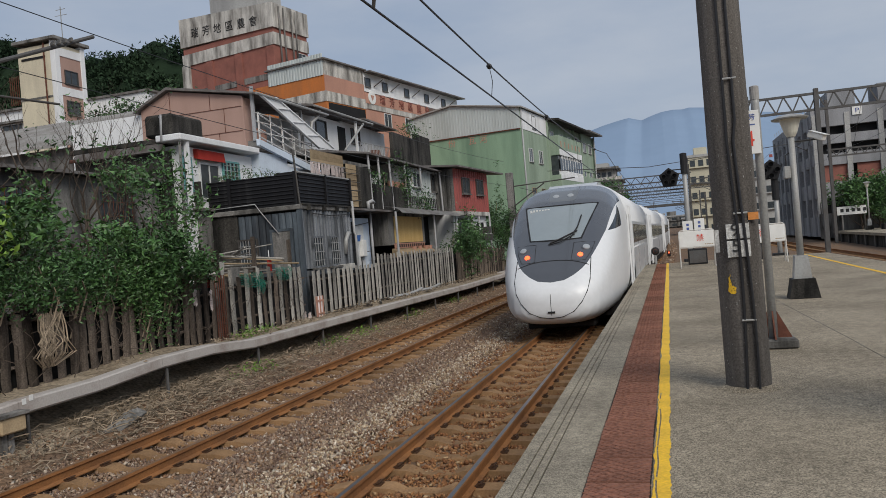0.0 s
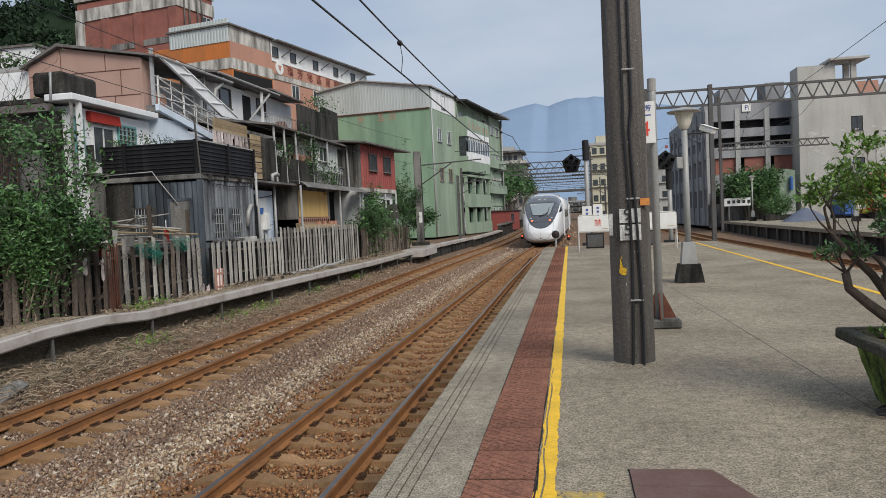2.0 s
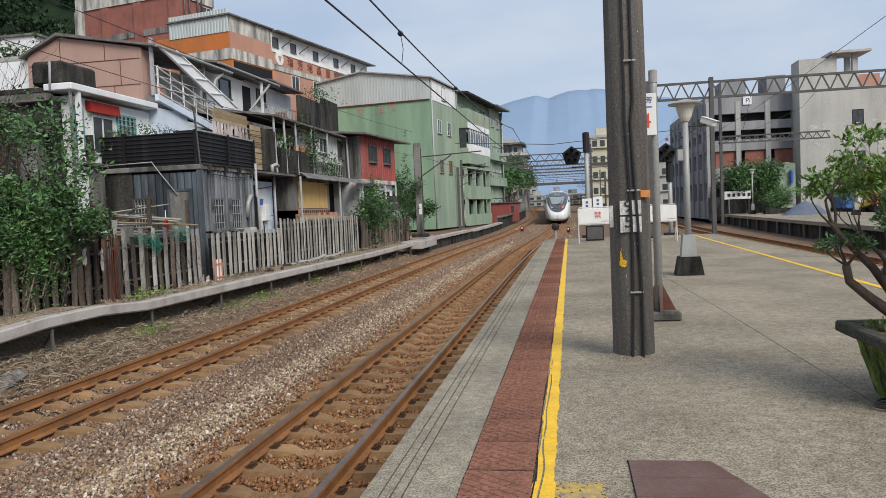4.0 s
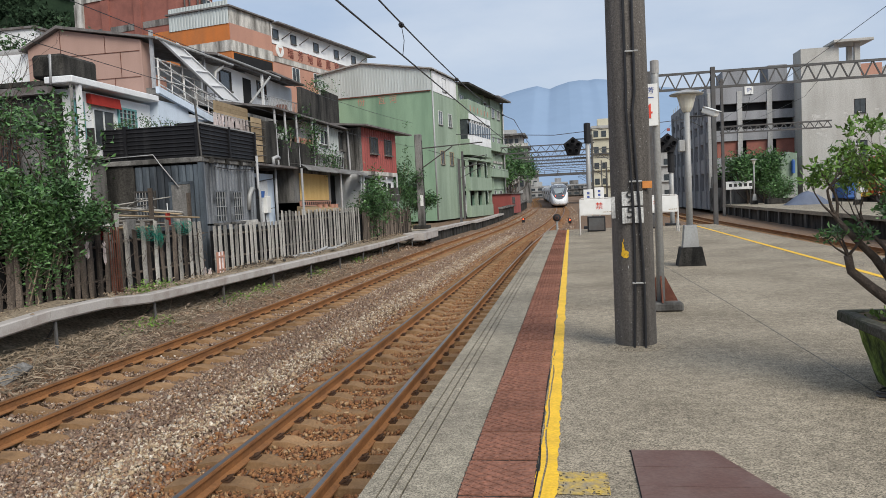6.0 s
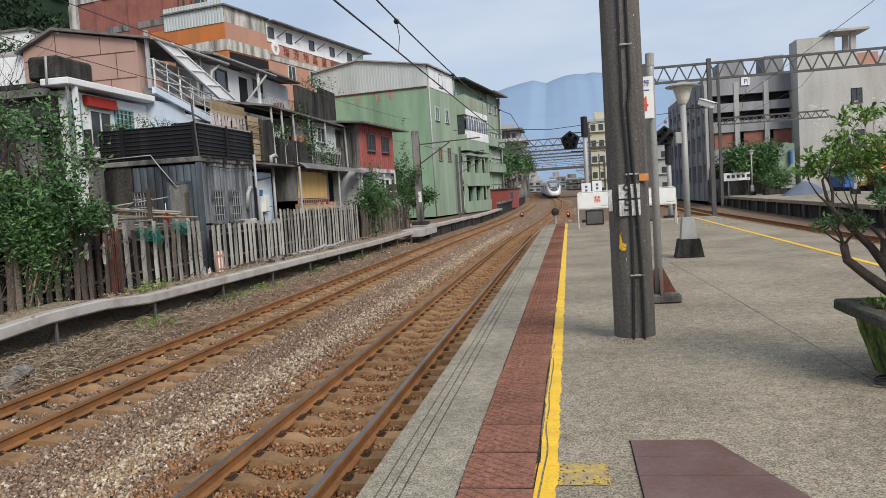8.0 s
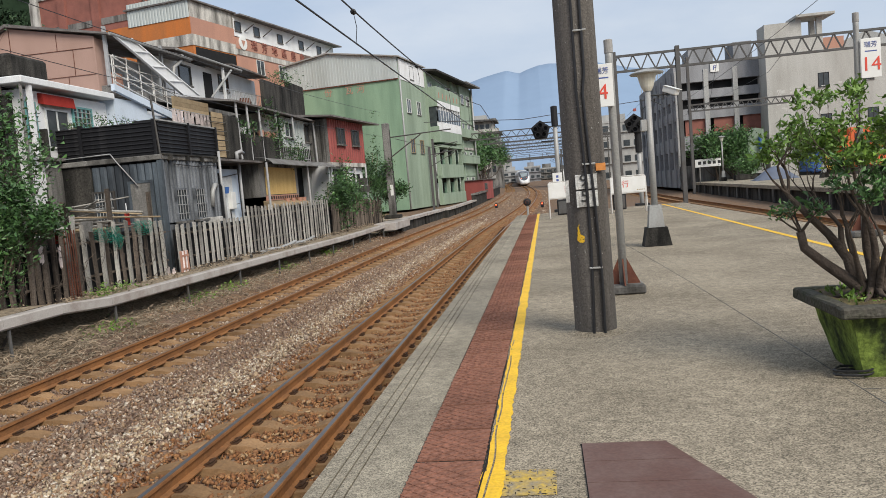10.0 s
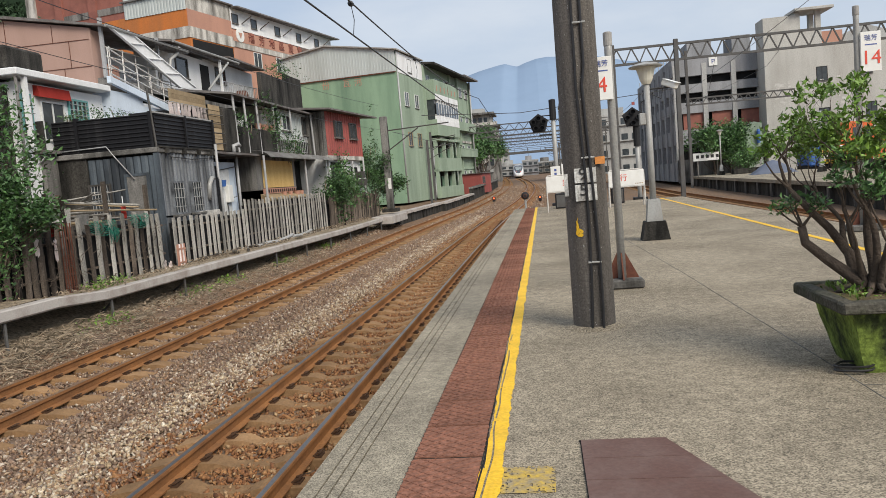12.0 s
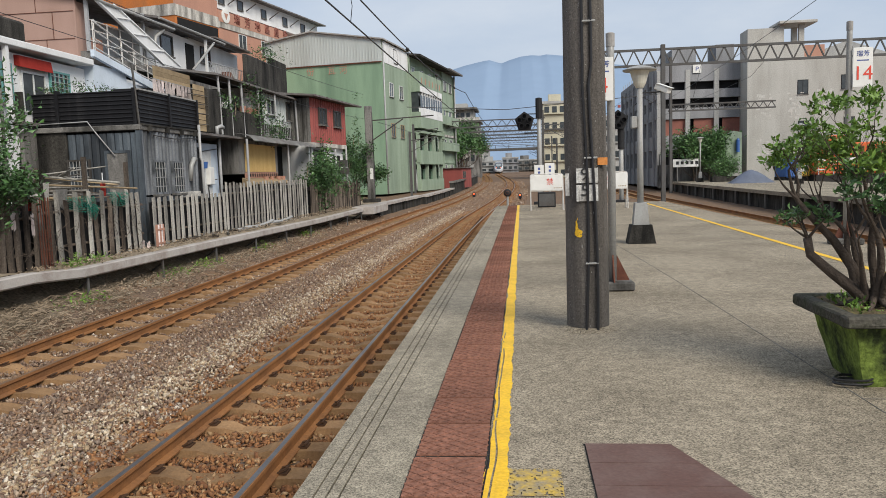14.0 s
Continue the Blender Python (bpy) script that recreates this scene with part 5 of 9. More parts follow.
# ---- tarred shed ----
def shed():
    root = thing("lineside_shed", pose(-10.1, 18.2, 0), "grey corrugated iron shed with a black roof parapet", "shed")
    W, D = 3.45, 3.0
    part("inner_wall", boxes((-D, -0.04, 0.04, W, -0.3, 2.85)), M_shade_ink, root)
    part("front_sheet", ribbed(W, 1.75, 0.20, 0.085), M_zinc, root, at=pose(0, 0, 1.15))
    part("lower_sheet", ribbed(W, 1.4, 0.2, 0.07), M_zinc, root, at=pose(0, 0, -0.3))
    part("side_sheet", ribbed(1.95, 3.1, 0.2, 0.045), M_zinc_blue, root, at=pose(-1.95, -0.02, -0.3, 0, 0, -90))
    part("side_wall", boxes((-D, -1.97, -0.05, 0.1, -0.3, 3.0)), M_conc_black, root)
    door = part("door", boxes((-0.85, -0.28, -0.075, -0.045, -0.1, 2.28)), M_conc_dark, root, "rusty grey metal door")
    part("door_frame", boxes((-0.92, -0.85, -0.09, -0.04, -0.1, 2.35), (-0.28, -0.21, -0.09, -0.04, -0.1, 2.35), (-0.85, -0.28, -0.09, -0.04, 2.28, 2.35)), M_zinc_blue, door)
    window_on(root, "f", 0.83, 1.62, 0.62, 0.82, M_zinc, 2, 4, 0.09)
    window_on(root, "f", 1.93, 1.62, 0.58, 0.82, M_zinc, 2, 4, 0.09)
    window_on(root, "s", 1.65, 1.7, 0.55, 0.8, M_frame_dark, 2, 6, 0.05)
    part("roof_slab", boxes((-D - 0.1, 0.12, -0.12, W + 0.1, 2.86, 3.0), bevel=0.015), M_conc_dark, root)
    part("sill_block", boxes((0.08, 0.16, 1.9, 3.3, 1.02, 1.18), bevel=0.01), M_band, root, "pale rendered sill block")
    part("corner_strip", boxes((-0.02, 0.10, -0.09, 0.02, -0.2, 2.86)), M_zinc_blue, root)
    for y in (0.3, 1.3, 2.2, 3.1):
        part("slab_drip", boxes((0.12, 0.2, y, y + 0.12, 2.84, 2.98)), M_conc_black, root)
    pipe(root, [(0.12, 0.6, 2.75), (0.14, 1.8, 2.7), (0.12, 3.4, 2.78)], 0.014, M_cable)
    par = thing_part("parapet", root)
    for (x0, y0), (x1, y1) in (((-2.85, -0.02), (-2.14, -0.02)), ((-2.12, -0.02), (0.0, -0.02)), ((0.06, 0.0), (0.06, 1.68)), ((0.06, 1.72), (0.06, 3.5))):
        n = 4
        ln = math.hypot(x1 - x0, y1 - y0)
        ang = math.degrees(math.atan2(y1 - y0, x1 - x0))
        for k in range(n):
            bm = boxes((0, ln, -0.02, 0.012, 0, 0.21))
            for z in (0.095, 0.2):
                tube(bm, [(0, -0.02, z), (ln, -0.02, z)], 0.026, 5)
            part("parapet_board", bm, M_tar, par, at=pose(x0, y0, 3.0 + 0.222 * k, 0, 0, ang))
        part("parapet_post", boxes((-0.045, 0.045, -0.08, 0.06, 0, 0.95)), M_tar, par, at=pose(x1, y1, 3.0, 0, 0, ang))
    part("coping", boxes((-0.03, 0.12, -0.03, 3.52, 3.9, 3.94)), M_galv, root)
    pipe(root, [(-2.9, -0.12, 3.08), (-1.3, -0.12, 3.12), (-1.15, -0.12, 2.9), (-0.6, -0.12, 2.2)], 0.016)
    pipe(root, [(0.16, 3.45, 3.2), (0.16, 3.45, 2.2), (0.2, 3.45, 2.1), (0.2, 3.45, 0.2)], 0.045)
    pipe(root, [(0.1, 2.75, 1.5), (0.16, 2.75, 1.95), (0.16, 2.95, 2.15), (0.1, 3.2, 2.15)], 0.07, M_galv)
    for p in ((0.1, -0.06, 2.9, 4.55), (0.05, 0.1, 3.0, 4.0)):
        part("rod", tubes(([(p[0], p[1], p[2]), (p[0] - 0.1, p[1], p[3])], 0.03), seg=6), M_frame_dark, root)
    bm = bmesh.new()
    for k in range(34):
        y = k * 0.1
        box(bm, 0.0, 0.16 + 0.05 * noise.noise((k, 2, 0)), y, y + 0.1, 2.99, 3.03 + 0.03 * noise.noise((k, 0, 0)))
    part("moss_ledge", bm, M_conc_black, root)


def thing_part(name, root):
    ob = new(name, mesh_of(boxes((-0.01, 0.01, -0.01, 0.01, 3.0, 3.02)), name, M_tar))
    ob.parent = root
    return ob


shed()

annex = thing("grey_lean_to", pose(-12.9, 17.6, 0), "stained grey concrete lean-to with a blank shutter", "shed")
part("wall", boxes((-3.2, 0, 0, 4, -0.3, 3.05), bevel=0.02), M_conc_dark, annex)
part("roof", boxes((-3.4, 0.15, -0.2, 4, 3.05, 3.14)), M_roof_tin, annex)
part("parapet", boxes((-1.3, 0.1, -0.06, 0.02, 3.14, 3.9)), M_conc_black, annex)
part("shutter", boxes((-0.95, -0.15, -0.03, 0.0, 0.6, 2.3)), M_far_wall, annex)
part("shutter_frame", boxes((-1.0, -0.95, -0.05, 0, 0.6, 2.35), (-0.15, -0.1, -0.05, 0, 0.6, 2.35), (-0.95, -0.15, -0.05, 0, 2.3, 2.35)), M_white, annex)
window_on(annex, "s", 2.2, 1.8, 0.8, 0.9, M_frame_dark, 2, 6, 0.0)
pipe(annex, [(-1.2, -0.06, 3.0), (-1.2, -0.06, 0.2)], 0.03, M_conc_dark)
pipe(annex, [(-3.0, -0.08, 2.72), (-0.1, -0.08, 2.8), (0.1, -0.08, 2.95)], 0.02)
part("shelf", boxes((-2.9, -0.1, -0.4, 0.0, 1.25, 1.3)), M_fence_brown, annex)


# ---- white house with the red awning ----
def white_house():
    root = thing("white_house", pose(-13.0, 16.5, 0), "low white rendered house with a red cloth awning over the door", "house")
    part("wall", boxes((-3.0, 0, 0.5, 8.3, -0.3, 4.9)), M_white, root)
    # concrete side wall, shadow painted in by its near-black colour
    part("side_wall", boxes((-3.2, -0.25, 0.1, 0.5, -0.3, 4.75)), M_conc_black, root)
    part("roof_slab", boxes((-0.45, 0.36, 0.1, 4.25, 4.98, 5.16), bevel=0.02), M_white, root)
    part("rear_roof", boxes((-3.3, -0.46, 0.0, 4.25, 4.94, 5.06)), M_conc_black, root)
    part("roof_beam", tubes(([(-3.3, 0.02, 4.75), (-0.3, 0.02, 4.8)], 0.05), seg=6), M_rust, root)
    part("corner_post", boxes((0.2, 0.31, 0.44, 0.55, 3.2, 4.98)), M_white, root)
    part("awning", prism([(0.0, 4.86), (0.14, 4.84), (0.18, 4.55), (0.16, 4.55), (0.0, 4.6)], 1.15, 2.5, "y"), M_red_cloth, root, "red cloth awning")
    window_on(root, "f", 0.78, 4.1, 0.34, 0.95, M_frame_teal, 1, 4, 0.0)
    door = window_on(root, "f", 1.85, 3.95, 0.92, 0.98, M_frame_white, 2, 0, 0.0, "door_leaf", 0.05, False)
    window_on(root, "f", 3.0, 4.35, 0.82, 0.5, M_frame_teal, 4, 4, 0.0)
    part("terrace_wall", boxes((-0.3, 0.28, 4.3, 8.5, 2.5, 4.72), (-0.3, 0.28, 4.3, 6.2, 4.72, 5.05)), M_white_blue, root, "pale blue rendered terrace wall")
    part("stair_string", prism([(4.2, 5.45), (4.2, 5.25), (8.3, 4.55), (8.6, 4.55), (8.6, 4.75)], 0.3, 0.42, "x"), M_white_blue, root)
    for dz in (0.25, 0.5, 0.75, 1.0):
        part("stair_rail", tubes(([(0.36, 4.3, 5.3 + dz), (0.36, 6.9, 4.85 + dz * 0.9), (0.36, 8.4, 4.7 + dz * 0.8)], 0.022), seg=6), M_steel_white, root)
    for k in range(6):
        y = 4.3 + k * 0.8
        part("baluster", tubes(([(0.36, y, 5.2 - 0.16 * (y - 4.3)), (0.36, y, 6.3 - 0.2 * (y - 4.3))], 0.018), seg=5), M_steel_white, root)
    pipe(root, [(0.25, 0.2, 4.95), (0.25, 0.15, 1.2)], 0.04, M_conc_dark)
    part("water_stain_sheet", boxes((-3.0, -0.2, -0.1, 0.1, 4.7, 4.9)), M_roof_tin, root)


white_house()
tank = thing("roof_tank", pose(-13.0, 16.5, 5.16), "black mouldy concrete water tank on the roof", "water tank")
bm = boxes((-0.9, 0, 0.25, 1.75, 0, 0.62), bevel=0.07)
part("body", bm, M_conc_black, tank)
pipe(tank, [(0.05, -0.3, 0.4), (0.12, -0.35, 0.45), (0.12, -0.4, -0.3)], 0.03)


# ---- tall pink-sided terrace ----
def terrace():
    root = thing("pink_terrace_house", pose(-14.0, 22.2, 0), "tall terrace house with pink metal siding and open balconies", "house")
    part("core_wall", boxes((-7.5, -1.0, 0.12, 15.0, -0.4, 7.2)), M_white, root)
    part("gable_wall", prism([(0.0, -0.4), (0.0, 7.3), (-2.95, 7.85), (-4.2, 7.3), (-4.2, -0.4)], 0.0, 0.12, "y"), M_pink, root, "pink siding in large panels")
    joints = bmesh.new()
    for z0, z1 in ((6.1, 6.1), (6.95, 6.95)):
        tube(joints, [(0, -0.012, z0), (-4.15, -0.012, z1)], 0.011, 4)
    for x, a, b in ((-1.0, 5.0, 6.1), (-2.6, 6.1, 6.95), (-1.3, 6.95, 7.5), (-3.6, 5.0, 6.1), (-4.0, 6.1, 7.0), (-2.95, 6.95, 7.8), (-0.75, 6.1, 6.95)):
        tube(joints, [(x, -0.012, a), (x, -0.012, b)], 0.010, 4)
    part("panel_joints", joints, M_rust, root)
    part("corner_sheet", boxes((-0.04, 0.03, -0.02, 0.7, 4.9, 7.25)), M_pink, root)
    part("roof", prism([(-2.95, 7.98), (0.6, 7.33), (0.6, 7.27), (-2.95, 7.88), (-4.4, 7.22), (-4.4, 7.30)], -0.18, 5.6, "y"), M_roof_tin, root)
    part("roof_far", prism([(-2.95, 8.25), (0.45, 7.70), (0.45, 7.62), (-2.95, 8.1)], 4.6, 11.1, "y"), M_roof_tin, root)
    part("roof_end", prism([(-2.0, 8.2), (0.4, 7.92), (0.4, 7.84), (-2.0, 8.05)], 10.2, 14.7, "y"), M_roof_tin, root)
    part("gutter", tubes(([(0.63, -0.1, 7.3), (0.63, 5.6, 7.36)], 0.05), ([(0.48, 4.7, 7.64), (0.48, 11.0, 7.70)], 0.05)), M_galv, root)
    part("balcony_floor", boxes((-1.0, 0.35, 0.1, 15.0, 5.5, 5.72)), M_conc_dark, root)
    # near-black block paints the shade under the balcony
    part("under_balcony_shade", boxes((-1.2, -0.3, 3.5, 15.0, 2.9, 5.5)), M_shade_ink, root)
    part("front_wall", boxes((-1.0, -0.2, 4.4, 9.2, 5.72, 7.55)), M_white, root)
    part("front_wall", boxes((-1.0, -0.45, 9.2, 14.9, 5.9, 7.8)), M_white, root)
    # near-black panel paints the shade of the open balcony
    part("opening_shade", boxes((-1.0, -0.9, 0.5, 2.3, 5.72, 7.1)), M_shade_ink, root)
    window_on(root, "f", 6.55, 6.97, 0.95, 0.72, M_frame_dark, 1, 0, -0.2)
    part("door", boxes((-0.22, -0.17, 8.3, 9.1, 5.8, 7.35)), M_shade_ink, root)
    window_on(root, "f", 10.9, 7.2, 0.95, 0.62, M_frame_dark, 2, 3, -0.45)
    railing(root, (0.3, 9.3, 5.95), (0.3, 14.4, 6.1), 0.75, 26, M_pvc)
    part("balcony_slab", boxes((-1.0, 0.4, 9.2, 14.8, 5.8, 5.98)), M_conc_dark, root)
    for y, z in ((0.1, 5.7), (3.7, 5.7), (9.2, 5.9), (14.5, 6.0)):
        part("post", boxes((0.28, 0.38, y - 0.05, y + 0.05, z, 7.6)), M_pvc if y < 9 else M_white, root)
    for dz in (0.35, 0.7, 1.0):
        part("balcony_rail", tubes(([(0.36, 0.2, 5.7 + dz), (0.36, 4.4, 5.7 + dz)], 0.02), seg=5), M_steel_white, root)
    for k in range(6):
        part("rail_upright", tubes(([(0.36, 0.4 + 0.8 * k, 5.7), (0.36, 0.4 + 0.8 * k, 6.75)], 0.02), seg=5), M_steel_white, root)
    # white framed sheet slanting down over the stair
    awn = part("stair_canopy", prism([(0.2, 7.28), (1.25, 7.36), (5.95, 5.98), (4.6, 5.85)], 0.55, 0.60, "x"), M_white, root, "slanting white framed canopy")
    for a, b in (((0.2, 7.3), (4.6, 5.87)), ((1.25, 7.38), (5.95, 6.0)), ((1.2, 6.96), (2.2, 7.08)), ((2.3, 6.62), (3.4, 6.74)), ((3.4, 6.25), (4.6, 6.38))):
        part("canopy_frame", tubes(([(0.62, a[0], a[1]), (0.62, b[0], b[1])], 0.035), seg=5), M_white, awn)
    pipe(root, [(0.5, 5.1, 7.45), (0.5, 4.9, 7.2), (0.45, 4.4, 6.9), (0.4, 4.3, 6.2)], 0.07, M_galv)
    part("strut", tubes(([(0.4, 7.6, 6.1), (0.6, 9.5, 7.5)], 0.05)), M_galv, root)
    part("orange_screen", boxes((-0.1, -0.06, 0.6, 1.6, 5.75, 6.3)), M_salmon, root)
    part("side_shutter", ribbed(0.55, 1.15, 0.2, 0.02), M_white, root, at=pose(0.45, 14.5, 6.0))
    bar = part("barrel", lathe([(0.3, 0), (0.36, 0.2), (0.36, 0.5), (0.28, 0.7)], 14), M_rust, root, at=pose(-0.3, 12.9, 6.0))


terrace()


# ---- crowded middle houses ----
def middle_houses():
    root = thing("lean_to_house", pose(-10.3, 21.8, 0), "patched lean-to house with tin awnings and a yellow shutter", "house")
    # near-black rear wall paints the shade inside the lean-to
    part("rear_wall", boxes((-3.5, -1.2, -0.1, 13.2, -0.3, 4.4)), M_shade_ink, root)
    part("blue_wall", boxes((-1.2, -0.5, 0.1, 3.2, -0.3, 2.75)), M_white_blue, root, "pale blue rendered wall")
    part("door", boxes((-0.5, -0.44, 1.75, 2.5, 0.2, 2.5)), M_frame_white, root)
    part("dark_door", boxes((-0.5, -0.42, 1.2, 1.7, 0.2, 2.6)), M_shade_ink, root)
    part("meter_box", boxes((-0.5, -0.3, 2.05, 2.4, 1.35, 1.95), bevel=0.02), M_white_sign, root, "white electricity meter box")
    part("low_roof", boxes((-1.3, 0.15, -0.1, 4.2, 2.95, 3.02)), M_roof_tin, root)
    bay = part("bay", boxes((-1.2, -0.1, 4.2, 8.6, 1.7, 2.95)), M_conc_dark, root)
    part("yellow_shutter", ribbed(3.5, 1.05, 0.12, 0.012), M_yellow_sheet, bay, "straw yellow slatted shutter", at=pose(-0.08, 4.75, 1.78))
    part("bay_tiles", boxes((-0.1, -0.03, 4.7, 8.3, 1.55, 1.75)), M_salmon, bay)
    # near-black blocks paint the shade in the tile openings
    for k in range(14):
        part("hole_shade", boxes((-0.04, -0.02, 4.8 + 0.25 * k, 4.93 + 0.25 * k, 1.59, 1.71)), M_shade_ink, bay)
    aw = bmesh.new()
    rings = []
    for k in range(7):
        a = k / 6 * 1.25
        rings.append([aw.verts.new((-0.1 + 0.75 * math.sin(a), y, 2.75 + 0.42 * math.cos(a))) for y in (3.9, 12.3)])
    for a, b in zip(rings, rings[1:]):
        aw.faces.new((a[0], b[0], b[1], a[1]))
    bmesh.ops.solidify(aw, geom=aw.faces[:], thickness=0.02)
    part("awning", aw, M_roof_grey, root, "curved grey tin awning")
    for y in (3.9, 8.7, 12.2):
        part("awning_post", tubes(([(0.35, y, -0.2), (0.35, y, 2.95)], 0.045)), M_pvc, root)
    part("ledge", prism([(-0.1, 1.55), (0.35, 1.35), (0.35, 1.30), (-0.1, 1.2)], 4.4, 8.8, "y"), M_plank, root)
    part("bracket", boxes((-1.2, -0.1, 4.3, 8.7, 0.8, 1.3)), M_conc_dark, root)
    for y, z in ((0.75, 1.4), (1.0, 1.55), (1.12, 1.3)):
        broom = thing("broom", pose(-10.62, 21.8 + y, 0.35), "long-handled broom leaning on the blue wall", "broom", "brooms")
        part("handle", tubes(([(0, 0, 0), (-0.1, 0.12, z)], 0.018), seg=5), M_frame_dark, broom)
        part("head", boxes((-0.06, 0.02, -0.05, 0.21, z - 0.02, z + 0.2), bevel=0.02), M_tar, broom)
    pipe(root, [(-0.42, 2.5, 1.5), (-0.3, 2.8, 1.55), (-0.3, 2.8, 0.4)], 0.022, M_frame_dark)
    pipe(root, [(-0.42, 2.1, 1.35), (-0.4, 2.12, 0.9), (-0.4, 2.3, 0.85), (-0.4, 2.35, 0.3)], 0.018, M_cable)
    pipe(root, [(-0.4, 0.2, 2.6), (-0.38, 1.5, 2.45), (-0.4, 3.1, 2.6)], 0.015, M_cable)
    part("blue_bucket", lathe([(0.1, 0), (0.13, 0.22), (0.12, 0.22)], 12), M_blue_tarp, root, at=pose(-0.35, 1.7, 1.9))
    for k in range(6):
        part("prop", tubes(([(-0.9, 4.6 + 0.75 * k, 0.7), (0.3, 4.9 + 0.75 * k, 1.32)], 0.035), seg=5), M_fence_brown, root)
    for y, h in ((4.1, 0.4), (5.9, 0.5), (6.6, 0.35), (7.2, 0.5)):
        part("balcony_pot", lathe([(0.1, 0), (0.15, 0.26), (0.13, 0.26)], 10), M_white if y < 5 else M_salmon, root, at=pose(-0.5, y, 4.05))
    railing(root, (-0.3, 7.75, 3.2), (-0.3, 11.3, 3.2), 0.8, 14, M_pvc)
    for z in (3.35, 3.7, 4.0, 4.3):
        part("side_rung", tubes(([(-0.38, 0.9, z), (-0.32, 2.25, z + 0.02)], 0.014), seg=5), M_frame_dark, root)
    # upper level
    part("upper_floor", boxes((-2.4, -0.35, 2.8, 13.0, 3.0, 3.18)), M_conc_dark, root)
    part("gap_wall", boxes((-2.2, -1.5, -1.0, 3.2, 2.6, 4.2)), M_conc_dark, root)
    part("mouldy_wall", boxes((-1.1, -0.3, 2.25, 3.35, 3.1, 4.6), bevel=0.03), M_conc_black, root)
    part("planter_wall", boxes((-0.75, -0.28, 3.45, 7.7, 3.05, 4.05), bevel=0.02), M_conc_black, root, "mouldy concrete balcony wall")
    part("upper_wall", boxes((-2.5, -1.0, 7.4, 12.9, 3.1, 5.2)), M_band, root)
    part("upper_sheet", ribbed(4.6, 1.3, 0.24, 0.07), M_sheet_pale, root, at=pose(-0.72, 8.8, 3.85))
    part("roof", prism([(-2.8, 5.6), (-0.25, 5.2), (-0.25, 5.13), (-2.8, 5.5)], 3.0, 13.2, "y"), M_roof_tin, root)
    window_on(root, "f", 12.5, 4.6, 1.1, 0.75, M_frame_dark, 2, 0, -0.66)
    window_on(root, "f", 9.7, 4.6, 1.1, 0.6, M_frame_white, 2, 0, -0.66)
    # near-black box paints the shade of the open bay
    part("bay_shade", boxes((-1.0, -0.66, 11.4, 13.3, 3.1, 4.1)), M_shade_ink, root)
    for y in (3.3, 4.3, 5.5, 7.3, 9.4, 12.4):
        part("upper_post", tubes(([(-0.3, y, 3.1), (-0.3 - 0.05, y, 5.15)], 0.045)), M_pvc, root)
    part("white_column", boxes((-0.55, -0.2, 13.3, 13.85, 3.0, 5.15), bevel=0.02), M_band, root, "peeling white painted column")
    for k in range(8):
        part("plank", boxes((-0.45, -0.42, 0.0, 0.85, 0, 0.17)), M_plank, root, at=pose(0, 1.4, 3.15 + 0.19 * k))
    # wall of black stained concrete under the tall terrace
    part("stained_block", boxes((-2.8, -2.6, 12.4, 16.0, 5.9, 7.4), (-2.8, -2.62, 16.0, 18.6, 5.9, 7.75), bevel=0.03), M_conc_black, root)
    for x, y, s in ((0.05, 6.6, 0.12), (0.1, 7.2, 0.1), (0.1, 8.0, 0.14), (0.1, 8.6, 0.11)):
        pot = thing("flower_pot", pose(-10.3 + x, 21.8 + y, 1.35 + 0.04), "small clay flower pot on the ledge", "flower pot", "ledge pots")
        part("pot", lathe([(s * 0.7, 0), (s, 0.2), (s * 1.1, 0.21), (s * 0.85, 0.2)], 10), M_salmon, pot)
    pipe(root, [(-0.35, 0.15, 2.9), (-0.35, 0.15, 2.5), (-0.3, 0.4, 2.45), (-0.3, 0.6, 2.5)], 0.08, M_galv)
    pipe(root, [(-0.2, 2.6, 3.05), (-0.2, 2.6, 3.3), (-0.1, 2.75, 3.35), (-0.1, 2.9, 3.3)], 0.07, M_pvc)
    pipe(root, [(-0.3, 2.95, 3.0), (-0.3, 2.95, 0.2)], 0.05)
    # washing on a line
    line = thing("washing_line", pose(-11.2, 22.9, 4.62), "clothes line hung with pale laundry", "laundry")
    part("line", tubes(([(0, -1.6, 0.02), (0, 1.8, 0.0)], 0.012), seg=5), M_pvc, line)
    rng = random.Random(3)
    for k in range(12):
        y = -1.5 + 0.27 * k
        h = rng.uniform(0.35, 0.7)
        bm = bmesh.new()
        g = [[bm.verts.new((0.05 * math.sin(i * 1.9 + k) * (0.4 + j / 4), y + (0.2 - 0.05 * (j > 1) * (k % 3)) * i / 4, -h * j / 4 + 0.03 * math.sin(i * 2.3 + k) * (j == 4))) for i in range(5)] for j in range(5)]
        for a, b in zip(g, g[1:]):
            for i in range(4):
                bm.faces.new((a[i], b[i], b[i + 1], a[i + 1]))
        bmesh.ops.solidify(bm, geom=bm.faces[:], thickness=0.008)
        part("garment", bm, M_cloth, line)
    ply = thing("timber_screen", pose(-11.6, 22.3, 4.70), "pale timber board screen behind the laundry", "screen")
    for k in range(3):
        part("plank", boxes((-0.02, 0.02, 0, 2.6, 0, 0.15)), M_plank, ply, at=pose(0, 0, 0.155 * k))


middle_houses()


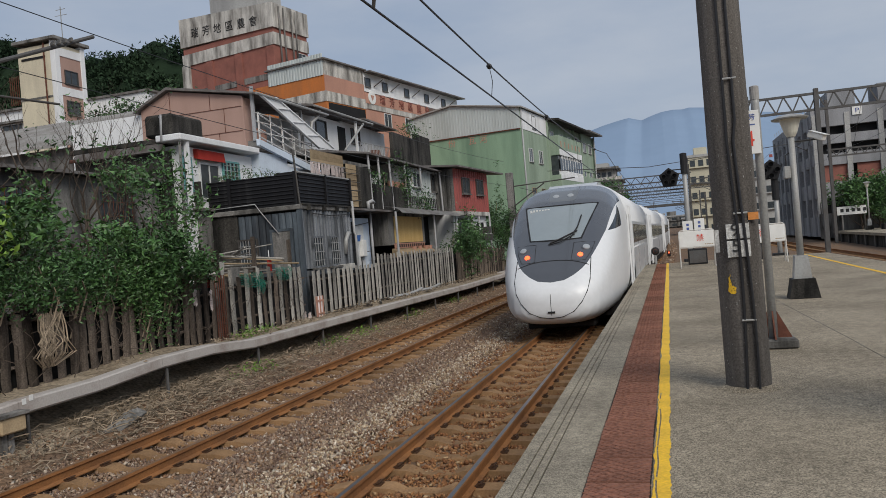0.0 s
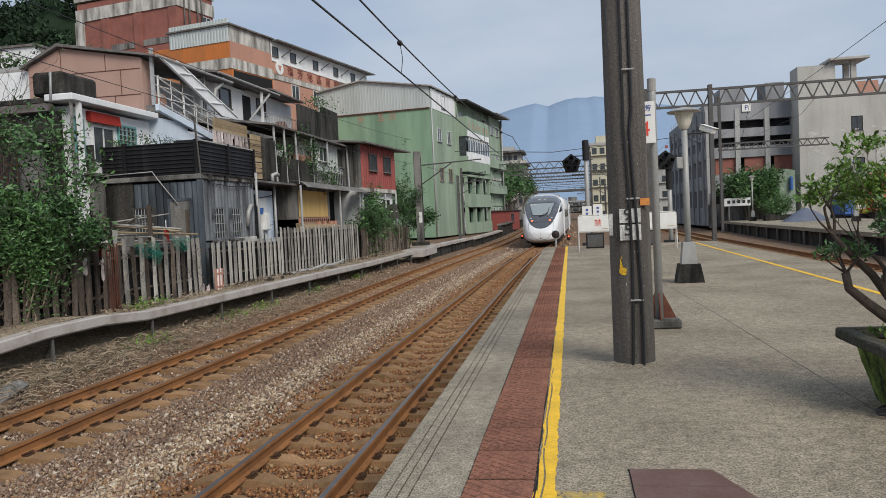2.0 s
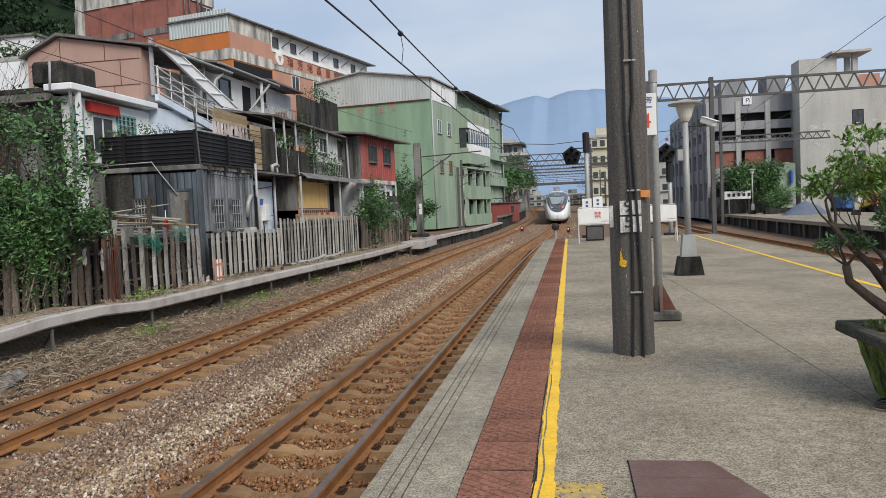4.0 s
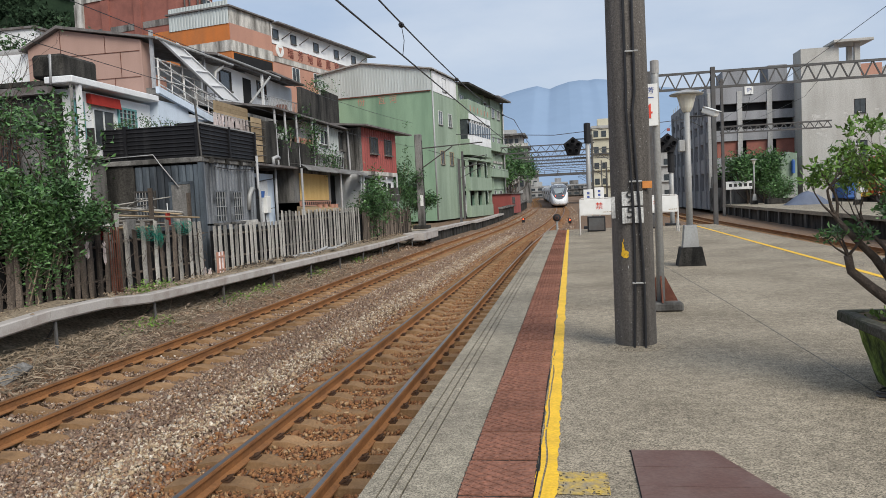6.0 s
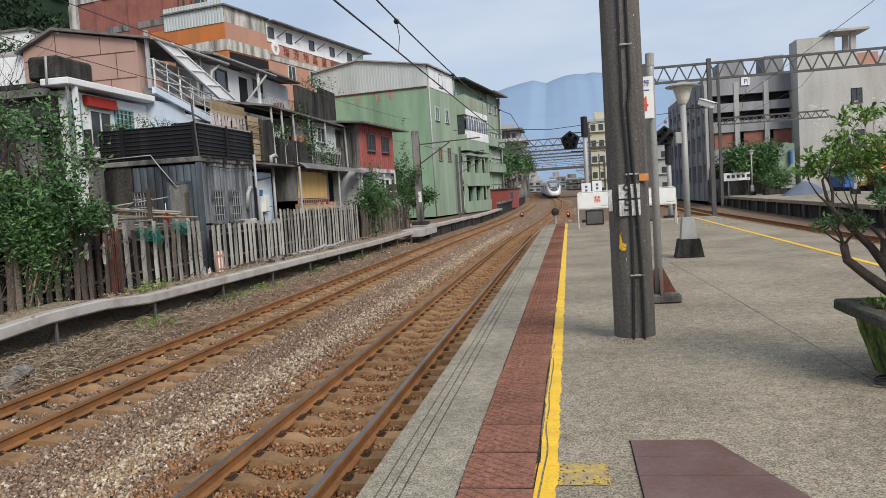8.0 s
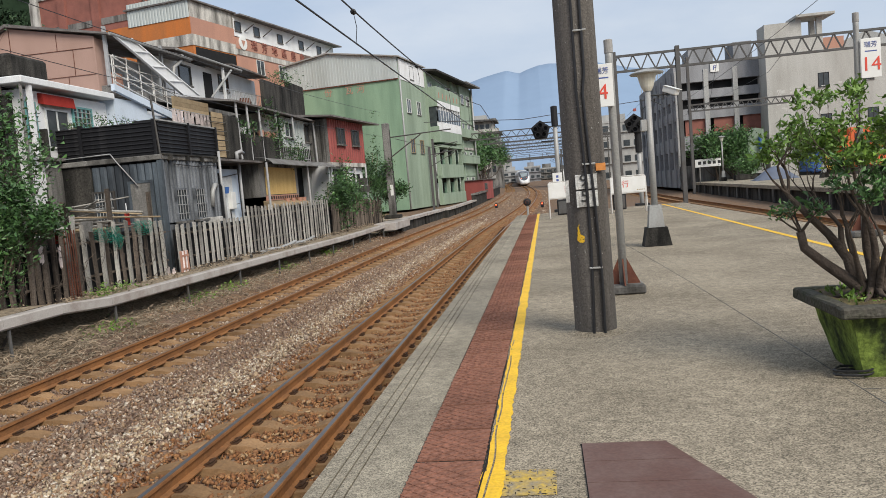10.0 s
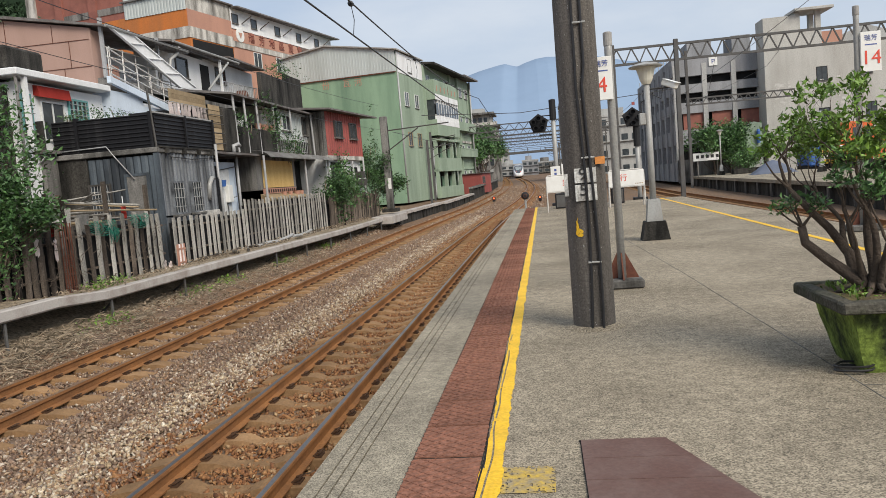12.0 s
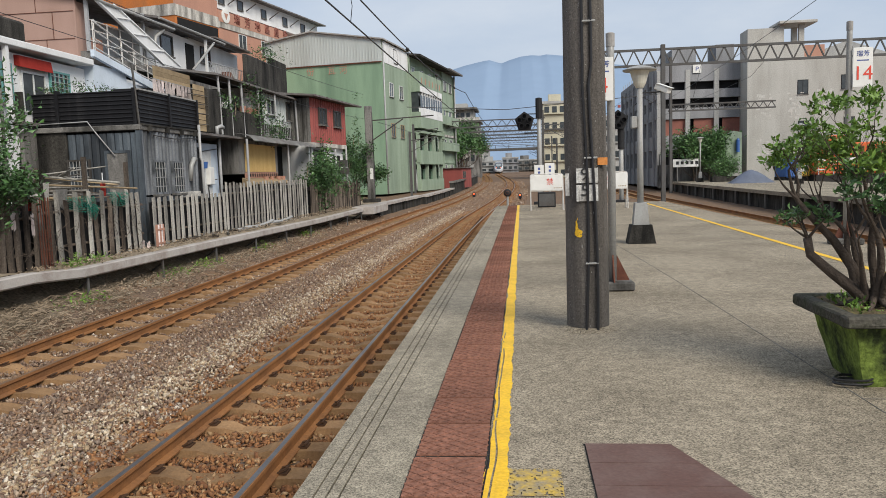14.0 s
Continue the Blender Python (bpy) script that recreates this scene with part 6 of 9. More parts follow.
def red_house():
    root = thing("red_upper_room", pose(-10.0, 34.3, 0, 0, 0, -6), "house with a red corrugated upper room over a white base", "house")
    # near-black core, shade put into its colour behind the sheets
    part("core", boxes((-3.5, -0.05, 0.05, 4.85, 3.1, 5.2)), M_shade_ink, root)
    part("front_sheet", ribbed(4.85, 2.1, 0.30, 0.085), M_red_sheet, root, "red corrugated sheet", at=pose(0, 0.03, 3.15))
    part("side_sheet", ribbed(3.4, 2.1, 0.2, 0.02), M_conc_dark, root, at=pose(-3.4, 0.0, 3.15, 0, 0, -90))
    part("roof", prism([(-4.0, 5.75), (0.55, 5.32), (0.55, 5.24), (-4.0, 5.62)], -0.7, 6.3, "y"), M_roof_tin, root)
    window_on(root, "f", 1.4, 4.45, 0.95, 0.72, M_frame_dark, 2, 0, 0.09)
    window_on(root, "f", 3.45, 4.45, 0.95, 0.72, M_frame_dark, 2, 0, 0.09)
    part("base_wall", boxes((-3.5, -0.15, 0.0, 4.8, -0.3, 3.15)), M_white, root)
    part("lintel", boxes((-0.2, 0.1, -0.1, 4.8, 2.95, 3.15)), M_band, root)
    window_on(root, "f", 1.2, 2.35, 1.1, 0.9, M_frame_dark, 2, 0, -0.15)
    part("dark_door", boxes((-0.16, -0.1, 3.3, 4.2, 0.1, 2.6)), M_shade_ink, root)
    pipe(root, [(0.12, 4.6, 3.1), (0.12, 4.6, 0.2)], 0.05)
    pipe(root, [(0.1, 3.0, 2.9), (0.12, 3.05, 0.4)], 0.05)
    part("crates", boxes((0.0, 0.35, 3.4, 4.3, 1.6, 1.95), (0.0, 0.3, 3.6, 4.2, 2.0, 2.35)), M_frame_dark, root)


red_house()


# ---- green apartment block ----
def green_block():
    root = thing("green_warehouse", pose(-13.0, 70.5, -0.3, 0, 0, -8.3), "green rendered building with a pale sheet gable above", "building")
    D, W = 13.2, 8.3
    part("wall", boxes((-D, 0, 0, W, 0, 12.55)), M_green, root)
    part("front_skin", boxes((0, 0.06, 0.12, W, 0, 14.5)), M_green_pale, root)
    part("gable_sheet", prism([(0, 12.55), (0, 14.65), (-7.0, 15.72), (-D, 14.85), (-D, 12.55)], -0.06, W, "y"), M_sheet_pale, root, "pale ribbed sheet gable")
    rib = bmesh.new()
    for k in range(44):
        x = -0.3 - k * 0.3
        top = 14.6 + 1.07 * min(1, -x / 7.0) - (0.87 * max(0, (-x - 7.0) / 6.2))
        box(rib, x - 0.035, x + 0.035, -0.09, -0.06, 12.6, top)
    part("sheet_ribs", rib, M_sheet_pale, root)
    part("rusty_flashing", boxes((-D, 0.02, -0.13, -0.06, 12.47, 12.56)), M_rust, root)
    part("roof", prism([(0.35, 14.62), (-7.0, 15.82), (-D - 0.5, 14.85), (-D - 0.5, 14.72), (-7.0, 15.70), (0.35, 14.5)], -0.35, W, "y"), M_roof_grey, root)
    for v, ch in ((7.3, "份"), (5.1, "瓦"), (3.9, "河")):
        words(ch, 0.85, M_salmon, root, pose(-v, -0.02, 11.95) @ FACE_Y, "faded_character", "faded red painted character")
    for u, z in ((4.0, 13.5), (2.4, 10.1), (5.6, 10.1), (5.6, 6.2), (2.6, 6.2)):
        window_on(root, "f", u, z, 1.15, 1.25, M_frame_dark if z > 12 else M_plank if z < 8 else M_frame_white, 2, 0, 0.06)
    part("top_panel", boxes((0.06, 0.1, 0.15, W - 0.1, 12.5, 14.45)), M_white, root, "white panelled top storey")
    pipe(root, [(0.12, 0.15, 14.4), (0.12, 0.15, 0)], 0.08, M_pvc)
    root = thing("green_flats", pose(-11.79, 78.75, -0.3, 0, 0, -8.3), "pale green block of flats with balconies and rooftop sheds", "building")
    W2 = 20.4
    part("wall", boxes((-12, 0, 0.02, W2, 0, 14.4)), M_green_pale, root)
    part("roof", prism([(1.5, 14.1), (1.5, 14.3), (-6, 15.2), (-6, 15.05)], -0.2, 14.0, "y"), M_conc_black, root)
    part("roof", prism([(1.3, 14.4), (1.3, 14.6), (-6, 15.4), (-6, 15.2)], 14.0, W2 + 0.6, "y"), M_roof_tin, root)
    for fl, z in enumerate((3.3, 6.6, 9.9)):
        part("floor_band", boxes((0, 0.10, 0.05, W2, z - 0.22, z + 0.06)), M_band if fl == 1 else M_green_pale, root)
    bal = part("glazed_balcony", boxes((0, 1.2, 0.3, 9.7, 6.7, 8.4), (0, 1.2, 0.3, 9.7, 10.5, 12.6), bevel=0.02), M_green_pale, root)
    part("balcony_body", boxes((0.02, 1.0, 0.4, 9.6, 8.4, 10.5)), M_glass, bal)
    part("tile_band", boxes((1.2, 1.22, 0.35, 9.65, 10.5, 11.1)), M_white, bal, "white tiled band")
    part("tile_band", boxes((1.2, 1.22, 0.35, 9.65, 7.9, 8.42)), M_white, bal, "white tiled band")
    for k in range(9):
        u = 0.4 + k * 1.03
        part("pane", boxes((1.17, 1.19, u + 0.02, u + 0.92, 8.9, 10.15)), M_glass, bal)
        part("mullion", boxes((1.0, 1.205, u + 0.92, u + 1.05, 8.4, 10.5)), M_white, bal)
    part("sill_band", boxes((1.0, 1.17, 0.4, 9.6, 8.4, 8.9)), M_white, bal)
    for k in range(6):
        part("tile_stroke", boxes((1.2, 1.225, 1.0 + 1.5 * k, 1.25 + 1.5 * k, 11.4, 12.0)), M_salmon, bal, "faded orange tile stroke")
    # thin dark sheet on the wall paints the shade behind the balconies
    part("recess_shade", boxes((0.0, 0.03, 0.5, 9.6, 0.2, 6.5)), M_conc_black, root)
    for z in (3.0, 6.3):
        part("slab", boxes((0, 1.15, 0.2, 10.4, z - 0.12, z + 0.12)), M_green_pale, root)
    for z in (0.0, 3.1):
        part("parapet", boxes((0.95, 1.1, 0.3, 9.9, z + 0.02, z + 1.25)), M_green_pale, root)
        for u in (0.4, 3.6, 6.8, 9.9):
            part("column", boxes((0.6, 0.95, u - 0.2, u + 0.2, z + 0.02, z + 3.1)), M_green_pale, root)
        for u in (2.0, 5.2, 8.4):
            part("shutter", boxes((0.03, 0.1, u - 0.9, u + 0.5, z + 0.1, z + 2.4)), M_green if u > 3 else M_frame_white, root)
    for z in (4.7, 7.9):
        part("slab", boxes((0, 0.7, 11.6, W2, z - 0.1, z + 0.1)), M_green_pale, root)
        part("parapet", boxes((0.55, 0.7, 11.6, W2, z + 0.1, z + 0.95)), M_green_pale, root)
    for u in (2.0, 5.5, 9.0, 13.0, 16.0, 18.8):
        window_on(root, "f", u, 12.7, 1.3, 1.1, M_frame_white, 2, 0, 0.0)
    for u in (12.6, 15.2, 18.4):
        for z in (9.0, 5.4, 2.2):
            window_on(root, "f", u, z, 1.4, 1.3, M_frame_white, 2, 0, 0.0)
    for u in (0.1, 10.6, 14.0, W2):
        part("pilaster", boxes((0, 0.25, u - 0.18, u + 0.18, 0, 14.3)), M_green_pale, root)
    part("red_hut", boxes((0.2, 2.6, 13.0, 18.4, 0, 2.4)), M_red_sheet, root, "low red sheet hut")
    part("hut_roof", boxes((0.1, 2.8, 12.8, 18.6, 2.4, 2.5)), M_roof_tin, root)
    part("hut_window", boxes((2.6, 2.64, 13.6, 15.0, 1.2, 2.0)), M_glass, root)
    pipe(root, [(0.3, W2 - 0.3, 14.4), (0.3, W2 - 0.3, 0)], 0.1, M_pvc)


green_block()


# ---- association building and its tower ----
def association():
    root = thing("association_building", pose(-27.6, 58.6, -0.5, 0, 0, -11.8), "long salmon and orange office building with a white top storey", "building")
    o = 0.5
    part("wall", boxes((-13, 0, 0.05, 25, 0, 15.4 + o)), M_salmon, root)
    part("side_wall", boxes((-13, 0.04, 0, 6.0, 0, 14.9 + o)), M_orange, root, "orange painted side wall")
    part("stained_band", boxes((-13, 0.10, -0.06, 6.05, 14.9 + o, 15.8 + o)), M_band, root)
    part("orange_upper", boxes((-13, 0.05, -0.02, 6.0, 15.8 + o, 17.2 + o)), M_salmon, root)
    part("orange_side", boxes((-13, 0, -0.06, -0.02, 15.8 + o, 17.3 + o)), M_orange, root)
    part("grey_penthouse", boxes((-6.2, 0.02, -0.03, 6.0, 17.2 + o, 18.5 + o)), M_band, root)
    part("penthouse_side", ribbed(6.2, 1.9, 0.3, 0.05), M_sheet_pale, root, at=pose(-6.2, -0.08, 17.15 + o, 0, 0, -90))
    # near-black band paints the shade in the gap below the upper storey
    part("gap_shade_band", boxes((-0.3, 0.06, 0.3, 5.9, 13.4 + o, 14.8 + o)), M_shade_ink, root)
    part("penthouse_roof", boxes((-6.4, 0.3, -0.3, 6.2, 18.5 + o, 18.62 + o)), M_roof_tin, root)
    part("white_storey", boxes((-8, 0.05, 6.0, 25, 16.6 + o, 18.45 + o)), M_white, root)
    part("name_band", boxes((0, 0.10, 6.0, 17.3, 15.5 + o, 16.5 + o)), M_salmon, root)
    part("lower_band", boxes((0, 0.08, 6.0, 25, 15.0 + o, 15.5 + o)), M_band, root)
    part("eave", prism([(0.9, 18.3 + o), (0.9, 18.42 + o), (-8, 19.2 + o), (-8, 19.0 + o)], 6.0, 25.6, "y"), M_roof_tin, root)
    for k, ch in enumerate("瑞芳地區農會"):
        words(ch, 1.0, M_brick, root, pose(0.12, 8.9 + 1.75 * k, 16.05 + o) @ FACE_X, "wall_character", "dark red wall character", 0.05)
    part("emblem", lathe([(0.62, 0), (0.62, 0.06), (0.5, 0.07)], 24), M_white_sign, root, "round white emblem", at=pose(0.1, 7.1, 16.1 + o, 0, 90, 0))
    part("emblem_mark", prism([(-0.3, 0.22), (0.3, 0.22), (0, -0.35)], 0, 0.01, "z"), M_salmon, root, at=pose(0.18, 7.1, 16.1 + o) @ FACE_X)
    for u in (6.6, 9.6, 13.7, 17.8, 21.6):
        window_on(root, "f", u, 17.5 + o, 0.85, 0.75, M_frame_dark, 1, 0, 0.06)
        part("awning_arm", tubes(([(0.1, u + 1.0, 17.2 + o), (0.8, u + 1.6, 17.9 + o)], 0.05), seg=5), M_frame_dark, root)
    for u in (9.8, 13.7, 17.6, 21.5):
        window_on(root, "f", u, 14.2 + o, 1.2, 1.3, M_frame_white, 2, 0, 0.0)
    tow = thing("association_tower", pose(-35.6, 65.0, -0.5, 0, 0, -11.8), "tall brick stair tower with streaked white parapets", "building")
    part("shaft", boxes((-12.3, 0, 0, 5.2, 0, 23.0 + o)), M_brick, tow, "dull red brick tower wall")
    part("parapet", prism([(0.15, 24.3 + o), (0.15, 26.7 + o), (-12.5, 27.6 + o), (-12.5, 24.6 + o)], -0.15, 5.4, "y"), M_band, tow, "black-streaked white parapet")
    part("recess_band", boxes((-12.3, 0.0, 0, 5.2, 23.8 + o, 24.4 + o)), M_brick, tow)
    part("white_band", boxes((-12.4, 0.12, -0.12, 5.3, 22.6 + o, 23.8 + o)), M_band, tow)
    part("low_band", boxes((-12.35, 0.06, -0.06, 5.2, 19.3 + o, 19.9 + o)), M_conc_dark, tow)
    part("corner_pier", boxes((-12.5, -11.4, -0.2, 1, 0, 22.6 + o)), M_band, tow)
    for x in (-8.6, -4.6, -0.4):
        part("brick_pier", boxes((x - 0.45, x + 0.45, -0.2, 0.1, 0, 22.5 + o)), M_brick, tow)
    part("top_box", boxes((-9, -2.5, 1, 4.6, 26.5 + o, 29.6 + o)), M_far_wall, tow)
    for k, ch in enumerate("瑞芳地區農會"):
        words(ch, 1.1, M_shade_ink, tow, pose(-10.3 + 1.6 * k, -0.16, 25.75 + o - 0.10 * k) @ FACE_Y, "tower_character", "weathered black character", 0.02)
    for u in (0.7, 1.4, 2.6, 3.2):
        pipe(tow, [(0.3, u, 26.4 + o), (0.3, u, 20.0 + o)], 0.08, M_conc_dark)
    window_on(tow, "f", 4.2, 21.7 + o, 1.2, 1.3, M_frame_white, 2, 0, 0.0)


association()


# ---- cream building, roofs and outbuildings on the slope ----
def slope_houses():
    root = thing("cream_stair_tower", pose(-36.7, 40.0, -0.5), "cream rendered building with a slim stair tower", "building")
    o = 0.5
    part("tower", boxes((-5.0, -1.95, 0.06, 2.7, 0, 17.3 + o)), M_cream, root, "cream rendered stair tower")
    part("pilaster", boxes((-2.25, -1.85, 0, 0.45, 0, 17.5 + o), bevel=0.02), M_white, root)
    part("pilaster", boxes((-2.25, -1.85, 2.35, 2.75, 0, 17.5 + o), bevel=0.02), M_white, root)
    for z in (16.75, 14.1, 11.8):
        part("spandrel", boxes((-2.2, -1.87, 0.45, 2.35, z - 0.25 + o, z + 0.3 + o)), M_white, root)
    part("pink_strip", boxes((-1.96, -1.92, 0.45, 2.35, 8, 16.6 + o)), M_pink, root)
    for z in (15.25, 13.15, 10.9):
        window_on(root, "f", 1.4, z + o - 0.1, 1.1, 0.85, M_frame_dark, 2, 0, -1.92)
    part("tower_roof", boxes((-5.2, -1.6, -0.25, 3.0, 17.5 + o, 17.72 + o), bevel=0.02), M_conc_dark, root)
    part("slit", boxes((-4.7, -2.7, 0.02, 0.07, 16.4 + o, 16.55 + o)), M_shade_ink, root)
    part("floor_line", boxes((-5.0, -2.3, 0.02, 0.07, 13.7 + o, 13.82 + o)), M_conc_dark, root)
    part("drain", tubes(([(-2.75, 0.0, 17.4 + o), (-2.75, 0.0, 8)], 0.05), seg=6), M_rust, root)
    for k in range(7):
        part("side_rail", tubes(([(-6.2 + 0.18 * k, 0.4, 13.6 + o), (-6.2 + 0.18 * k, 0.4, 15.6 + o)], 0.03), seg=4), M_rust, root)
    part("long_wall", boxes((-13.5, -5.0, 0.5, 6, 0, 13.3 + o)), M_white, root)
    part("long_roof", boxes((-13.5, -4.9, 0.3, 6, 13.3 + o, 13.45 + o)), M_conc_dark, root)
    part("wing", boxes((-1.95, 3.1, 2.75, 8, 0, 13.8 + o)), M_white, root)
    part("wing_roof", boxes((-1.9, 3.3, 2.6, 8, 13.8 + o, 13.95 + o)), M_roof_tin, root)
    window_on(root, "s", -1.5, 11.7 + o, 2.6, 1.0, M_frame_teal, 4, 6, -2.75)
    for u, w in ((6.4, 1.6), (8.6, 1.6), (10.8, 1.2)):
        window_on(root, "s", u, 11.9 + o, w, 0.8, M_frame_dark, 3, 0, -0.5)
    part("eave_band", boxes((-13.5, -5.0, 0.2, 0.5, 12.45 + o, 12.6 + o)), M_conc_dark, root)
    part("aerial", tubes(([(-2.0, 1, 17.8 + o), (-2.0, 1, 20.0 + o)], 0.03), ([(-2.5, 1, 19.4 + o), (-1.5, 1, 19.4 + o)], 0.02), ([(-2.4, 1, 19.8 + o), (-1.6, 1, 19.8 + o)], 0.02), seg=4), M_galv, root)
    roofs = thing("low_grey_houses", pose(-26.0, 30.0, 0.3), "low houses under grey sheet roofs behind the trees", "house")
    part("wall", boxes((-12, 7.4, -5.8, 3, -1, 6.5)), M_conc_dark, roofs)
    part("roof", prism([(-6.2, 6.6), (-0.4, 8.9), (-0.4, 8.8), (-6.2, 6.5)], -12, 7.6, "x"), M_roof_grey, roofs)
    rib = bmesh.new()
    for k in range(76):
        x = 7.5 - k * 0.255
        tube(rib, [(x, -6.2, 6.62), (x, -0.4, 8.92)], 0.035, 4)
    part("roof_ribs", rib, M_roof_grey, roofs)
    window_on(roofs, "s", 3.0, 4.6, 1.6, 1.1, M_frame_dark, 3, 6, 5.8)
    grey = thing("grey_block_house", pose(-13.4, 9.5, -0.3), "windowless grey concrete house hidden behind trees", "house")
    part("wall", boxes((-6, 0, 0, 7.0, 0, 4.15)), M_conc_dark, grey)
    part("roof", prism([(0.3, 4.15), (0.3, 4.22), (-6.5, 4.9), (-6.5, 4.8)], -0.3, 7.2, "y"), M_roof_tin, grey)
    window_on(grey, "f", 2.4, 3.2, 1.4, 1.2, M_frame_dark, 3, 9, 0.0)
    window_on(grey, "f", 5.3, 3.2, 1.2, 1.2, M_frame_dark, 3, 7, 0.0)
    vert = thing("roof_garden", pose(-31.5, 38.0, 10.2), "creeper growing over a grey roof edge", "plants")
    rng = random.Random(5)
    pts = [(rng.gauss(0, 2.0), rng.gauss(0, 0.5), rng.gauss(1.0, 0.45)) for _ in range(120)]
    v, f = leaf_cloud(pts, 14, 0.18, 0.26, 31)
    part("leaves", raw("leaves", v, f, M_leaf), M_leaf, vert)
    for p in pts[:12]:
        part("twig", tubes(([(p[0], p[1], -0.6), (p[0] * 0.8, p[1], p[2])], 0.03), seg=4), M_bark, vert)


slope_houses()


# ---- right-hand buildings ----
def car_park():
    root = thing("car_park", pose(12.95, 74.2, -0.45) @ Matrix.Diagonal((0.97, 0.855, 0.855, 1)), "grey concrete multi-storey car park with open decks", "building")
    o, H = 0.5, 12.9
    W = 8.9
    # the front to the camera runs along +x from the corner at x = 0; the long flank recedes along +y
    # near-black core paints the shade within the open decks
    part("core", boxes((0.6, W, 0.8, 30, 0, H - 0.3)), M_shade_ink, root)
    levels = ((-0.5, 1.6), (3.6, 5.2), (7.0, 8.2), (9.25, 10.2), (11.1, 13.1))
    for k, (z0, z1) in enumerate(levels):
        part("deck_band", boxes((0, W, 0, 0.8, z0 + o, z1 + o), (0, 0.6, 0.8, 30, z0 + o, z1 + o)), M_grey_wall, root)
    for k in range(3):
        x0 = 0.9 + k * 2.75
        part("brick_infill", boxes((x0, x0 + 2.1, 0.25, 0.4, 5.2 + o, 7.0 + o)), M_brick, root, "red brick infill panel")
    for k in range(4):
        x = 0.25 + k * 2.75
        part("pier", boxes((x - 0.2, x + 0.25, -0.08, 0.5, 0, H)), M_far_wall, root)
    for k in range(8):
        y = 1.6 + 3.8 * k
        part("flank_pier", boxes((-0.15, 0.5, y - 0.5, y + 0.5, 0, H)), M_grey_wall, root)
    part("stair_head", boxes((2.2, 4.6, 4, 8, H + o - 0.4, H + o + 2.4)), M_grey_wall, root)
    part("stair_head", boxes((6.6, 8.4, 4, 8, H + o - 0.4, H + o + 2.7)), M_grey_wall, root)
    part("parking_sign", boxes((3.5, 4.3, -0.12, -0.05, 12.0 + o, 12.9 + o)), M_white_sign, root)
    words("P", 0.7, M_blue_ink, root, pose(3.9, -0.13, 12.42 + o) @ FACE_Y, "sign_letter")
    for k in range(14):
        part("rail_post", tubes(([(0.1, 2 + 2 * k, H + o), (0.1, 2 + 2 * k, H + o + 0.9)], 0.04), seg=4), M_galv, root)
    wb = thing("pale_building", pose(20.75, 72.0, -0.5), "plain pale concrete building with small windows and a roof pavilion", "building")
    part("wall", boxes((0, 26, 0, 6, 0, 11.0 + o)), M_pale_wall, wb)
    part("high_wall", boxes((0, 3.2, 0.02, 2.4, 11.0 + o, 13.7 + o), (3.2, 5.0, 0.02, 2.4, 11.0 + o, 12.3 + o)), M_pale_wall, wb)
    for row in ((2.8, 3.2, 0.1, 2.2, 13.6 + o, 14.0 + o), (4.55, 5.0, 0.1, 0.5, 12.3 + o, 14.0 + o), (4.55, 5.0, 1.9, 2.3, 12.3 + o, 14.0 + o)):
        part("pavilion_post", boxes(row), M_pale_wall, wb)
    part("pavilion_roof", boxes((2.6, 5.9, -0.6, 2.4, 13.95 + o, 14.2 + o), bevel=0.03), M_pale_wall, wb)
    part("roof_shed", prism([(5.0, 11.0 + o), (9.5, 12.6 + o), (14, 11.0 + o)], 2, 10, "y"), M_far_wall, wb)
    part("brick_patch", boxes((5.0, 7.2, 1.2, 1.6, 11.0 + o, 12.2 + o)), M_salmon, wb)
    for u, z in ((4.9, 8.3), (8.7, 8.6), (5.0, 4.6), (9.0, 4.8), (13.0, 8.8), (13.2, 4.8), (17.5, 8.8)):
        window_on(wb, "s", -u, z + o, 0.85, 1.2, M_shade_ink, 2, 0, 0.0, deep=0.03)
    patch = bmesh.new()
    rng = random.Random(17)
    for _ in range(330):
        u, z = rng.choice((1.4, 4.2, 6.8, 11.0, 14.0)) + rng.uniform(-0.7, 0.7), rng.choice((3.3, 6.6, 7.6)) + rng.uniform(-0.8, 0.8)
        box(patch, u, u + rng.uniform(0.05, 0.35), -0.004 - 0.012 * rng.random(), 0.03, z, z + rng.uniform(0.03, 0.3))
    tagged(part("peeled_plaster", patch, M_plaster, wb), kind="stuff")
    hut = thing("green_hut", pose(18.5, 70.6, -0.6) @ Matrix.Diagonal((0.28, 0.3, 0.88, 1)), "pale green shed with a blue tank beside the car park", "shed")
    part("wall", prism([(0, 0), (0, 5.2), (2.5, 5.8), (5, 5.6), (5, 0)], 0, 4, "y"), M_green_pale, hut)
    part("tank", lathe([(0.55, 4.2), (0.55, 5.4), (0.3, 5.6)], 14), M_blue_tarp, hut, at=pose(3.6, -0.7, -0.6))
    part("shutter", ribbed(2.2, 2.6, 0.15, 0.03), M_far_wall, hut, at=pose(2.4, -0.05, 0, 0, 0, -90))


car_park()


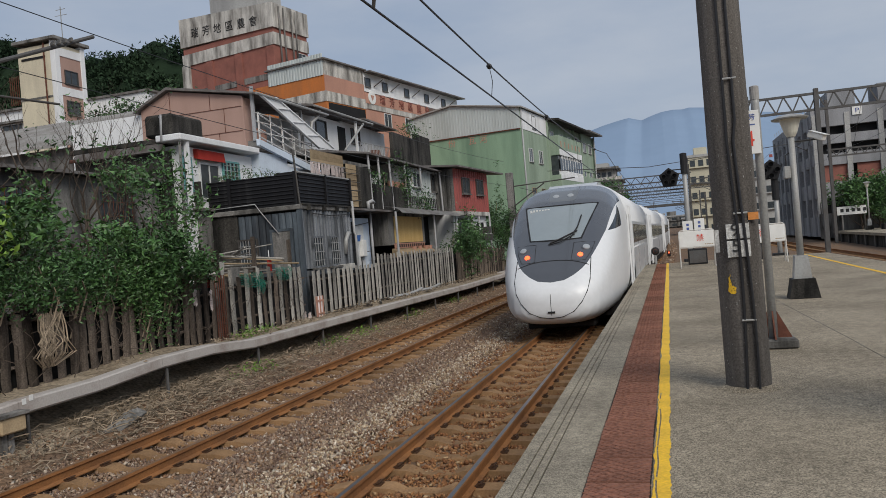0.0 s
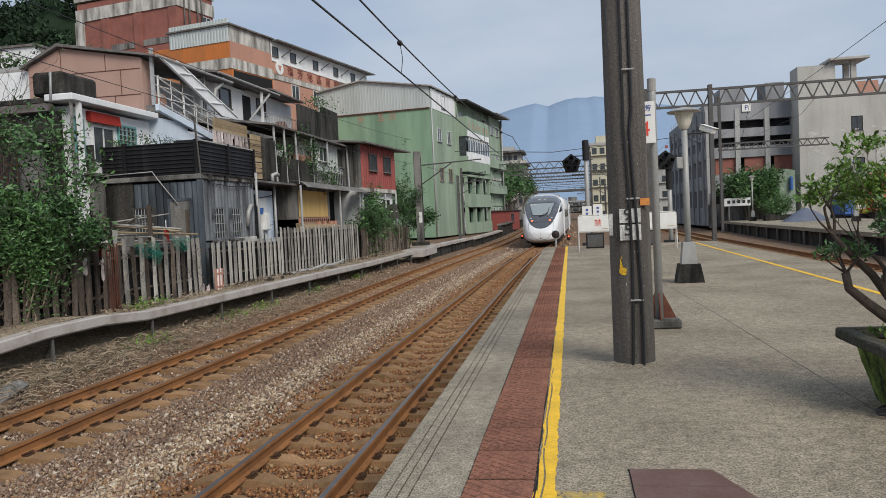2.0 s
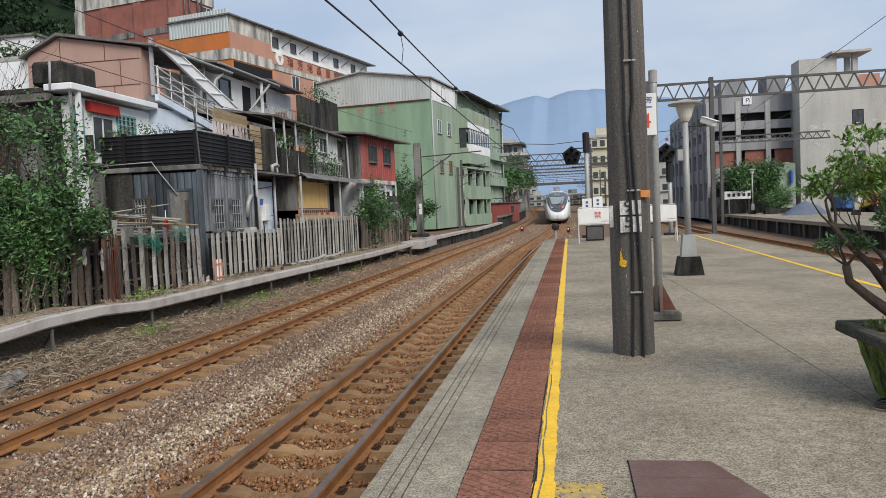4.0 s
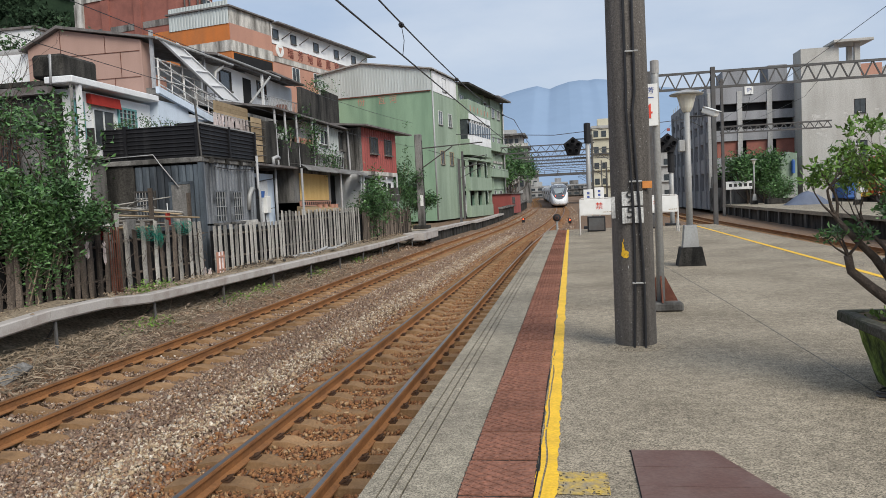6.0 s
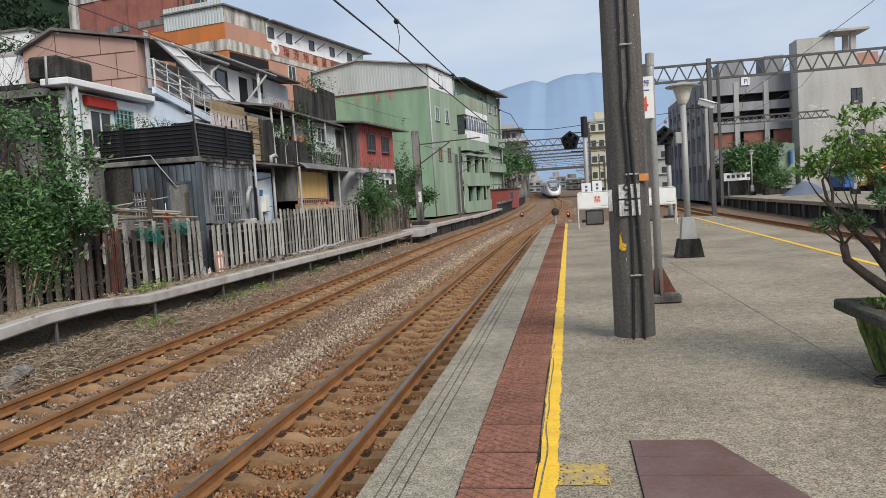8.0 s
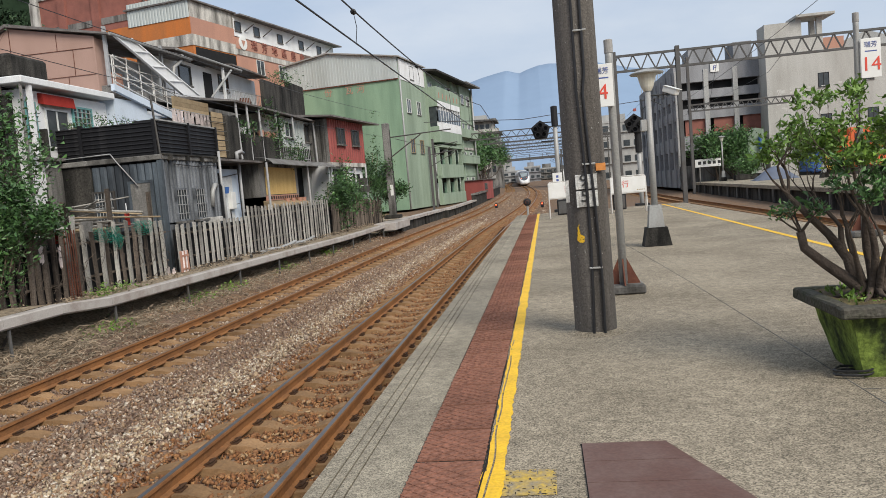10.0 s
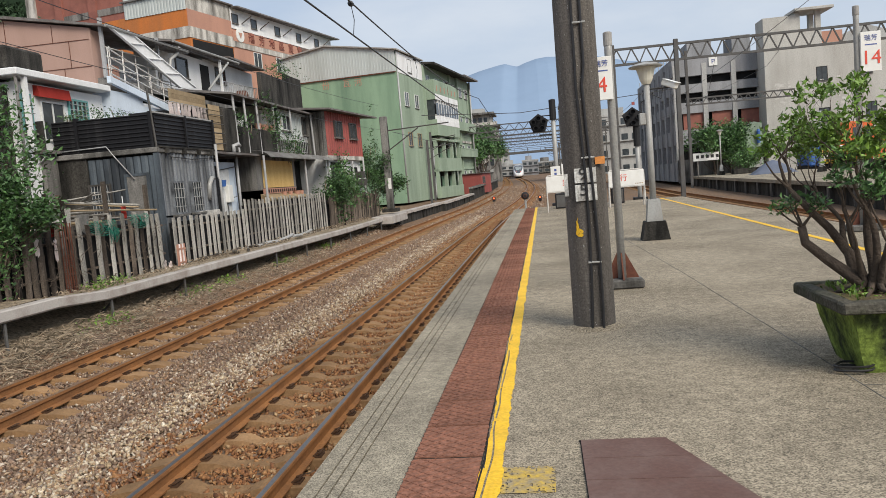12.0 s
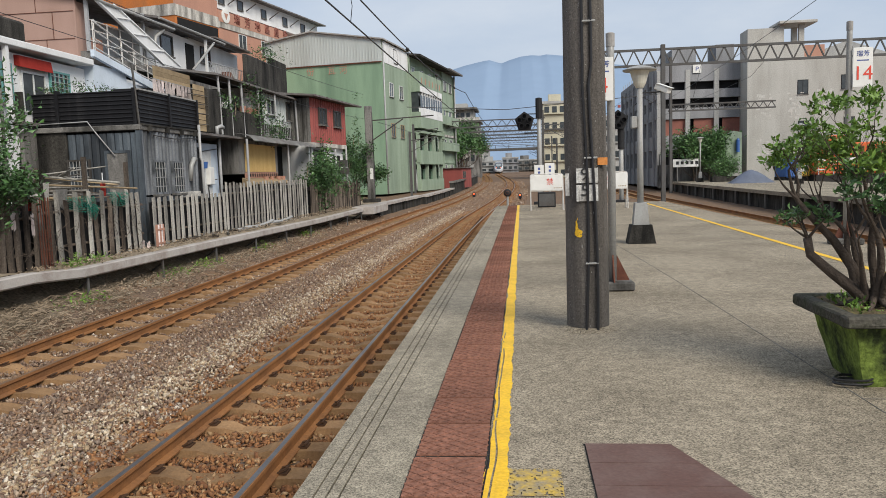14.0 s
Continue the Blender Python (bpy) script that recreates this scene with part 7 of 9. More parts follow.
def truss(name, label, x0, x1, y, z, deep, post_xs, post_top, base, step=0.8, y2=0.0, m=None):
    root = thing(name, pose(0, y, 0), label, "gantry", "wire gantries")
    m = m or M_gantry
    part("top_chord", tubes(([(x0, 0, z + deep), (x1, y2, z + deep)], 0.09), seg=4), m, root)
    part("bottom_chord", tubes(([(x0, 0, z), (x1, y2, z)], 0.09), seg=4), m, root)
    bm = bmesh.new()
    n = int((x1 - x0) / step)
    for k in range(n):
        a, b = x0 + (x1 - x0) * k / n, x0 + (x1 - x0) * (k + 0.5) / n
        c = x0 + (x1 - x0) * (k + 1) / n
        ya, yb, yc = [y2 * (q - x0) / (x1 - x0) for q in (a, b, c)]
        tube(bm, [(a, ya, z), (b, yb, z + deep)], 0.05, 4)
        tube(bm, [(b, yb, z + deep), (c, yc, z)], 0.05, 4)
    part("lattice", bm, m, root)
    for px in post_xs:
        part("mast", boxes((px - 0.12, px + 0.12, -0.12, 0.12, base, post_top), bevel=0.02), m, root)
    return root


truss("wire_gantry", "steel lattice gantry spanning several tracks", 4.24, 28.8, 43.1, 7.12, 0.86, (4.42, 7.88, 21.6), 8.24, -0.95, 0.81)
truss("wire_gantry", "short lattice cantilever gantry beyond the opposite platform", 12.9, 22.0, 68.0, 6.3, 0.55, (13.1,), 11.0, -0.95, 0.7)
for gy, x0, x1, zz in ((95.0, -10.2, 3.0, 6.9), (118.0, -11, 12.0, 7.2), (138.0, -12, 14.0, 7.4), (160.0, -14, 14.0, 7.6), (185.0, -17, 14.0, 7.8), (215.0, -20, 16, 8.0)):
    truss("wire_gantry", "distant lattice gantry over the running lines", x0, x1, gy, zz + rise(gy), 0.8, (x0 + 0.3, x1 - 0.3), zz + 1.8 + rise(gy), -0.9 + rise(gy), 1.1)
rngm = random.Random(12)
for k in range(22):
    y = 70 + k * 7
    x = rngm.choice((rngm.uniform(2.2, 9.0), rngm.uniform(-11.5, -10) - 0.03 * (y - 70)))
    ob = thing("wire_mast", pose(x, y, -0.9 + rise(y)), "thin grey overhead line mast beside the tracks", "mast", "line masts")
    h = rngm.uniform(6.0, 8.2)
    part("mast", boxes((-0.11, 0.11, -0.11, 0.11, 0, h)), M_gantry, ob)
    part("arm", tubes(([(0, 0, h - 0.8), (-2.2 if x > 0 else 2.6, 0, h - 0.5)], 0.045), ([(0, 0, h - 1.9), (-2.2 if x > 0 else 2.6, 0, h - 0.6)], 0.035), seg=5), M_gantry, ob)
over = thing("footbridge", pose(0, 240.0, 0), "grey footbridge crossing the tracks far off", "bridge")
part("deck", boxes((-40, 40, -2, 2, 8.2, 8.9)), M_gantry, over)
part("handrail", tubes(([(-40, -2, 9.9), (40, -2, 9.9)], 0.08), ([(-40, -2, 9.4), (40, -2, 9.4)], 0.06), seg=4), M_gantry, over)
for x in range(-40, 41, 4):
    part("rail_post", boxes((x - 0.07, x + 0.07, -2.07, -1.93, 8.9, 9.9)), M_gantry, over)
for x in (-24, 14, 30):
    part("pier", boxes((x - 0.6, x + 0.6, -1, 1, -1, 7.2)), M_far_wall, over)


# ---- overhead wires ----
def wires():
    ys = np.arange(-12, 140, 2.0)
    root = thing("overhead_line", pose(0, 0, 0), "overhead contact wire with its messenger cable above the near track", "wire")
    sag = lambda y: 4.33 + 0.0016 * (y - 12) ** 2 if y < 34 else 4.33 + 0.0016 * (min(abs((y - 12 + 22) % 44 - 22), 22)) ** 2
    part("contact_wire", tubes(([(NEAR_X + bend(y), y, 3.84 + rise(y)) for y in ys], 0.014), seg=5), M_cable, root)
    part("messenger_wire", tubes(([(NEAR_X + bend(y) + 0.02, y, sag(y) + rise(y)) for y in ys], 0.014), seg=5), M_cable, root)
    for y in (0.5, 5.5, 11.0, 17.0, 23.0, 29.0, 40.0, 51.0):
        part("dropper", tubes(([(NEAR_X + bend(y), y, 3.84), (NEAR_X + 0.03, y + 0.02, (3.84 + sag(y)) / 2), (NEAR_X + bend(y), y, sag(y))], 0.007), seg=4), M_cable, root)
        part("clamp", lathe([(0.012, -0.05), (0.045, -0.03), (0.045, 0.03), (0.012, 0.05)], 8), M_cable, root, at=pose(NEAR_X + bend(y), y, sag(y), 90, 0, 0))
    arm = thing("registration_arm", pose(0, 0, 0), "dark steel registration arm holding the contact wire", "bracket")
    part("arm", tubes(([(NEAR_X - 0.9, 5.3, 4.05), (NEAR_X - 0.25, 5.6, 4.08), (NEAR_X + 0.05, 5.85, 3.98)], 0.022), ([(NEAR_X + 0.05, 5.85, 4.0), (NEAR_X, 5.9, 3.84)], 0.02), seg=6), M_frame_dark, arm)
    far = thing("overhead_line", pose(0, 0, 0), "overhead wire of the far track running beside the houses", "wire")
    part("contact_wire", tubes(([(FAR_X + bend(y) - 0.2, y, 3.95 + rise(y)) for y in np.arange(34, 140, 2)], 0.012), seg=4), M_cable, far)
    feed = thing("feeder_wire", pose(0, 0, 0), "thin feeder cable strung along the houses", "wire")
    part("cable", tubes(([(-8.8, y, 5.35 + 0.0009 * (y - 14) ** 2) for y in np.arange(6, 42, 1.0)], 0.008), seg=4), M_cable, feed)
    feed = thing("feeder_wire", pose(0, 0, 0), "thin low cable strung along the houses", "wire")
    part("cable", tubes(([(-8.8, y, 4.35 + 0.0007 * (y - 20) ** 2) for y in np.arange(6, 42, 1.0)], 0.007), seg=4), M_cable, feed)
    can = thing("cantilever_bracket", pose(0, 0, 0), "steel cantilever tube with insulators on the lineside", "bracket")
    part("tube", tubes(([(-9.2, 5.5, 3.75), (-8.8, 9.13, 5.33)], 0.032), ([(-8.85, 6.2, 4.0), (-8.8, 8.3, 4.1)], 0.018), seg=8), M_gantry, can)
    for k in range(4):
        part("insulator", lathe([(0.035, -0.015), (0.055, 0), (0.035, 0.015)], 10), M_frame_dark, can, at=pose(-8.83, 8.3 + 0.12 * k, 5.03 + 0.045 * k, 70, 0, 0))
    part("stay", tubes(([(-9.6, 4.5, -0.5), (-9.2, 5.5, 4.0), (-9.1, 5.6, 6.8)], 0.12), seg=8), M_conc_dark, can)
    for x0, z0, y0 in ((6.2, 6.1, 46), (9.6, 5.2, 46), (9.7, 6.3, 6), (13.0, 6.6, 46)):
        w = thing("overhead_line", pose(0, 0, 0), "overhead wire above the track between platforms", "wire")
        part("cable", tubes(([(x0 + 0.038 * 10, 43.1, 7.12)] * (y0 > 40) + [(x0 + 0.038 * (y - 33), y, z0 + 0.0006 * (y - 48) ** 2) for y in np.arange(y0, 110, 3.0)], 0.010), seg=4), M_cable, w)
    w = thing("cross_wire", pose(0, 0, 0), "thin span wire crossing above the tracks", "wire")
    part("cable", tubes(([(-6.5, 42, 5.3), (-1, 46, 5.25), (8.8, 48, 6.0)], 0.025), seg=4), M_cable, w)
    mast = thing("lineside_mast", pose(-8.55, 41.0, 0), "square concrete overhead line mast beside the green building", "mast")
    part("shaft", boxes((-0.19, 0.19, -0.19, 0.19, 0.1, 5.35), bevel=0.03), M_conc_dark, mast)
    part("arm", tubes(([(0.1, 0, 4.55), (3.6, 0.6, 4.75)], 0.035), ([(0.1, 0, 3.4), (1.9, 0.3, 4.6)], 0.035), seg=6), M_frame_dark, mast)
    part("plate", boxes((0.0, 0.18, -0.205, -0.19, 1.3, 1.9)), M_white_sign, mast)
    part("foot", boxes((-0.45, 0.45, -0.4, 0.4, 0.0, 0.2), bevel=0.03), M_conc_black, mast)
    part("cable", tubes(([(0.21, 0, 0.2), (0.22, 0.05, 2.0), (0.21, 0, 5.0)], 0.02), seg=5), M_cable, mast)


wires()


# ---- far buildings and hills ----
def far_block(x, y, w, d, h, m, label, rows, cols, yaw=0):
    root = thing("distant_building", pose(x, y, -1, 0, 0, yaw), label, "building", "distant buildings")
    part("wall", boxes((0, w, 0, d, 0, h)), m, root)
    part("parapet", boxes((-0.15, w + 0.15, -0.15, d, h, h + 0.5)), M_far_wall, root)
    for r in range(rows):
        z = h * (r + 0.45) / rows
        for c in range(cols):
            u = w * (c + 0.5) / cols
            part("window", boxes((u - w / cols * 0.3, u + w / cols * 0.3, -0.08, 0.02, z, z + h / rows * 0.38)), M_glass, root)
        part("ledge", boxes((-0.1, w + 0.3, -0.5, 0, z - 0.35, z - 0.2)), m, root)
    part("roof_hut", boxes((w * 0.2, w * 0.6, 2, 5, h, h + 2)), m, root)


def stepped_flats():
    root = thing("stepped_flats", pose(-18.5, 190.0, 0.2), "grey-white flats with setback terraces and dark roof eaves", "building")
    part("body", boxes((0, 7.9, 0, 14, -1, 14.0)), M_far_wall, root)
    part("annex", boxes((0.5, 8.6, -7, 0, -1, 7.2)), M_conc_dark, root)
    part("penthouse", boxes((0, 6.6, 1.2, 12, 14.0, 17.2)), M_band, root)
    for z, x1, y0, h in ((17.2, 7.6, -0.6, 0.5), (14.0, 8.6, -0.9, 0.3), (10.6, 8.3, -0.7, 0.25), (7.2, 9.2, -7.6, 0.3)):
        part("slab", boxes((-0.3, x1, y0, 12, z, z + h)), M_conc_dark, root)
    part("roof_hut", boxes((1.5, 5.0, 3, 8, 17.7, 19.0)), M_far_wall, root)
    for z, y, n in ((15.0, 1.2, 4), (11.6, 0.0, 5), (8.4, 0.0, 5), (4.2, -7.0, 5)):
        for k in range(n):
            part("window", boxes((0.6 + 1.42 * k, 1.5 + 1.42 * k, y - 0.06, y + 0.02, z, z + 1.5)), M_glass, root)
    for z, y in ((14.3, -0.8), (10.85, -0.6)):
        part("parapet", boxes((0, 8.3, y, y + 0.15, z, z + 0.9)), M_band, root)
    arch = lathe([(1.9, 0), (1.9, 0.5)], 18)
    part("tank", arch, M_band, root, "round pale tank wall", at=pose(4.4, -7.2, 6.6, 90, 0, 0))
    for k in range(3):
        part("cooler", boxes((2.0 + 2.0 * k, 2.9 + 2.0 * k, -7.4, -7.0, 2.6, 3.4), bevel=0.04), M_galv, root, "grey wall cooler box")
    pipe(root, [(8.0, -0.1, 14.0), (8.0, -0.1, 0)], 0.12, M_conc_dark)


stepped_flats()
far_block(-15.5, 128, 4.0, 20, 8.0, M_conc_dark, "low grey sheds along the far lineside", 2, 3)
far_block(4.4, 150, 6.0, 12, 15.5, M_far_cream, "cream block of flats seen past the signal", 5, 4)
far_block(11.0, 175, 14, 12, 14, M_far_wall, "grey distant block behind the station", 4, 6)
far_block(-24, 330, 10, 12, 14, M_far_wall, "pale distant block beyond the footbridge", 4, 4)
far_block(-32, 300, 16, 12, 14, M_far_cream, "cream distant block beyond the footbridge", 4, 5)


rngd = random.Random(31)
for k in range(16):
    bx = -46 + 6.4 * k
    far_block(bx + rngd.uniform(-1, 1), 262 + rngd.uniform(0, 40), rngd.uniform(5, 9), 8, rngd.uniform(4, 8), rngd.choice((M_far_wall, M_conc_dark, M_far_cream, M_grey_wall)), "distant town houses beyond the footbridge", 3, 3)


def ridge(name, label, pts, y, depth, m, rough, seed, fold=0.08):
    """A range of hills: a crest line with a broken slope down to the plain on both sides."""
    bm = bmesh.new()
    n = 320
    u = np.linspace(-1, 1, n)
    xs = (pts[0][0] + pts[-1][0]) / 2 + (pts[-1][0] - pts[0][0]) / 2 * np.sign(u) * np.abs(u) ** 1.7
    hs = np.interp(xs, [p[0] for p in pts], [p[1] for p in pts])
    rings = []
    for j, f in enumerate((1.0, 0.86, 0.66, 0.45, 0.2, -0.05)):
        rings.append([bm.verts.new((x, y - depth * j / 5 + depth * fold * noise.noise((x / depth * 4, j, seed)), h * f * (1 + rough * noise.fractal((x / depth * 3.0, j * 0.6, seed), 1.0, 2.0, 4)))) for x, h in zip(xs, hs)])
    rings.insert(0, [bm.verts.new((x, y + depth, -5)) for x in xs])
    for a, b in zip(rings, rings[1:]):
        for i in range(n - 1):
            bm.faces.new((a[i], b[i], b[i + 1], a[i + 1]))
    solid(name, bm, m, label, kind="structure", smooth=True)


ridge("mountain_backdrop", "mountain ridge on the horizon, haze painted into its blue", ((-1600, 210), (-900, 260), (-420, 300), (-300, 325), (-226, 339), (-179, 352), (-140, 360), (-112, 365), (-95, 367), (-73, 359), (-55, 354), (-31, 363), (6, 373), (40, 376), (69, 373), (90, 376), (130, 371), (200, 362), (300, 335), (420, 318), (700, 270), (1600, 180)), 2500, 900, M_mountain, 0.004, 3, 0.01)
ridge("low_hill_backdrop", "low wooded rise behind the distant town", ((-420, 22), (-200, 18), (-90, 9), (-40, 7), (10, 8), (60, 8), (160, 16), (420, 24)), 620, 120, M_leaf_far, 0.12, 21)
ridge("hill_backdrop", "dark green wooded hill behind the town", ((-260, 64), (-170, 62), (-147, 59), (-124, 51), (-114, 49), (-105, 51.5), (-98, 49), (-80, 40), (-60, 24), (-50, 8)), 140, 40, M_leaf_far, 0.05, 9)


def hill_trees():
    rng = np.random.default_rng(77)
    pts, hts = ((-260, -170, -147, -124, -114, -105, -98, -80, -60, -50), (64, 62, 59, 51, 49, 51.5, 49, 40, 24, 8))
    n = 620
    x = rng.uniform(-190, -62, n)
    f = rng.random(n)
    z = np.interp(x, pts, hts) * (1 - f * 0.75) - 0.6
    y = 140 - 32 * f - 1.5
    crowns = []
    for a, b, c in zip(x, y, z):
        k, r = 46, rng.uniform(1.9, 3.6)
        q = rng.normal(size=(k, 3))
        q[:, 2] = np.abs(q[:, 2]) * 0.9 - 0.25
        q /= np.linalg.norm(q, axis=1)[:, None]
        lobes = 1 + 0.28 * np.sin(q[:, 0] * 5 + a) * np.cos(q[:, 1] * 4 + b)
        crowns.append(np.array((a, b, c)) + q * (r * lobes * rng.uniform(0.75, 1.05, k))[:, None])
    v, f2 = leaf_cloud(np.concatenate(crowns), 5, 0.30, 1.0, 5, 0.9)
    solid("hill_woods", raw("hill_woods", v, f2, M_leaf_far), M_leaf_far, "dense dark green woodland covering the hill", kind="stuff")


hill_trees()


# ---- trees, creepers and litter on the left bank ----
def tree(name, label, x, y, z, height, limbs, leaf_m, seed, leaf=0.12, per=26, spread=0.14, depth=3, lean=(0, 0), bare=0.0):
    rng = random.Random(seed)
    root = thing(name, pose(x, y, z), label, "tree")
    bm, tips = bmesh.new(), []
    trunk = [(0, 0, 0), (0.05 + lean[0] * 0.3, lean[1] * 0.3, height * 0.18), (lean[0] * 0.6, 0.04 + lean[1] * 0.6, height * 0.34)]
    tube(bm, trunk, [height * 0.022, height * 0.018, height * 0.014], 8)
    for k in range(limbs):
        a = k * math.tau / limbs + rng.uniform(-0.4, 0.4)
        h = Vector((math.cos(a) + lean[0], math.sin(a) + lean[1], rng.uniform(0.5, 1.5)))
        grow(bm, trunk[1 + k % 2], h, height * 0.30 * rng.uniform(0.8, 1.2), height * 0.010, depth, rng, tips, 0.5, (2, 3), 0.66, 0.2)
    part("trunk", bm, M_bark, root, smooth=True)
    keep = [t for t in tips if rng.random() > bare]
    v, f = leaf_cloud(keep, per, spread, leaf, seed)
    tagged(part("crown", raw("crown", v, f, leaf_m), leaf_m, root), kind="stuff")
    return root


tree("bank_tree", "dark green broad-leaved tree growing over the fence", -10.6, 8.0, -0.1, 2.8, 6, M_leaf_mid, 1, 0.15, 14, 0.15, lean=(0.3, 0.1))
tree("bank_tree", "dense leafy shrub tree pressed against the slat fence", -10.3, 9.9, -0.1, 2.4, 6, M_leaf_mid, 2, 0.14, 15, 0.15, lean=(0.35, 0))
tree("bank_tree", "young tree with bright green leaf tips", -10.3, 6.6, -0.1, 3.0, 5, M_leaf_light, 3, 0.15, 12, 0.14, lean=(0.2, 0.1))
tree("bank_tree", "thin leafy tree beside the grey house", -10.9, 12.4, -0.1, 3.9, 6, M_leaf_mid, 4, 0.14, 14, 0.17, lean=(0.15, 0.1), bare=0.1)
tree("bank_tree", "half-bare tree with thin dark twigs", -11.2, 10.6, -0.1, 4.4, 5, M_leaf, 5, 0.13, 6, 0.12, lean=(0, 0.1), bare=0.75)
tree("bank_tree", "tall leafy shrub with broad pale leaves", -10.6, 5.3, -0.1, 3.9, 6, M_leaf_light, 6, 0.16, 13, 0.16, lean=(0.2, 0.2))
tree("bank_tree", "sprawling shrub covering the fence top", -10.0, 11.4, -0.1, 2.1, 6, M_leaf, 7, 0.13, 20, 0.13, lean=(0.3, 0))
for bx, by, bh, sd in ((-11.8, 8.6, 5.0, 61), (-11.5, 10.0, 4.6, 62), (-11.9, 12.0, 5.2, 63), (-11.4, 7.2, 4.8, 64)):
    tree("bare_tree", "thin bare grey-brown sapling with a few leaves", bx, by, -0.1, bh, 4, M_leaf_mid, sd, 0.10, 3, 0.08, depth=4, bare=0.95)
tree("climbing_shrub", "dark climber hanging beside the red house", -9.5, 33.0, -0.1, 2.1, 6, M_leaf, 8, 0.13, 16, 0.13, lean=(0.2, 0.1))
tree("climbing_shrub", "bushy climber between the fence and the mast", -9.6, 40.2, -0.1, 3.2, 6, M_leaf, 9, 0.15, 14, 0.16, lean=(0.1, 0.3))
tree("climbing_shrub", "reddish-green shrub behind the concrete mast", -9.3, 44.5, -0.1, 2.3, 5, M_leaf, 10, 0.2, 14, 0.2)
tree("far_tree", "rounded green tree beyond the opposite platform", 15.7, 70.9, -0.6, 4.9, 9, M_leaf_mid, 11, 0.30, 24, 0.40)
tree("far_tree", "rounded green tree beside the car park", 17.2, 71.4, -0.6, 4.8, 9, M_leaf_mid, 12, 0.30, 24, 0.40)
tree("far_tree", "green trees behind the sheds far along the line", -10.6, 106.0, -0.2, 7.0, 9, M_leaf_mid, 13, 0.42, 20, 0.5)
tree("far_tree", "green trees behind the sheds far along the line", -10.4, 124.0, 0.2, 8.0, 9, M_leaf_mid, 14, 0.5, 20, 0.6)
tree("far_tree", "tall green tree beside the far lineside wall", -10.8, 140.0, 0.6, 9.0, 9, M_leaf_mid, 15, 0.55, 18, 0.6)


def creeper(label, spots, per, spread, leaf, m, seed, stems):
    rng = random.Random(seed)
    root = thing("creeper", pose(0, 0, 0), label, "plants", "creepers")
    pts = []
    for cx, cy, cz, sx, sy, sz, n in spots:
        pts += [(rng.gauss(cx, sx), rng.gauss(cy, sy), rng.gauss(cz, sz)) for _ in range(n)]
    v, f = leaf_cloud(pts, per, spread, leaf, seed)
    tagged(part("leaves", raw("leaves", v, f, m), m, root), kind="stuff")
    bm = bmesh.new()
    for p in pts[::max(1, len(pts) // stems)]:
        tube(bm, [(p[0] - 0.05, p[1], p[2] - 0.5), (p[0] - 0.02, p[1] + 0.1, p[2] - 0.2), p], 0.012, 4)
    tagged(part("stems", bm, M_twig, root), kind="stuff")


creeper("ivy spilling over the old slat fence", [(-9.5, 7.0, 1.25, 0.12, 0.7, 0.16, 90), (-9.5, 9.0, 1.3, 0.12, 0.8, 0.18, 120), (-9.48, 10.9, 1.1, 0.06, 0.4, 0.32, 120), (-9.5, 5.8, 1.2, 0.12, 0.5, 0.2, 60)], 12, 0.10, 0.11, M_leaf, 41, 40)
creeper("dark ivy curtain hanging over the slat fence", [(-9.48, 10.0, 1.4, 0.12, 0.5, 0.26, 240), (-9.46, 10.8, 1.1, 0.07, 0.32, 0.38, 220), (-9.5, 8.4, 1.5, 0.16, 0.7, 0.2, 160), (-9.5, 6.2, 1.4, 0.16, 0.8, 0.22, 150)], 9, 0.09, 0.085, M_leaf_mid, 47, 40)
creeper("plants growing from the shed roof parapet", [(-11.2, 18.5, 3.93, 0.35, 0.12, 0.05, 16), (-12.3, 18.5, 4.0, 0.4, 0.12, 0.09, 34)], 12, 0.07, 0.08, M_leaf, 42, 8)
creeper("plants trailing from the mouldy balcony wall", [(-10.65, 25.8, 4.2, 0.15, 0.7, 0.15, 22), (-10.5, 28.6, 4.2, 0.15, 0.5, 0.5, 60), (-10.3, 30.2, 3.5, 0.15, 0.5, 0.3, 30), (-13.0, 37.0, 7.8, 0.4, 0.8, 0.15, 30)], 12, 0.12, 0.13, M_leaf, 43, 12)
creeper("climbers hanging over the plank fence", [(-9.3, 33.5, 1.5, 0.12, 0.9, 0.5, 90), (-9.4, 36.5, 1.2, 0.15, 1.0, 0.4, 60), (-9.2, 40.3, 2.2, 0.2, 0.7, 1.1, 110)], 12, 0.14, 0.16, M_leaf, 44, 30)
creeper("leafy climber hanging from the white base wall", [(-9.55, 34.6, 2.1, 0.15, 0.5, 0.5, 60), (-9.45, 35.4, 1.3, 0.12, 0.6, 0.5, 70), (-9.4, 33.4, 0.9, 0.1, 0.5, 0.5, 50)], 9, 0.12, 0.2, M_leaf_mid, 48, 30)
creeper("weeds sprouting at the foot of the bank", [(-8.55, y, -0.72, 0.14, 0.35, 0.03, 16) for y in (12.6, 16.5, 18.5, 23.0, 28.0)] + [(-9.2, 13.8, -0.12, 0.12, 0.5, 0.03, 40)], 9, 0.06, 0.08, M_leaf_light, 45, 10)


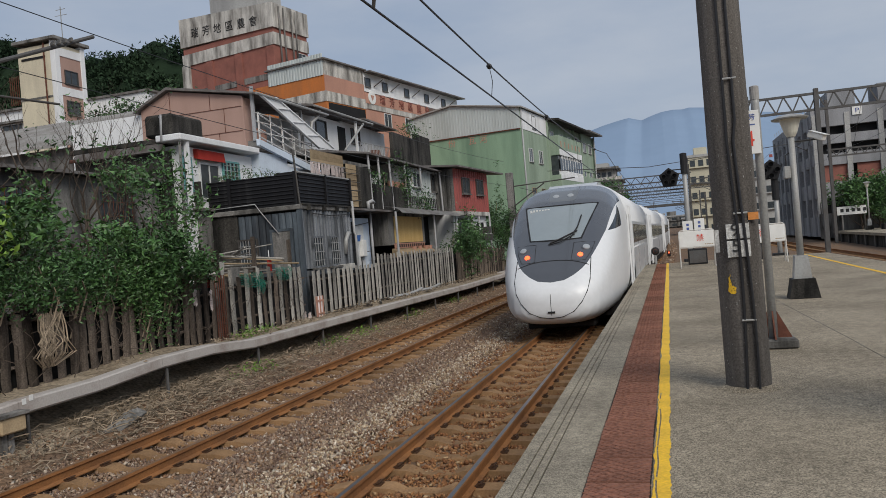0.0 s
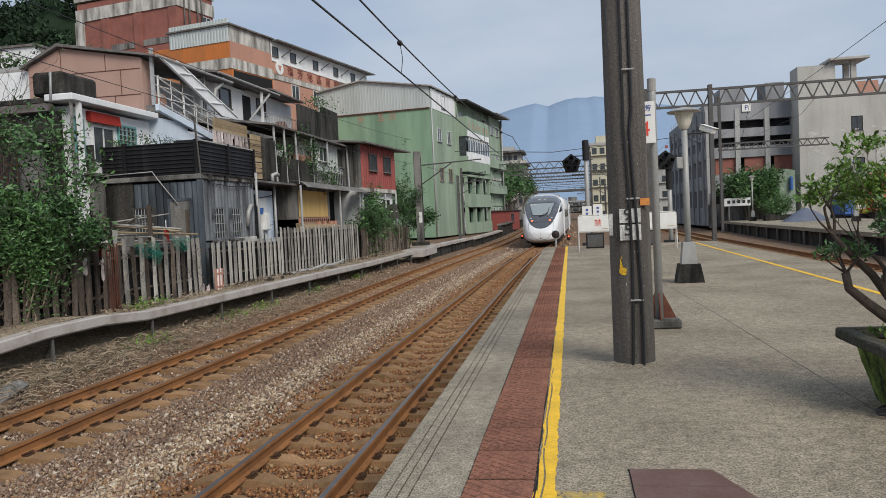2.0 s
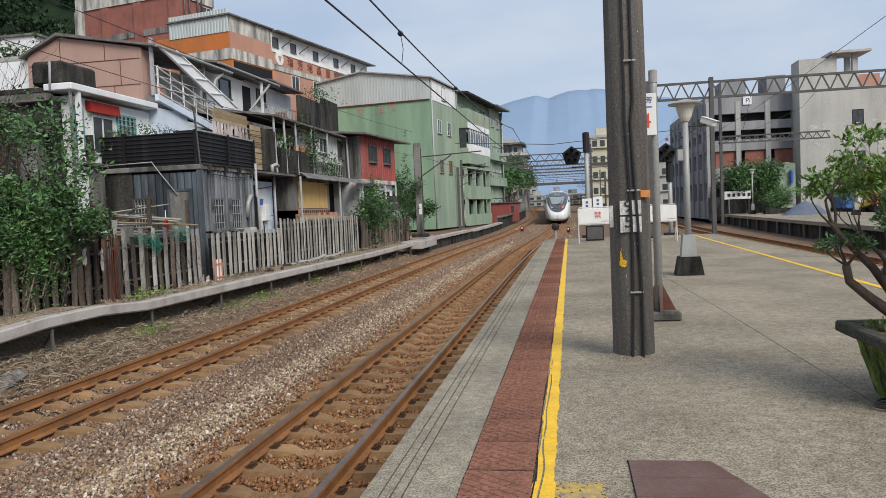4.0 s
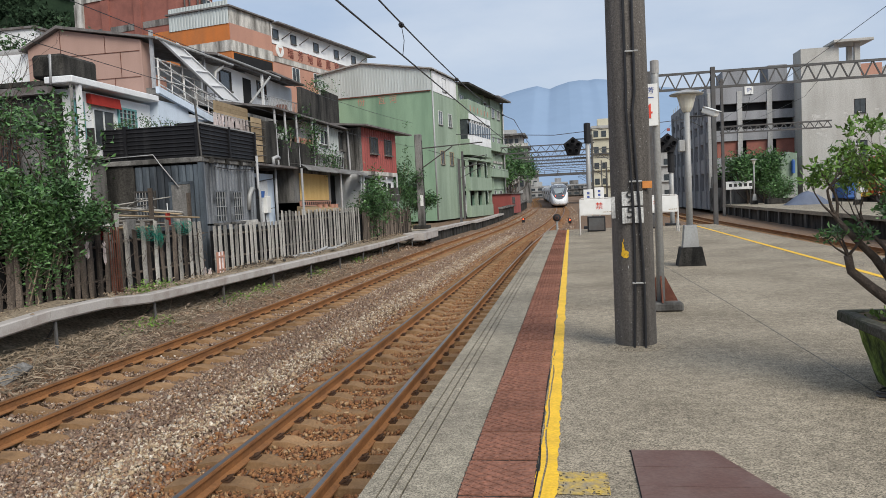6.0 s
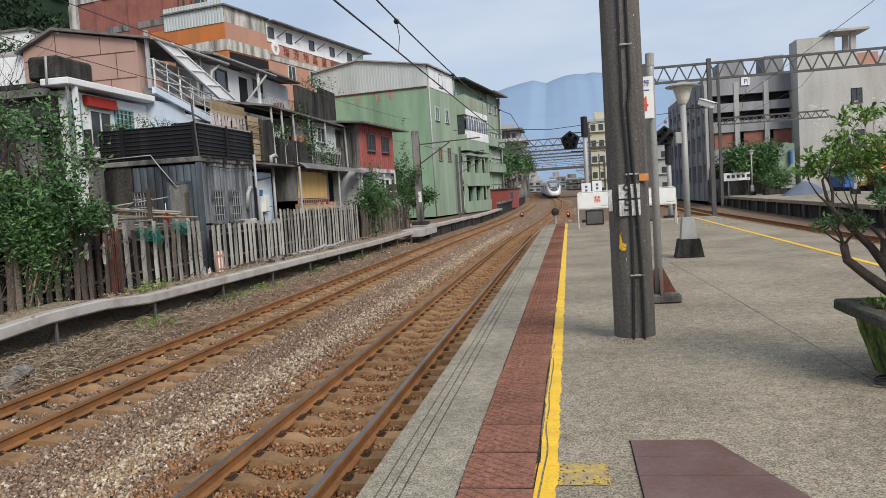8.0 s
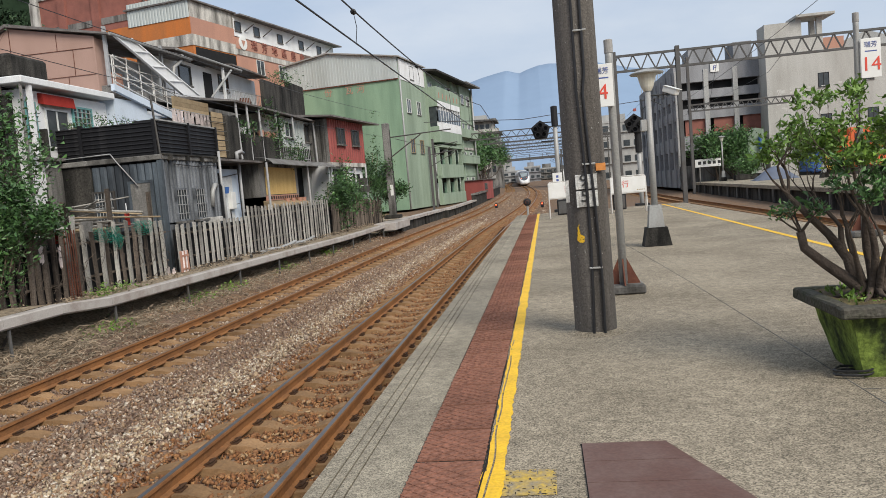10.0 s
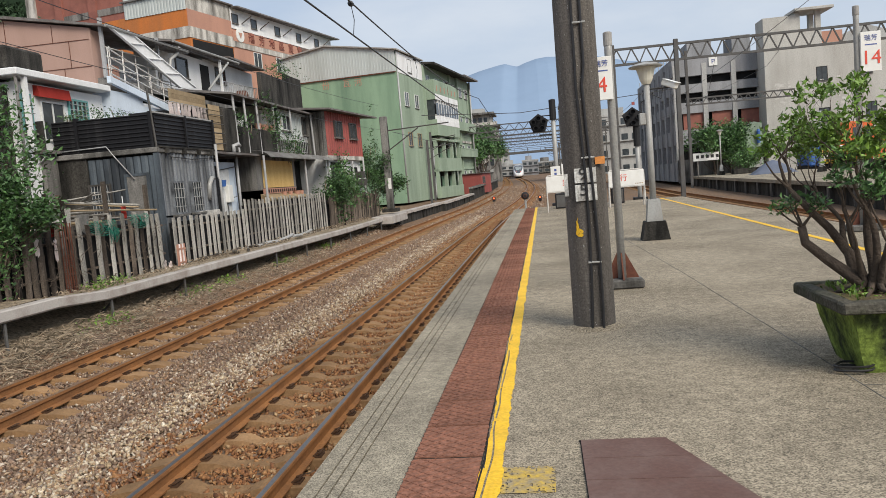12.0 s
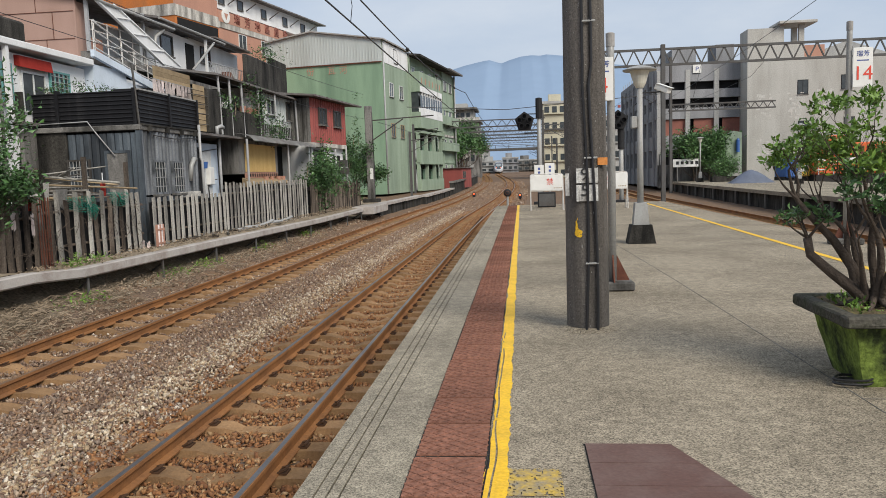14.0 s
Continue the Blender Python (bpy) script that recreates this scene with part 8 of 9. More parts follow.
def litter():
    rng = random.Random(9)
    bm = bmesh.new()
    for _ in range(1500):
        x, y = rng.uniform(-9.1, -7.9), rng.choice((rng.uniform(6.5, 14), rng.uniform(8, 11.5), rng.uniform(10, 26)))
        z = -1.0 + 0.25 * min(1, (-7.9 - x) / 0.9) + rng.uniform(0.02, 0.12)
        a, l = rng.uniform(0, math.tau), rng.uniform(0.08, 0.45)
        d = Vector((math.cos(a) * 0.7, math.sin(a), rng.uniform(-0.15, 0.25))) * l
        p = Vector((x, y, z))
        tube(bm, [p, p + d * 0.5 + Vector((0, 0, rng.uniform(0, 0.06))), p + d], rng.uniform(0.004, 0.010), 4)
    spots = [(x, y, -0.99 + 0.25 * min(1, (-7.9 - x) / 0.9) + 0.03) for x, y in ((rng.uniform(-9.1, -7.85), rng.uniform(5.5, 34)) for _ in range(1500))]
    v, f = leaf_cloud(spots, 3, 0.05, 0.085, 71, 0.2)
    solid("fallen_leaves", raw("fallen_leaves", v, f, M_twig), M_twig, "dry fallen leaves strewn over the bank", kind="stuff")
    spots = [(rng.uniform(-9.45, -8.75), rng.uniform(9.5, 38), -0.10) for _ in range(700)]
    v, f = leaf_cloud(spots, 3, 0.04, 0.08, 72, 0.25)
    solid("trough_litter", raw("trough_litter", v, f, M_twig), M_twig, "dead leaves gathered behind the cable trough", kind="stuff")
    solid("dead_twigs", bm, M_twig, "heap of dead twigs and cut branches on the bank", kind="stuff")
    bm = bmesh.new()
    for _ in range(160):
        y = rng.uniform(5, 17)
        p = Vector((-9.5, y, rng.uniform(0.1, 1.1)))
        q = p + Vector((rng.uniform(0, 0.18), rng.uniform(-0.5, 0.5), rng.uniform(-0.5, 0.3)))
        tube(bm, [p, (p + q) / 2 + Vector((0.06, 0, 0.04)), q], 0.006, 4)
    solid("dry_vines", bm, M_bark, "dry leafless vines tangled over the fence slats", kind="stuff")
    bm = bmesh.new()
    for _ in range(34):
        a = rng.uniform(-0.5, 0.5)
        b = rng.uniform(-0.25, 0.25)
        tube(bm, [(-9.42, 8.3 + b * 0.5, 0.12), (-9.32, 8.3 + a * 0.5 + b, 0.3), (-9.3, 8.32 + a * 0.6, 0.5), (-9.38, 8.36 + a * 0.35 + b * 0.6, 0.7), (-9.42, 8.4 + b, 0.95)], 0.011, 5)
    solid("dead_vine_bundle", bm, M_twig, "bundle of dry straw-coloured stems hung on the fence", "plants")


litter()


# ---- odds and ends before the shed ----
def yard():
    rng = random.Random(15)
    rack = thing("bamboo_rack", pose(0, 0, 0), "rickety rack of bamboo poles and planks in the yard", "rack")
    for p, q, r in (((-10.6, 13.6, 1.55), (-9.7, 17.2, 1.35), 0.022), ((-11.6, 13.8, 1.45), (-10.0, 16.9, 1.42), 0.024), ((-10.9, 14.0, 1.30), (-9.9, 17.0, 1.22), 0.02), ((-12.5, 15.6, 1.35), (-9.8, 15.2, 1.35), 0.022), ((-12.2, 16.4, 1.75), (-9.9, 16.7, 1.45), 0.022), ((-11.8, 15.0, 1.8), (-9.7, 16.4, 1.5), 0.03), ((-11.0, 12.6, 1.25), (-9.6, 14.6, 1.2), 0.03)):
        part("pole", tubes(([p, q], r), seg=7), M_fence if rng.random() < 0.75 else M_plank, rack)
    for k in range(16):
        y, z = rng.uniform(13.4, 16.6), rng.uniform(1.1, 1.75)
        part("pole", tubes(([(rng.uniform(-12.2, -10.6), y, z), (rng.uniform(-10.3, -9.7), y + rng.uniform(-0.9, 1.6), z + rng.uniform(-0.25, 0.2))], rng.uniform(0.012, 0.022)), seg=6), M_fence_brown if k % 3 else M_fence, rack)
    for x, y, h in ((-9.9, 15.3, 2.1), (-9.85, 17.0, 2.0), (-10.6, 14.2, 1.9), (-9.75, 13.5, 1.75), (-11.4, 15.8, 1.9)):
        part("upright", boxes((x - 0.04, x + 0.04, y - 0.04, y + 0.04, -0.1, h)), M_fence_brown, rack)
    part("plank", boxes((-9.9, -9.55, 11.2, 13.2, 1.28, 1.33)), M_band, rack, "bleached white plank")
    net = thing("fishing_net", pose(0, 0, 0), "green fishing net draped over the fence top", "net")
    bm = bmesh.new()
    for y0, y1, z in ((14.0, 15.0, 1.18), (15.6, 16.4, 1.24), (14.7, 15.05, 1.0)):
        for k in range(18):
            t = k / 17
            y = y0 + (y1 - y0) * t
            dip = 0.22 * math.sin(math.pi * t) * rng.uniform(0.5, 1.2)
            tube(bm, [(-9.55, y, z + 0.05), (-9.5 + rng.uniform(0, 0.05), y + rng.uniform(-0.1, 0.1), z - dip * 0.6), (-9.52, y + rng.uniform(-0.2, 0.2), z - dip * rng.uniform(0.8, 1.6))], 0.0045, 4)
        for k in range(5):
            dz = 0.045 * k
            tube(bm, [(-9.5, y0 + (y1 - y0) * t, z - dz - 0.10 * math.sin(math.pi * t)) for t in np.linspace(0, 1, 9)], 0.005, 4)
    tagged(part("mesh", bm, M_net, net), kind="stuff")
    for y, z, w, h in ((12.2, 1.0, 0.16, 0.32), (12.75, 0.95, 0.1, 0.42), (16.9, 0.05, 0.14, 0.2), (17.15, 0.0, 0.2, 0.16)):
        rag = thing("hung_rag", pose(-9.47, y, z), "torn pale rag caught on the fence", "rag", "torn rags")
        g = bmesh.new()
        rows = [[g.verts.new((0.02 * math.sin(3 * i + 2 * j), w * (i / 3 - 0.5) * (1 - 0.12 * j), -h * j / 3 + 0.03 * math.sin(4 * i + j))) for i in range(4)] for j in range(4)]
        for a, b in zip(rows, rows[1:]):
            for i in range(3):
                g.faces.new((a[i], b[i], b[i + 1], a[i + 1]))
        bmesh.ops.solidify(g, geom=g.faces[:], thickness=0.006)
        part("cloth", g, M_cloth, rag)
    gate = thing("rusty_grille", pose(-9.5, 12.95, -0.2), "rusty iron grille wired to the slat fence", "grille")
    for k in range(5):
        part("bar", boxes((0, 0.02, 0.085 * k, 0.085 * k + 0.016, 0, 1.45)), M_rust, gate)
    for k in range(16):
        part("cross_bar", boxes((0.0, 0.012, 0, 0.36, 0.04 + 0.05 * k, 0.055 + 0.05 * k)), M_rust, gate)
    sticks = thing("stick_bundle", pose(-9.85, 11.9, -0.1), "bundle of split sticks leaning behind the fence", "sticks")
    for k in range(16):
        y0 = rng.uniform(-0.7, 0.7)
        part("stick", tubes(([(0, y0, 0), (rng.uniform(-0.2, 0.15), y0 + rng.uniform(-0.35, 0.45), rng.uniform(1.5, 2.3))], rng.uniform(0.012, 0.03)), seg=5), M_fence_brown if k % 3 else M_plank, sticks)
    boards = thing("scrap_boards", pose(-9.95, 12.9, -0.1), "stack of scrap boards and sheets behind the fence", "boards")
    for k, (y, h, w, m) in enumerate(((0.0, 1.55, 0.3, M_fence_brown), (0.35, 1.35, 0.25, M_red_cloth), (0.7, 1.65, 0.2, M_fence), (1.2, 1.5, 0.35, M_conc_dark), (1.7, 1.4, 0.2, M_fence_brown))):
        part("board", boxes((-0.02, 0.02, -w / 2, w / 2, 0, h)), m, boards, at=pose(0.03 * k, y, 0, 0, 6, 4 * (k % 3) - 4))
    for k in range(9):
        y = 18.6 + 0.47 * k
        tip = thing("offcut", pose(-9.25, y, -0.14), "short dark offcut of timber lying along the fence", "offcut", "timber offcuts")
        part("wood", boxes((-0.03, 0.03, -0.3, 0.3, 0, 0.05)), M_fence_brown if k % 2 else M_conc_dark, tip, at=pose(rng.uniform(-0.1, 0.15), 0, 0.02 * (k % 3), rng.uniform(-6, 6), 0, rng.uniform(-50, 50)))
    crate = thing("plastic_crate", pose(-9.35, 17.55, -0.14), "faded orange slatted crate leaning on the fence", "crate")
    part("back", boxes((-0.02, 0.0, -0.2, 0.2, 0, 0.55)), M_salmon, crate)
    for k in range(5):
        part("slat", boxes((0, 0.02, -0.2 + 0.085 * k, -0.14 + 0.085 * k, 0, 0.55)), M_cloth if k % 2 else M_salmon, crate)
    for z in (0.05, 0.4):
        part("band", boxes((0.02, 0.03, -0.21, 0.21, z, z + 0.05)), M_salmon, crate)
    bag = thing("dustpan", pose(-10.05, 16.25, 1.2), "red plastic dustpan hanging on a cord", "dustpan")
    part("pan", boxes((0, 0.03, -0.1, 0.1, 0, 0.3), bevel=0.01), M_red_cloth, bag)
    part("handle", tubes(([(0.015, 0, 0.3), (0.015, 0, 0.55)], 0.012)), M_white, bag)
    for k, (y, z, c) in enumerate(((22.3, -0.11, M_pvc), (24.0, -0.11, M_pvc), (25.0, -0.11, M_pvc), (26.2, -0.11, M_galv))):
        ob = thing("scrap_pipe", pose(-9.15, y, z), "loose bent grey pipe lying along the fence", "pipe", "scrap pipes")
        part("pipe", tubes(([(0, 0, 0), (0.1, 0.7, 0.05), (0.15, 1.3, 0.02 + 0.1 * (k % 2))], 0.05), seg=7), c, ob)
    kiosk = thing("cable_box", pose(-8.75, 6.75, -1.0), "small rusty brown cable box on a split post", "box")
    part("post", boxes((-0.12, 0.12, -0.1, -0.01, 0, 0.5), (-0.12, 0.12, 0.01, 0.1, 0, 0.5)), M_conc_dark, kiosk)
    part("box", boxes((-0.25, 0.25, -0.2, 0.2, 0.5, 0.72), bevel=0.02), M_plank, kiosk)
    part("lid", boxes((-0.28, 0.28, -0.23, 0.23, 0.72, 0.76)), M_conc_dark, kiosk)
    for k in range(4):
        slab = thing("concrete_plank", pose(-8.45 + 0.06 * k, 8.2, -0.96 + 0.02 * k, 14, 12 + 4 * k, 8), "broken concrete plank lying on the bank", "plank", "broken planks")
        part("plank", boxes((-0.09, 0.09, -0.75, 0.75, 0, 0.05), bevel=0.01), M_conc_dark, slab)


yard()


# ---- across the next track ----
def opposite_things():
    sign = thing("station_nameboard", pose(14.5, 68.6, 0.02), "white station name board on two posts", "sign")
    board = part("board", boxes((-1.1, 1.1, -0.05, 0.05, 1.35, 2.05), bevel=0.01), M_white_sign, sign)
    for k in range(5):
        part("lettering_bar", boxes((-0.85 + 0.42 * k, -0.60 + 0.42 * k, -0.056, -0.05, 1.58, 1.86)), M_black_ink, board)
    for x in (-0.72, 0.95):
        part("post", boxes((x - 0.05, x + 0.05, -0.05, 0.05, 0, 1.35)), M_conc_dark, sign)
    bush = thing("potted_bush", pose(17.2, 65.7, 0.02), "clipped green bush in a low concrete trough", "bush")
    part("trough", boxes((-1.2, 1.2, -0.5, 0.5, 0, 0.45), bevel=0.04), M_conc_black, bush)
    rng = random.Random(6)
    pts = [(rng.gauss(0, 0.55), rng.gauss(0, 0.4), 1.15 + rng.gauss(0, 0.38)) for _ in range(170)]
    v, f = leaf_cloud(pts, 14, 0.15, 0.2, 51)
    tagged(part("leaves", raw("leaves", v, f, M_leaf_mid), M_leaf_mid, bush), kind="stuff")
    tagged(part("stems", tubes(*[([(0, 0, 0.4), p], 0.02) for p in pts[:16]], seg=4), M_bark, bush), kind="stuff")
    loco = thing("orange_locomotive", pose(23.2, 63.5, -0.6, 0, 0, 6), "orange diesel locomotive with white bands behind the platform", "locomotive")
    part("hood", boxes((0, 7.5, -1.3, 1.3, 1.0, 3.5), bevel=0.12), M_orange_loco, loco)
    part("cab", boxes((0.6, 2.6, -1.35, 1.35, 1.0, 4.1), bevel=0.12), M_orange_loco, loco)
    part("white_band", boxes((-0.02, 7.52, -1.32, -1.29, 2.1, 2.3)), M_white, loco)
    part("white_band", boxes((-0.02, 7.52, -1.32, -1.29, 1.35, 1.45)), M_white, loco)
    for x in (1.0, 1.9):
        part("cab_window", boxes((x, x + 0.6, -1.38, -1.34, 2.8, 3.6)), M_glass, loco)
    for k in range(5):
        part("grille", boxes((3.1 + 0.85 * k, 3.75 + 0.85 * k, -1.33, -1.29, 2.5, 3.2)), M_rust, loco)
    part("underframe", boxes((0, 7.5, -1.2, 1.2, 0, 1.0)), M_under, loco)
    part("handrail", tubes(*[([(0.1 + 1.2 * k, -1.4, 1.0), (0.1 + 1.2 * k, -1.4, 2.0)], 0.03) for k in range(7)], ([(0.1, -1.4, 2.0), (7.4, -1.4, 2.0)], 0.03), seg=5), M_white, loco)
    cart = thing("track_machine", pose(21.3, 64.2, -0.6, 0, 0, 4), "yellow track machine under a blue cover", "machine")
    part("body", boxes((0.8, 1.8, -1.25, 1.2, 0.9, 2.1), bevel=0.08), M_yellow_cab, cart)
    part("cab_top", boxes((0.85, 1.7, -1.1, 1.1, 2.1, 2.8), bevel=0.06), M_glass, cart)
    part("cover", boxes((-0.1, 0.8, -1.3, 1.3, 0.8, 2.5), bevel=0.12), M_blue_tarp, cart)
    part("window", boxes((1.0, 1.6, -1.29, -1.24, 1.3, 1.8)), M_white, cart)
    part("underbody", boxes((-0.2, 1.7, -1.0, 1.0, 0, 0.9)), M_under, cart)
    heap = thing("covered_heap", pose(17.2, 58.5, 0.02), "heap under a grey-blue tarpaulin on the platform", "tarpaulin")
    bm = bmesh.new()
    g = []
    for j in range(9):
        row = []
        for i in range(15):
            u, w = i / 14 * 2 - 1, j / 8 * 2 - 1
            h = max(0, 1 - abs(u) ** 1.5) * max(0, 1 - w * w) * 1.0 + 0.05 * noise.noise((i * 0.7, j * 0.7, 0))
            row.append(bm.verts.new((u * 1.6, w * 1.0, max(0, h))))
        g.append(row)
    for a, b in zip(g, g[1:]):
        for i in range(14):
            bm.faces.new((a[i], a[i + 1], b[i + 1], b[i]))
    part("tarpaulin", bm, M_grey_tarp, heap, smooth=True)
    rail = thing("back_fence", pose(0, 0, 0), "low grey wall and rails behind the opposite platform", "fence")
    part("wall", boxes((12.9, 20, 73.3, 73.5, -0.6, 1.6)), M_conc_dark, rail)
    for k in range(8):
        part("upright", boxes((13.0 + k * 0.9, 13.08 + k * 0.9, 73.2, 73.28, 1.6, 2.6)), M_gantry, rail)
    part("top_rail", tubes(([(13.0, 73.25, 2.6), (19.5, 73.25, 2.6)], 0.05), seg=5), M_gantry, rail)
    ramp = thing("platform_cabinet", pose(3.0, 30.2, 0), "dark relay cabinet beyond the warning boards", "cabinet")
    part("body", boxes((-0.25, 0.25, -0.2, 0.2, 0.0, 0.62), bevel=0.02), M_signal_black, ramp)
    part("door", boxes((-0.2, 0.2, -0.215, -0.2, 0.06, 0.56)), M_gantry, ramp)
    cone = thing("platform_cabinet", pose(0.85, 29.5, 0), "dark relay cabinet behind the warning board", "cabinet")
    part("body", boxes((-0.35, 0.35, -0.2, 0.2, 0.0, 0.6), bevel=0.02), M_signal_black, cone)
    part("door", boxes((-0.3, 0.3, -0.215, -0.2, 0.06, 0.54)), M_gantry, cone)


opposite_things()


# ---- the train ----
NOSE = ((0.0, 0.06, 0.70, 0.78), (0.01, 0.28, 0.58, 0.88), (0.04, 0.50, 0.47, 0.99), (0.1, 0.70, 0.39, 1.10), (0.22, 0.88, 0.32, 1.24), (0.45, 1.04, 0.27, 1.46), (0.8, 1.16, 0.23, 1.74), (1.3, 1.28, 0.20, 2.10), (1.9, 1.36, 0.20, 2.50), (2.5, 1.42, 0.20, 2.86), (3.1, 1.45, 0.20, 3.19), (3.8, 1.45, 0.20, 3.46), (4.5, 1.45, 0.20, 3.60), (5.3, 1.45, 0.20, 3.66))


def section(y):
    ys = [r[0] for r in NOSE]
    return [float(np.interp(y, ys, [r[k] for r in NOSE])) for k in (1, 2, 3)]


def ring_point(y, a):
    """A point of the body's skin: a rounded box section at y, angle a from the roof's middle."""
    w, lo, hi = section(y)
    c, s = math.cos(a), math.sin(a)
    e = 0.52 + 0.18 * max(0, 1 - y / 3.4)
    x = w * math.copysign(abs(s) ** e, s)
    z = (lo + hi) / 2 + (hi - lo) / 2 * math.copysign(abs(c) ** e, c)
    return Vector((x, y, z))


def skin_y(x, z):
    """How far back the nose skin lies at a height and a side offset."""
    lo, hi = 0.0, 5.3
    for _ in range(40):
        y = (lo + hi) / 2
        w, b, t = section(y)
        e = 0.52 + 0.18 * max(0, 1 - y / 3.4)
        inside = (abs(x) / w) ** (2 / e) + (abs(z - (b + t) / 2) / ((t - b) / 2)) ** (2 / e) < 1
        lo, hi = (lo, y) if inside else (y, hi)
    return (lo + hi) / 2


MASK_EDGE = ((0.0, 1.23), (0.3, 1.265), (0.5, 1.36), (0.68, 1.49), (0.8, 1.62), (0.97, 1.92), (1.15, 2.32), (1.24, 2.70), (1.34, 3.06), (1.5, 3.5))


def mask_field(p):
    return min(p.z - float(np.interp(abs(p.x), [e[0] for e in MASK_EDGE], [e[1] for e in MASK_EDGE])), 4.7 - p.y)


def screen_field(p):
    return min(p.z - 2.17, 3.03 - p.z, 0.60 + 0.33 * (p.z - 2.17) / 0.86 - abs(p.x), 3.4 - p.y)


def display_field(p):
    return min(p.z - 3.15, 3.50 - p.z, 0.37 - abs(p.x), 4.5 - p.y)


def side_field(p):
    if abs(p.x) < 1.0:
        return -1.0
    corners = ((2.05, 2.30), (3.35, 2.42), (3.7, 2.98))
    d = 1.0
    for k in range(3):
        (y0, z0), (y1, z1) = corners[k], corners[(k + 1) % 3]
        d = min(d, ((y1 - y0) * (p.z - z0) - (z1 - z0) * (p.y - y0)) / math.hypot(y1 - y0, z1 - z0))
    return d


def cut(tris, field):
    """Part triangles along the line where a field is zero: those inside, those outside."""
    inside, outside = [], []
    for t in tris:
        f = [field(p) for p in t]
        if min(f) >= 0:
            inside.append(t)
        elif max(f) <= 0:
            outside.append(t)
        else:
            loops = ([], [])
            for k in range(3):
                p, q, fp, fq = t[k], t[(k + 1) % 3], f[k], f[(k + 1) % 3]
                loops[0 if fp >= 0 else 1].append(p)
                if (fp >= 0) != (fq >= 0):
                    m = p + (q - p) * (fp / (fp - fq))
                    loops[0].append(m)
                    loops[1].append(m)
            for side, loop in zip((inside, outside), loops):
                for k in range(1, len(loop) - 1):
                    side.append((loop[0], loop[k], loop[k + 1]))
    return inside, outside


def skin(tris):
    bm = bmesh.new()
    for t in tris:
        bm.faces.new([bm.verts.new(p) for p in t])
    bmesh.ops.remove_doubles(bm, verts=bm.verts, dist=0.0004)
    bmesh.ops.dissolve_degenerate(bm, edges=bm.edges, dist=0.0004)
    bmesh.ops.recalc_face_normals(bm, faces=bm.faces)
    return bm


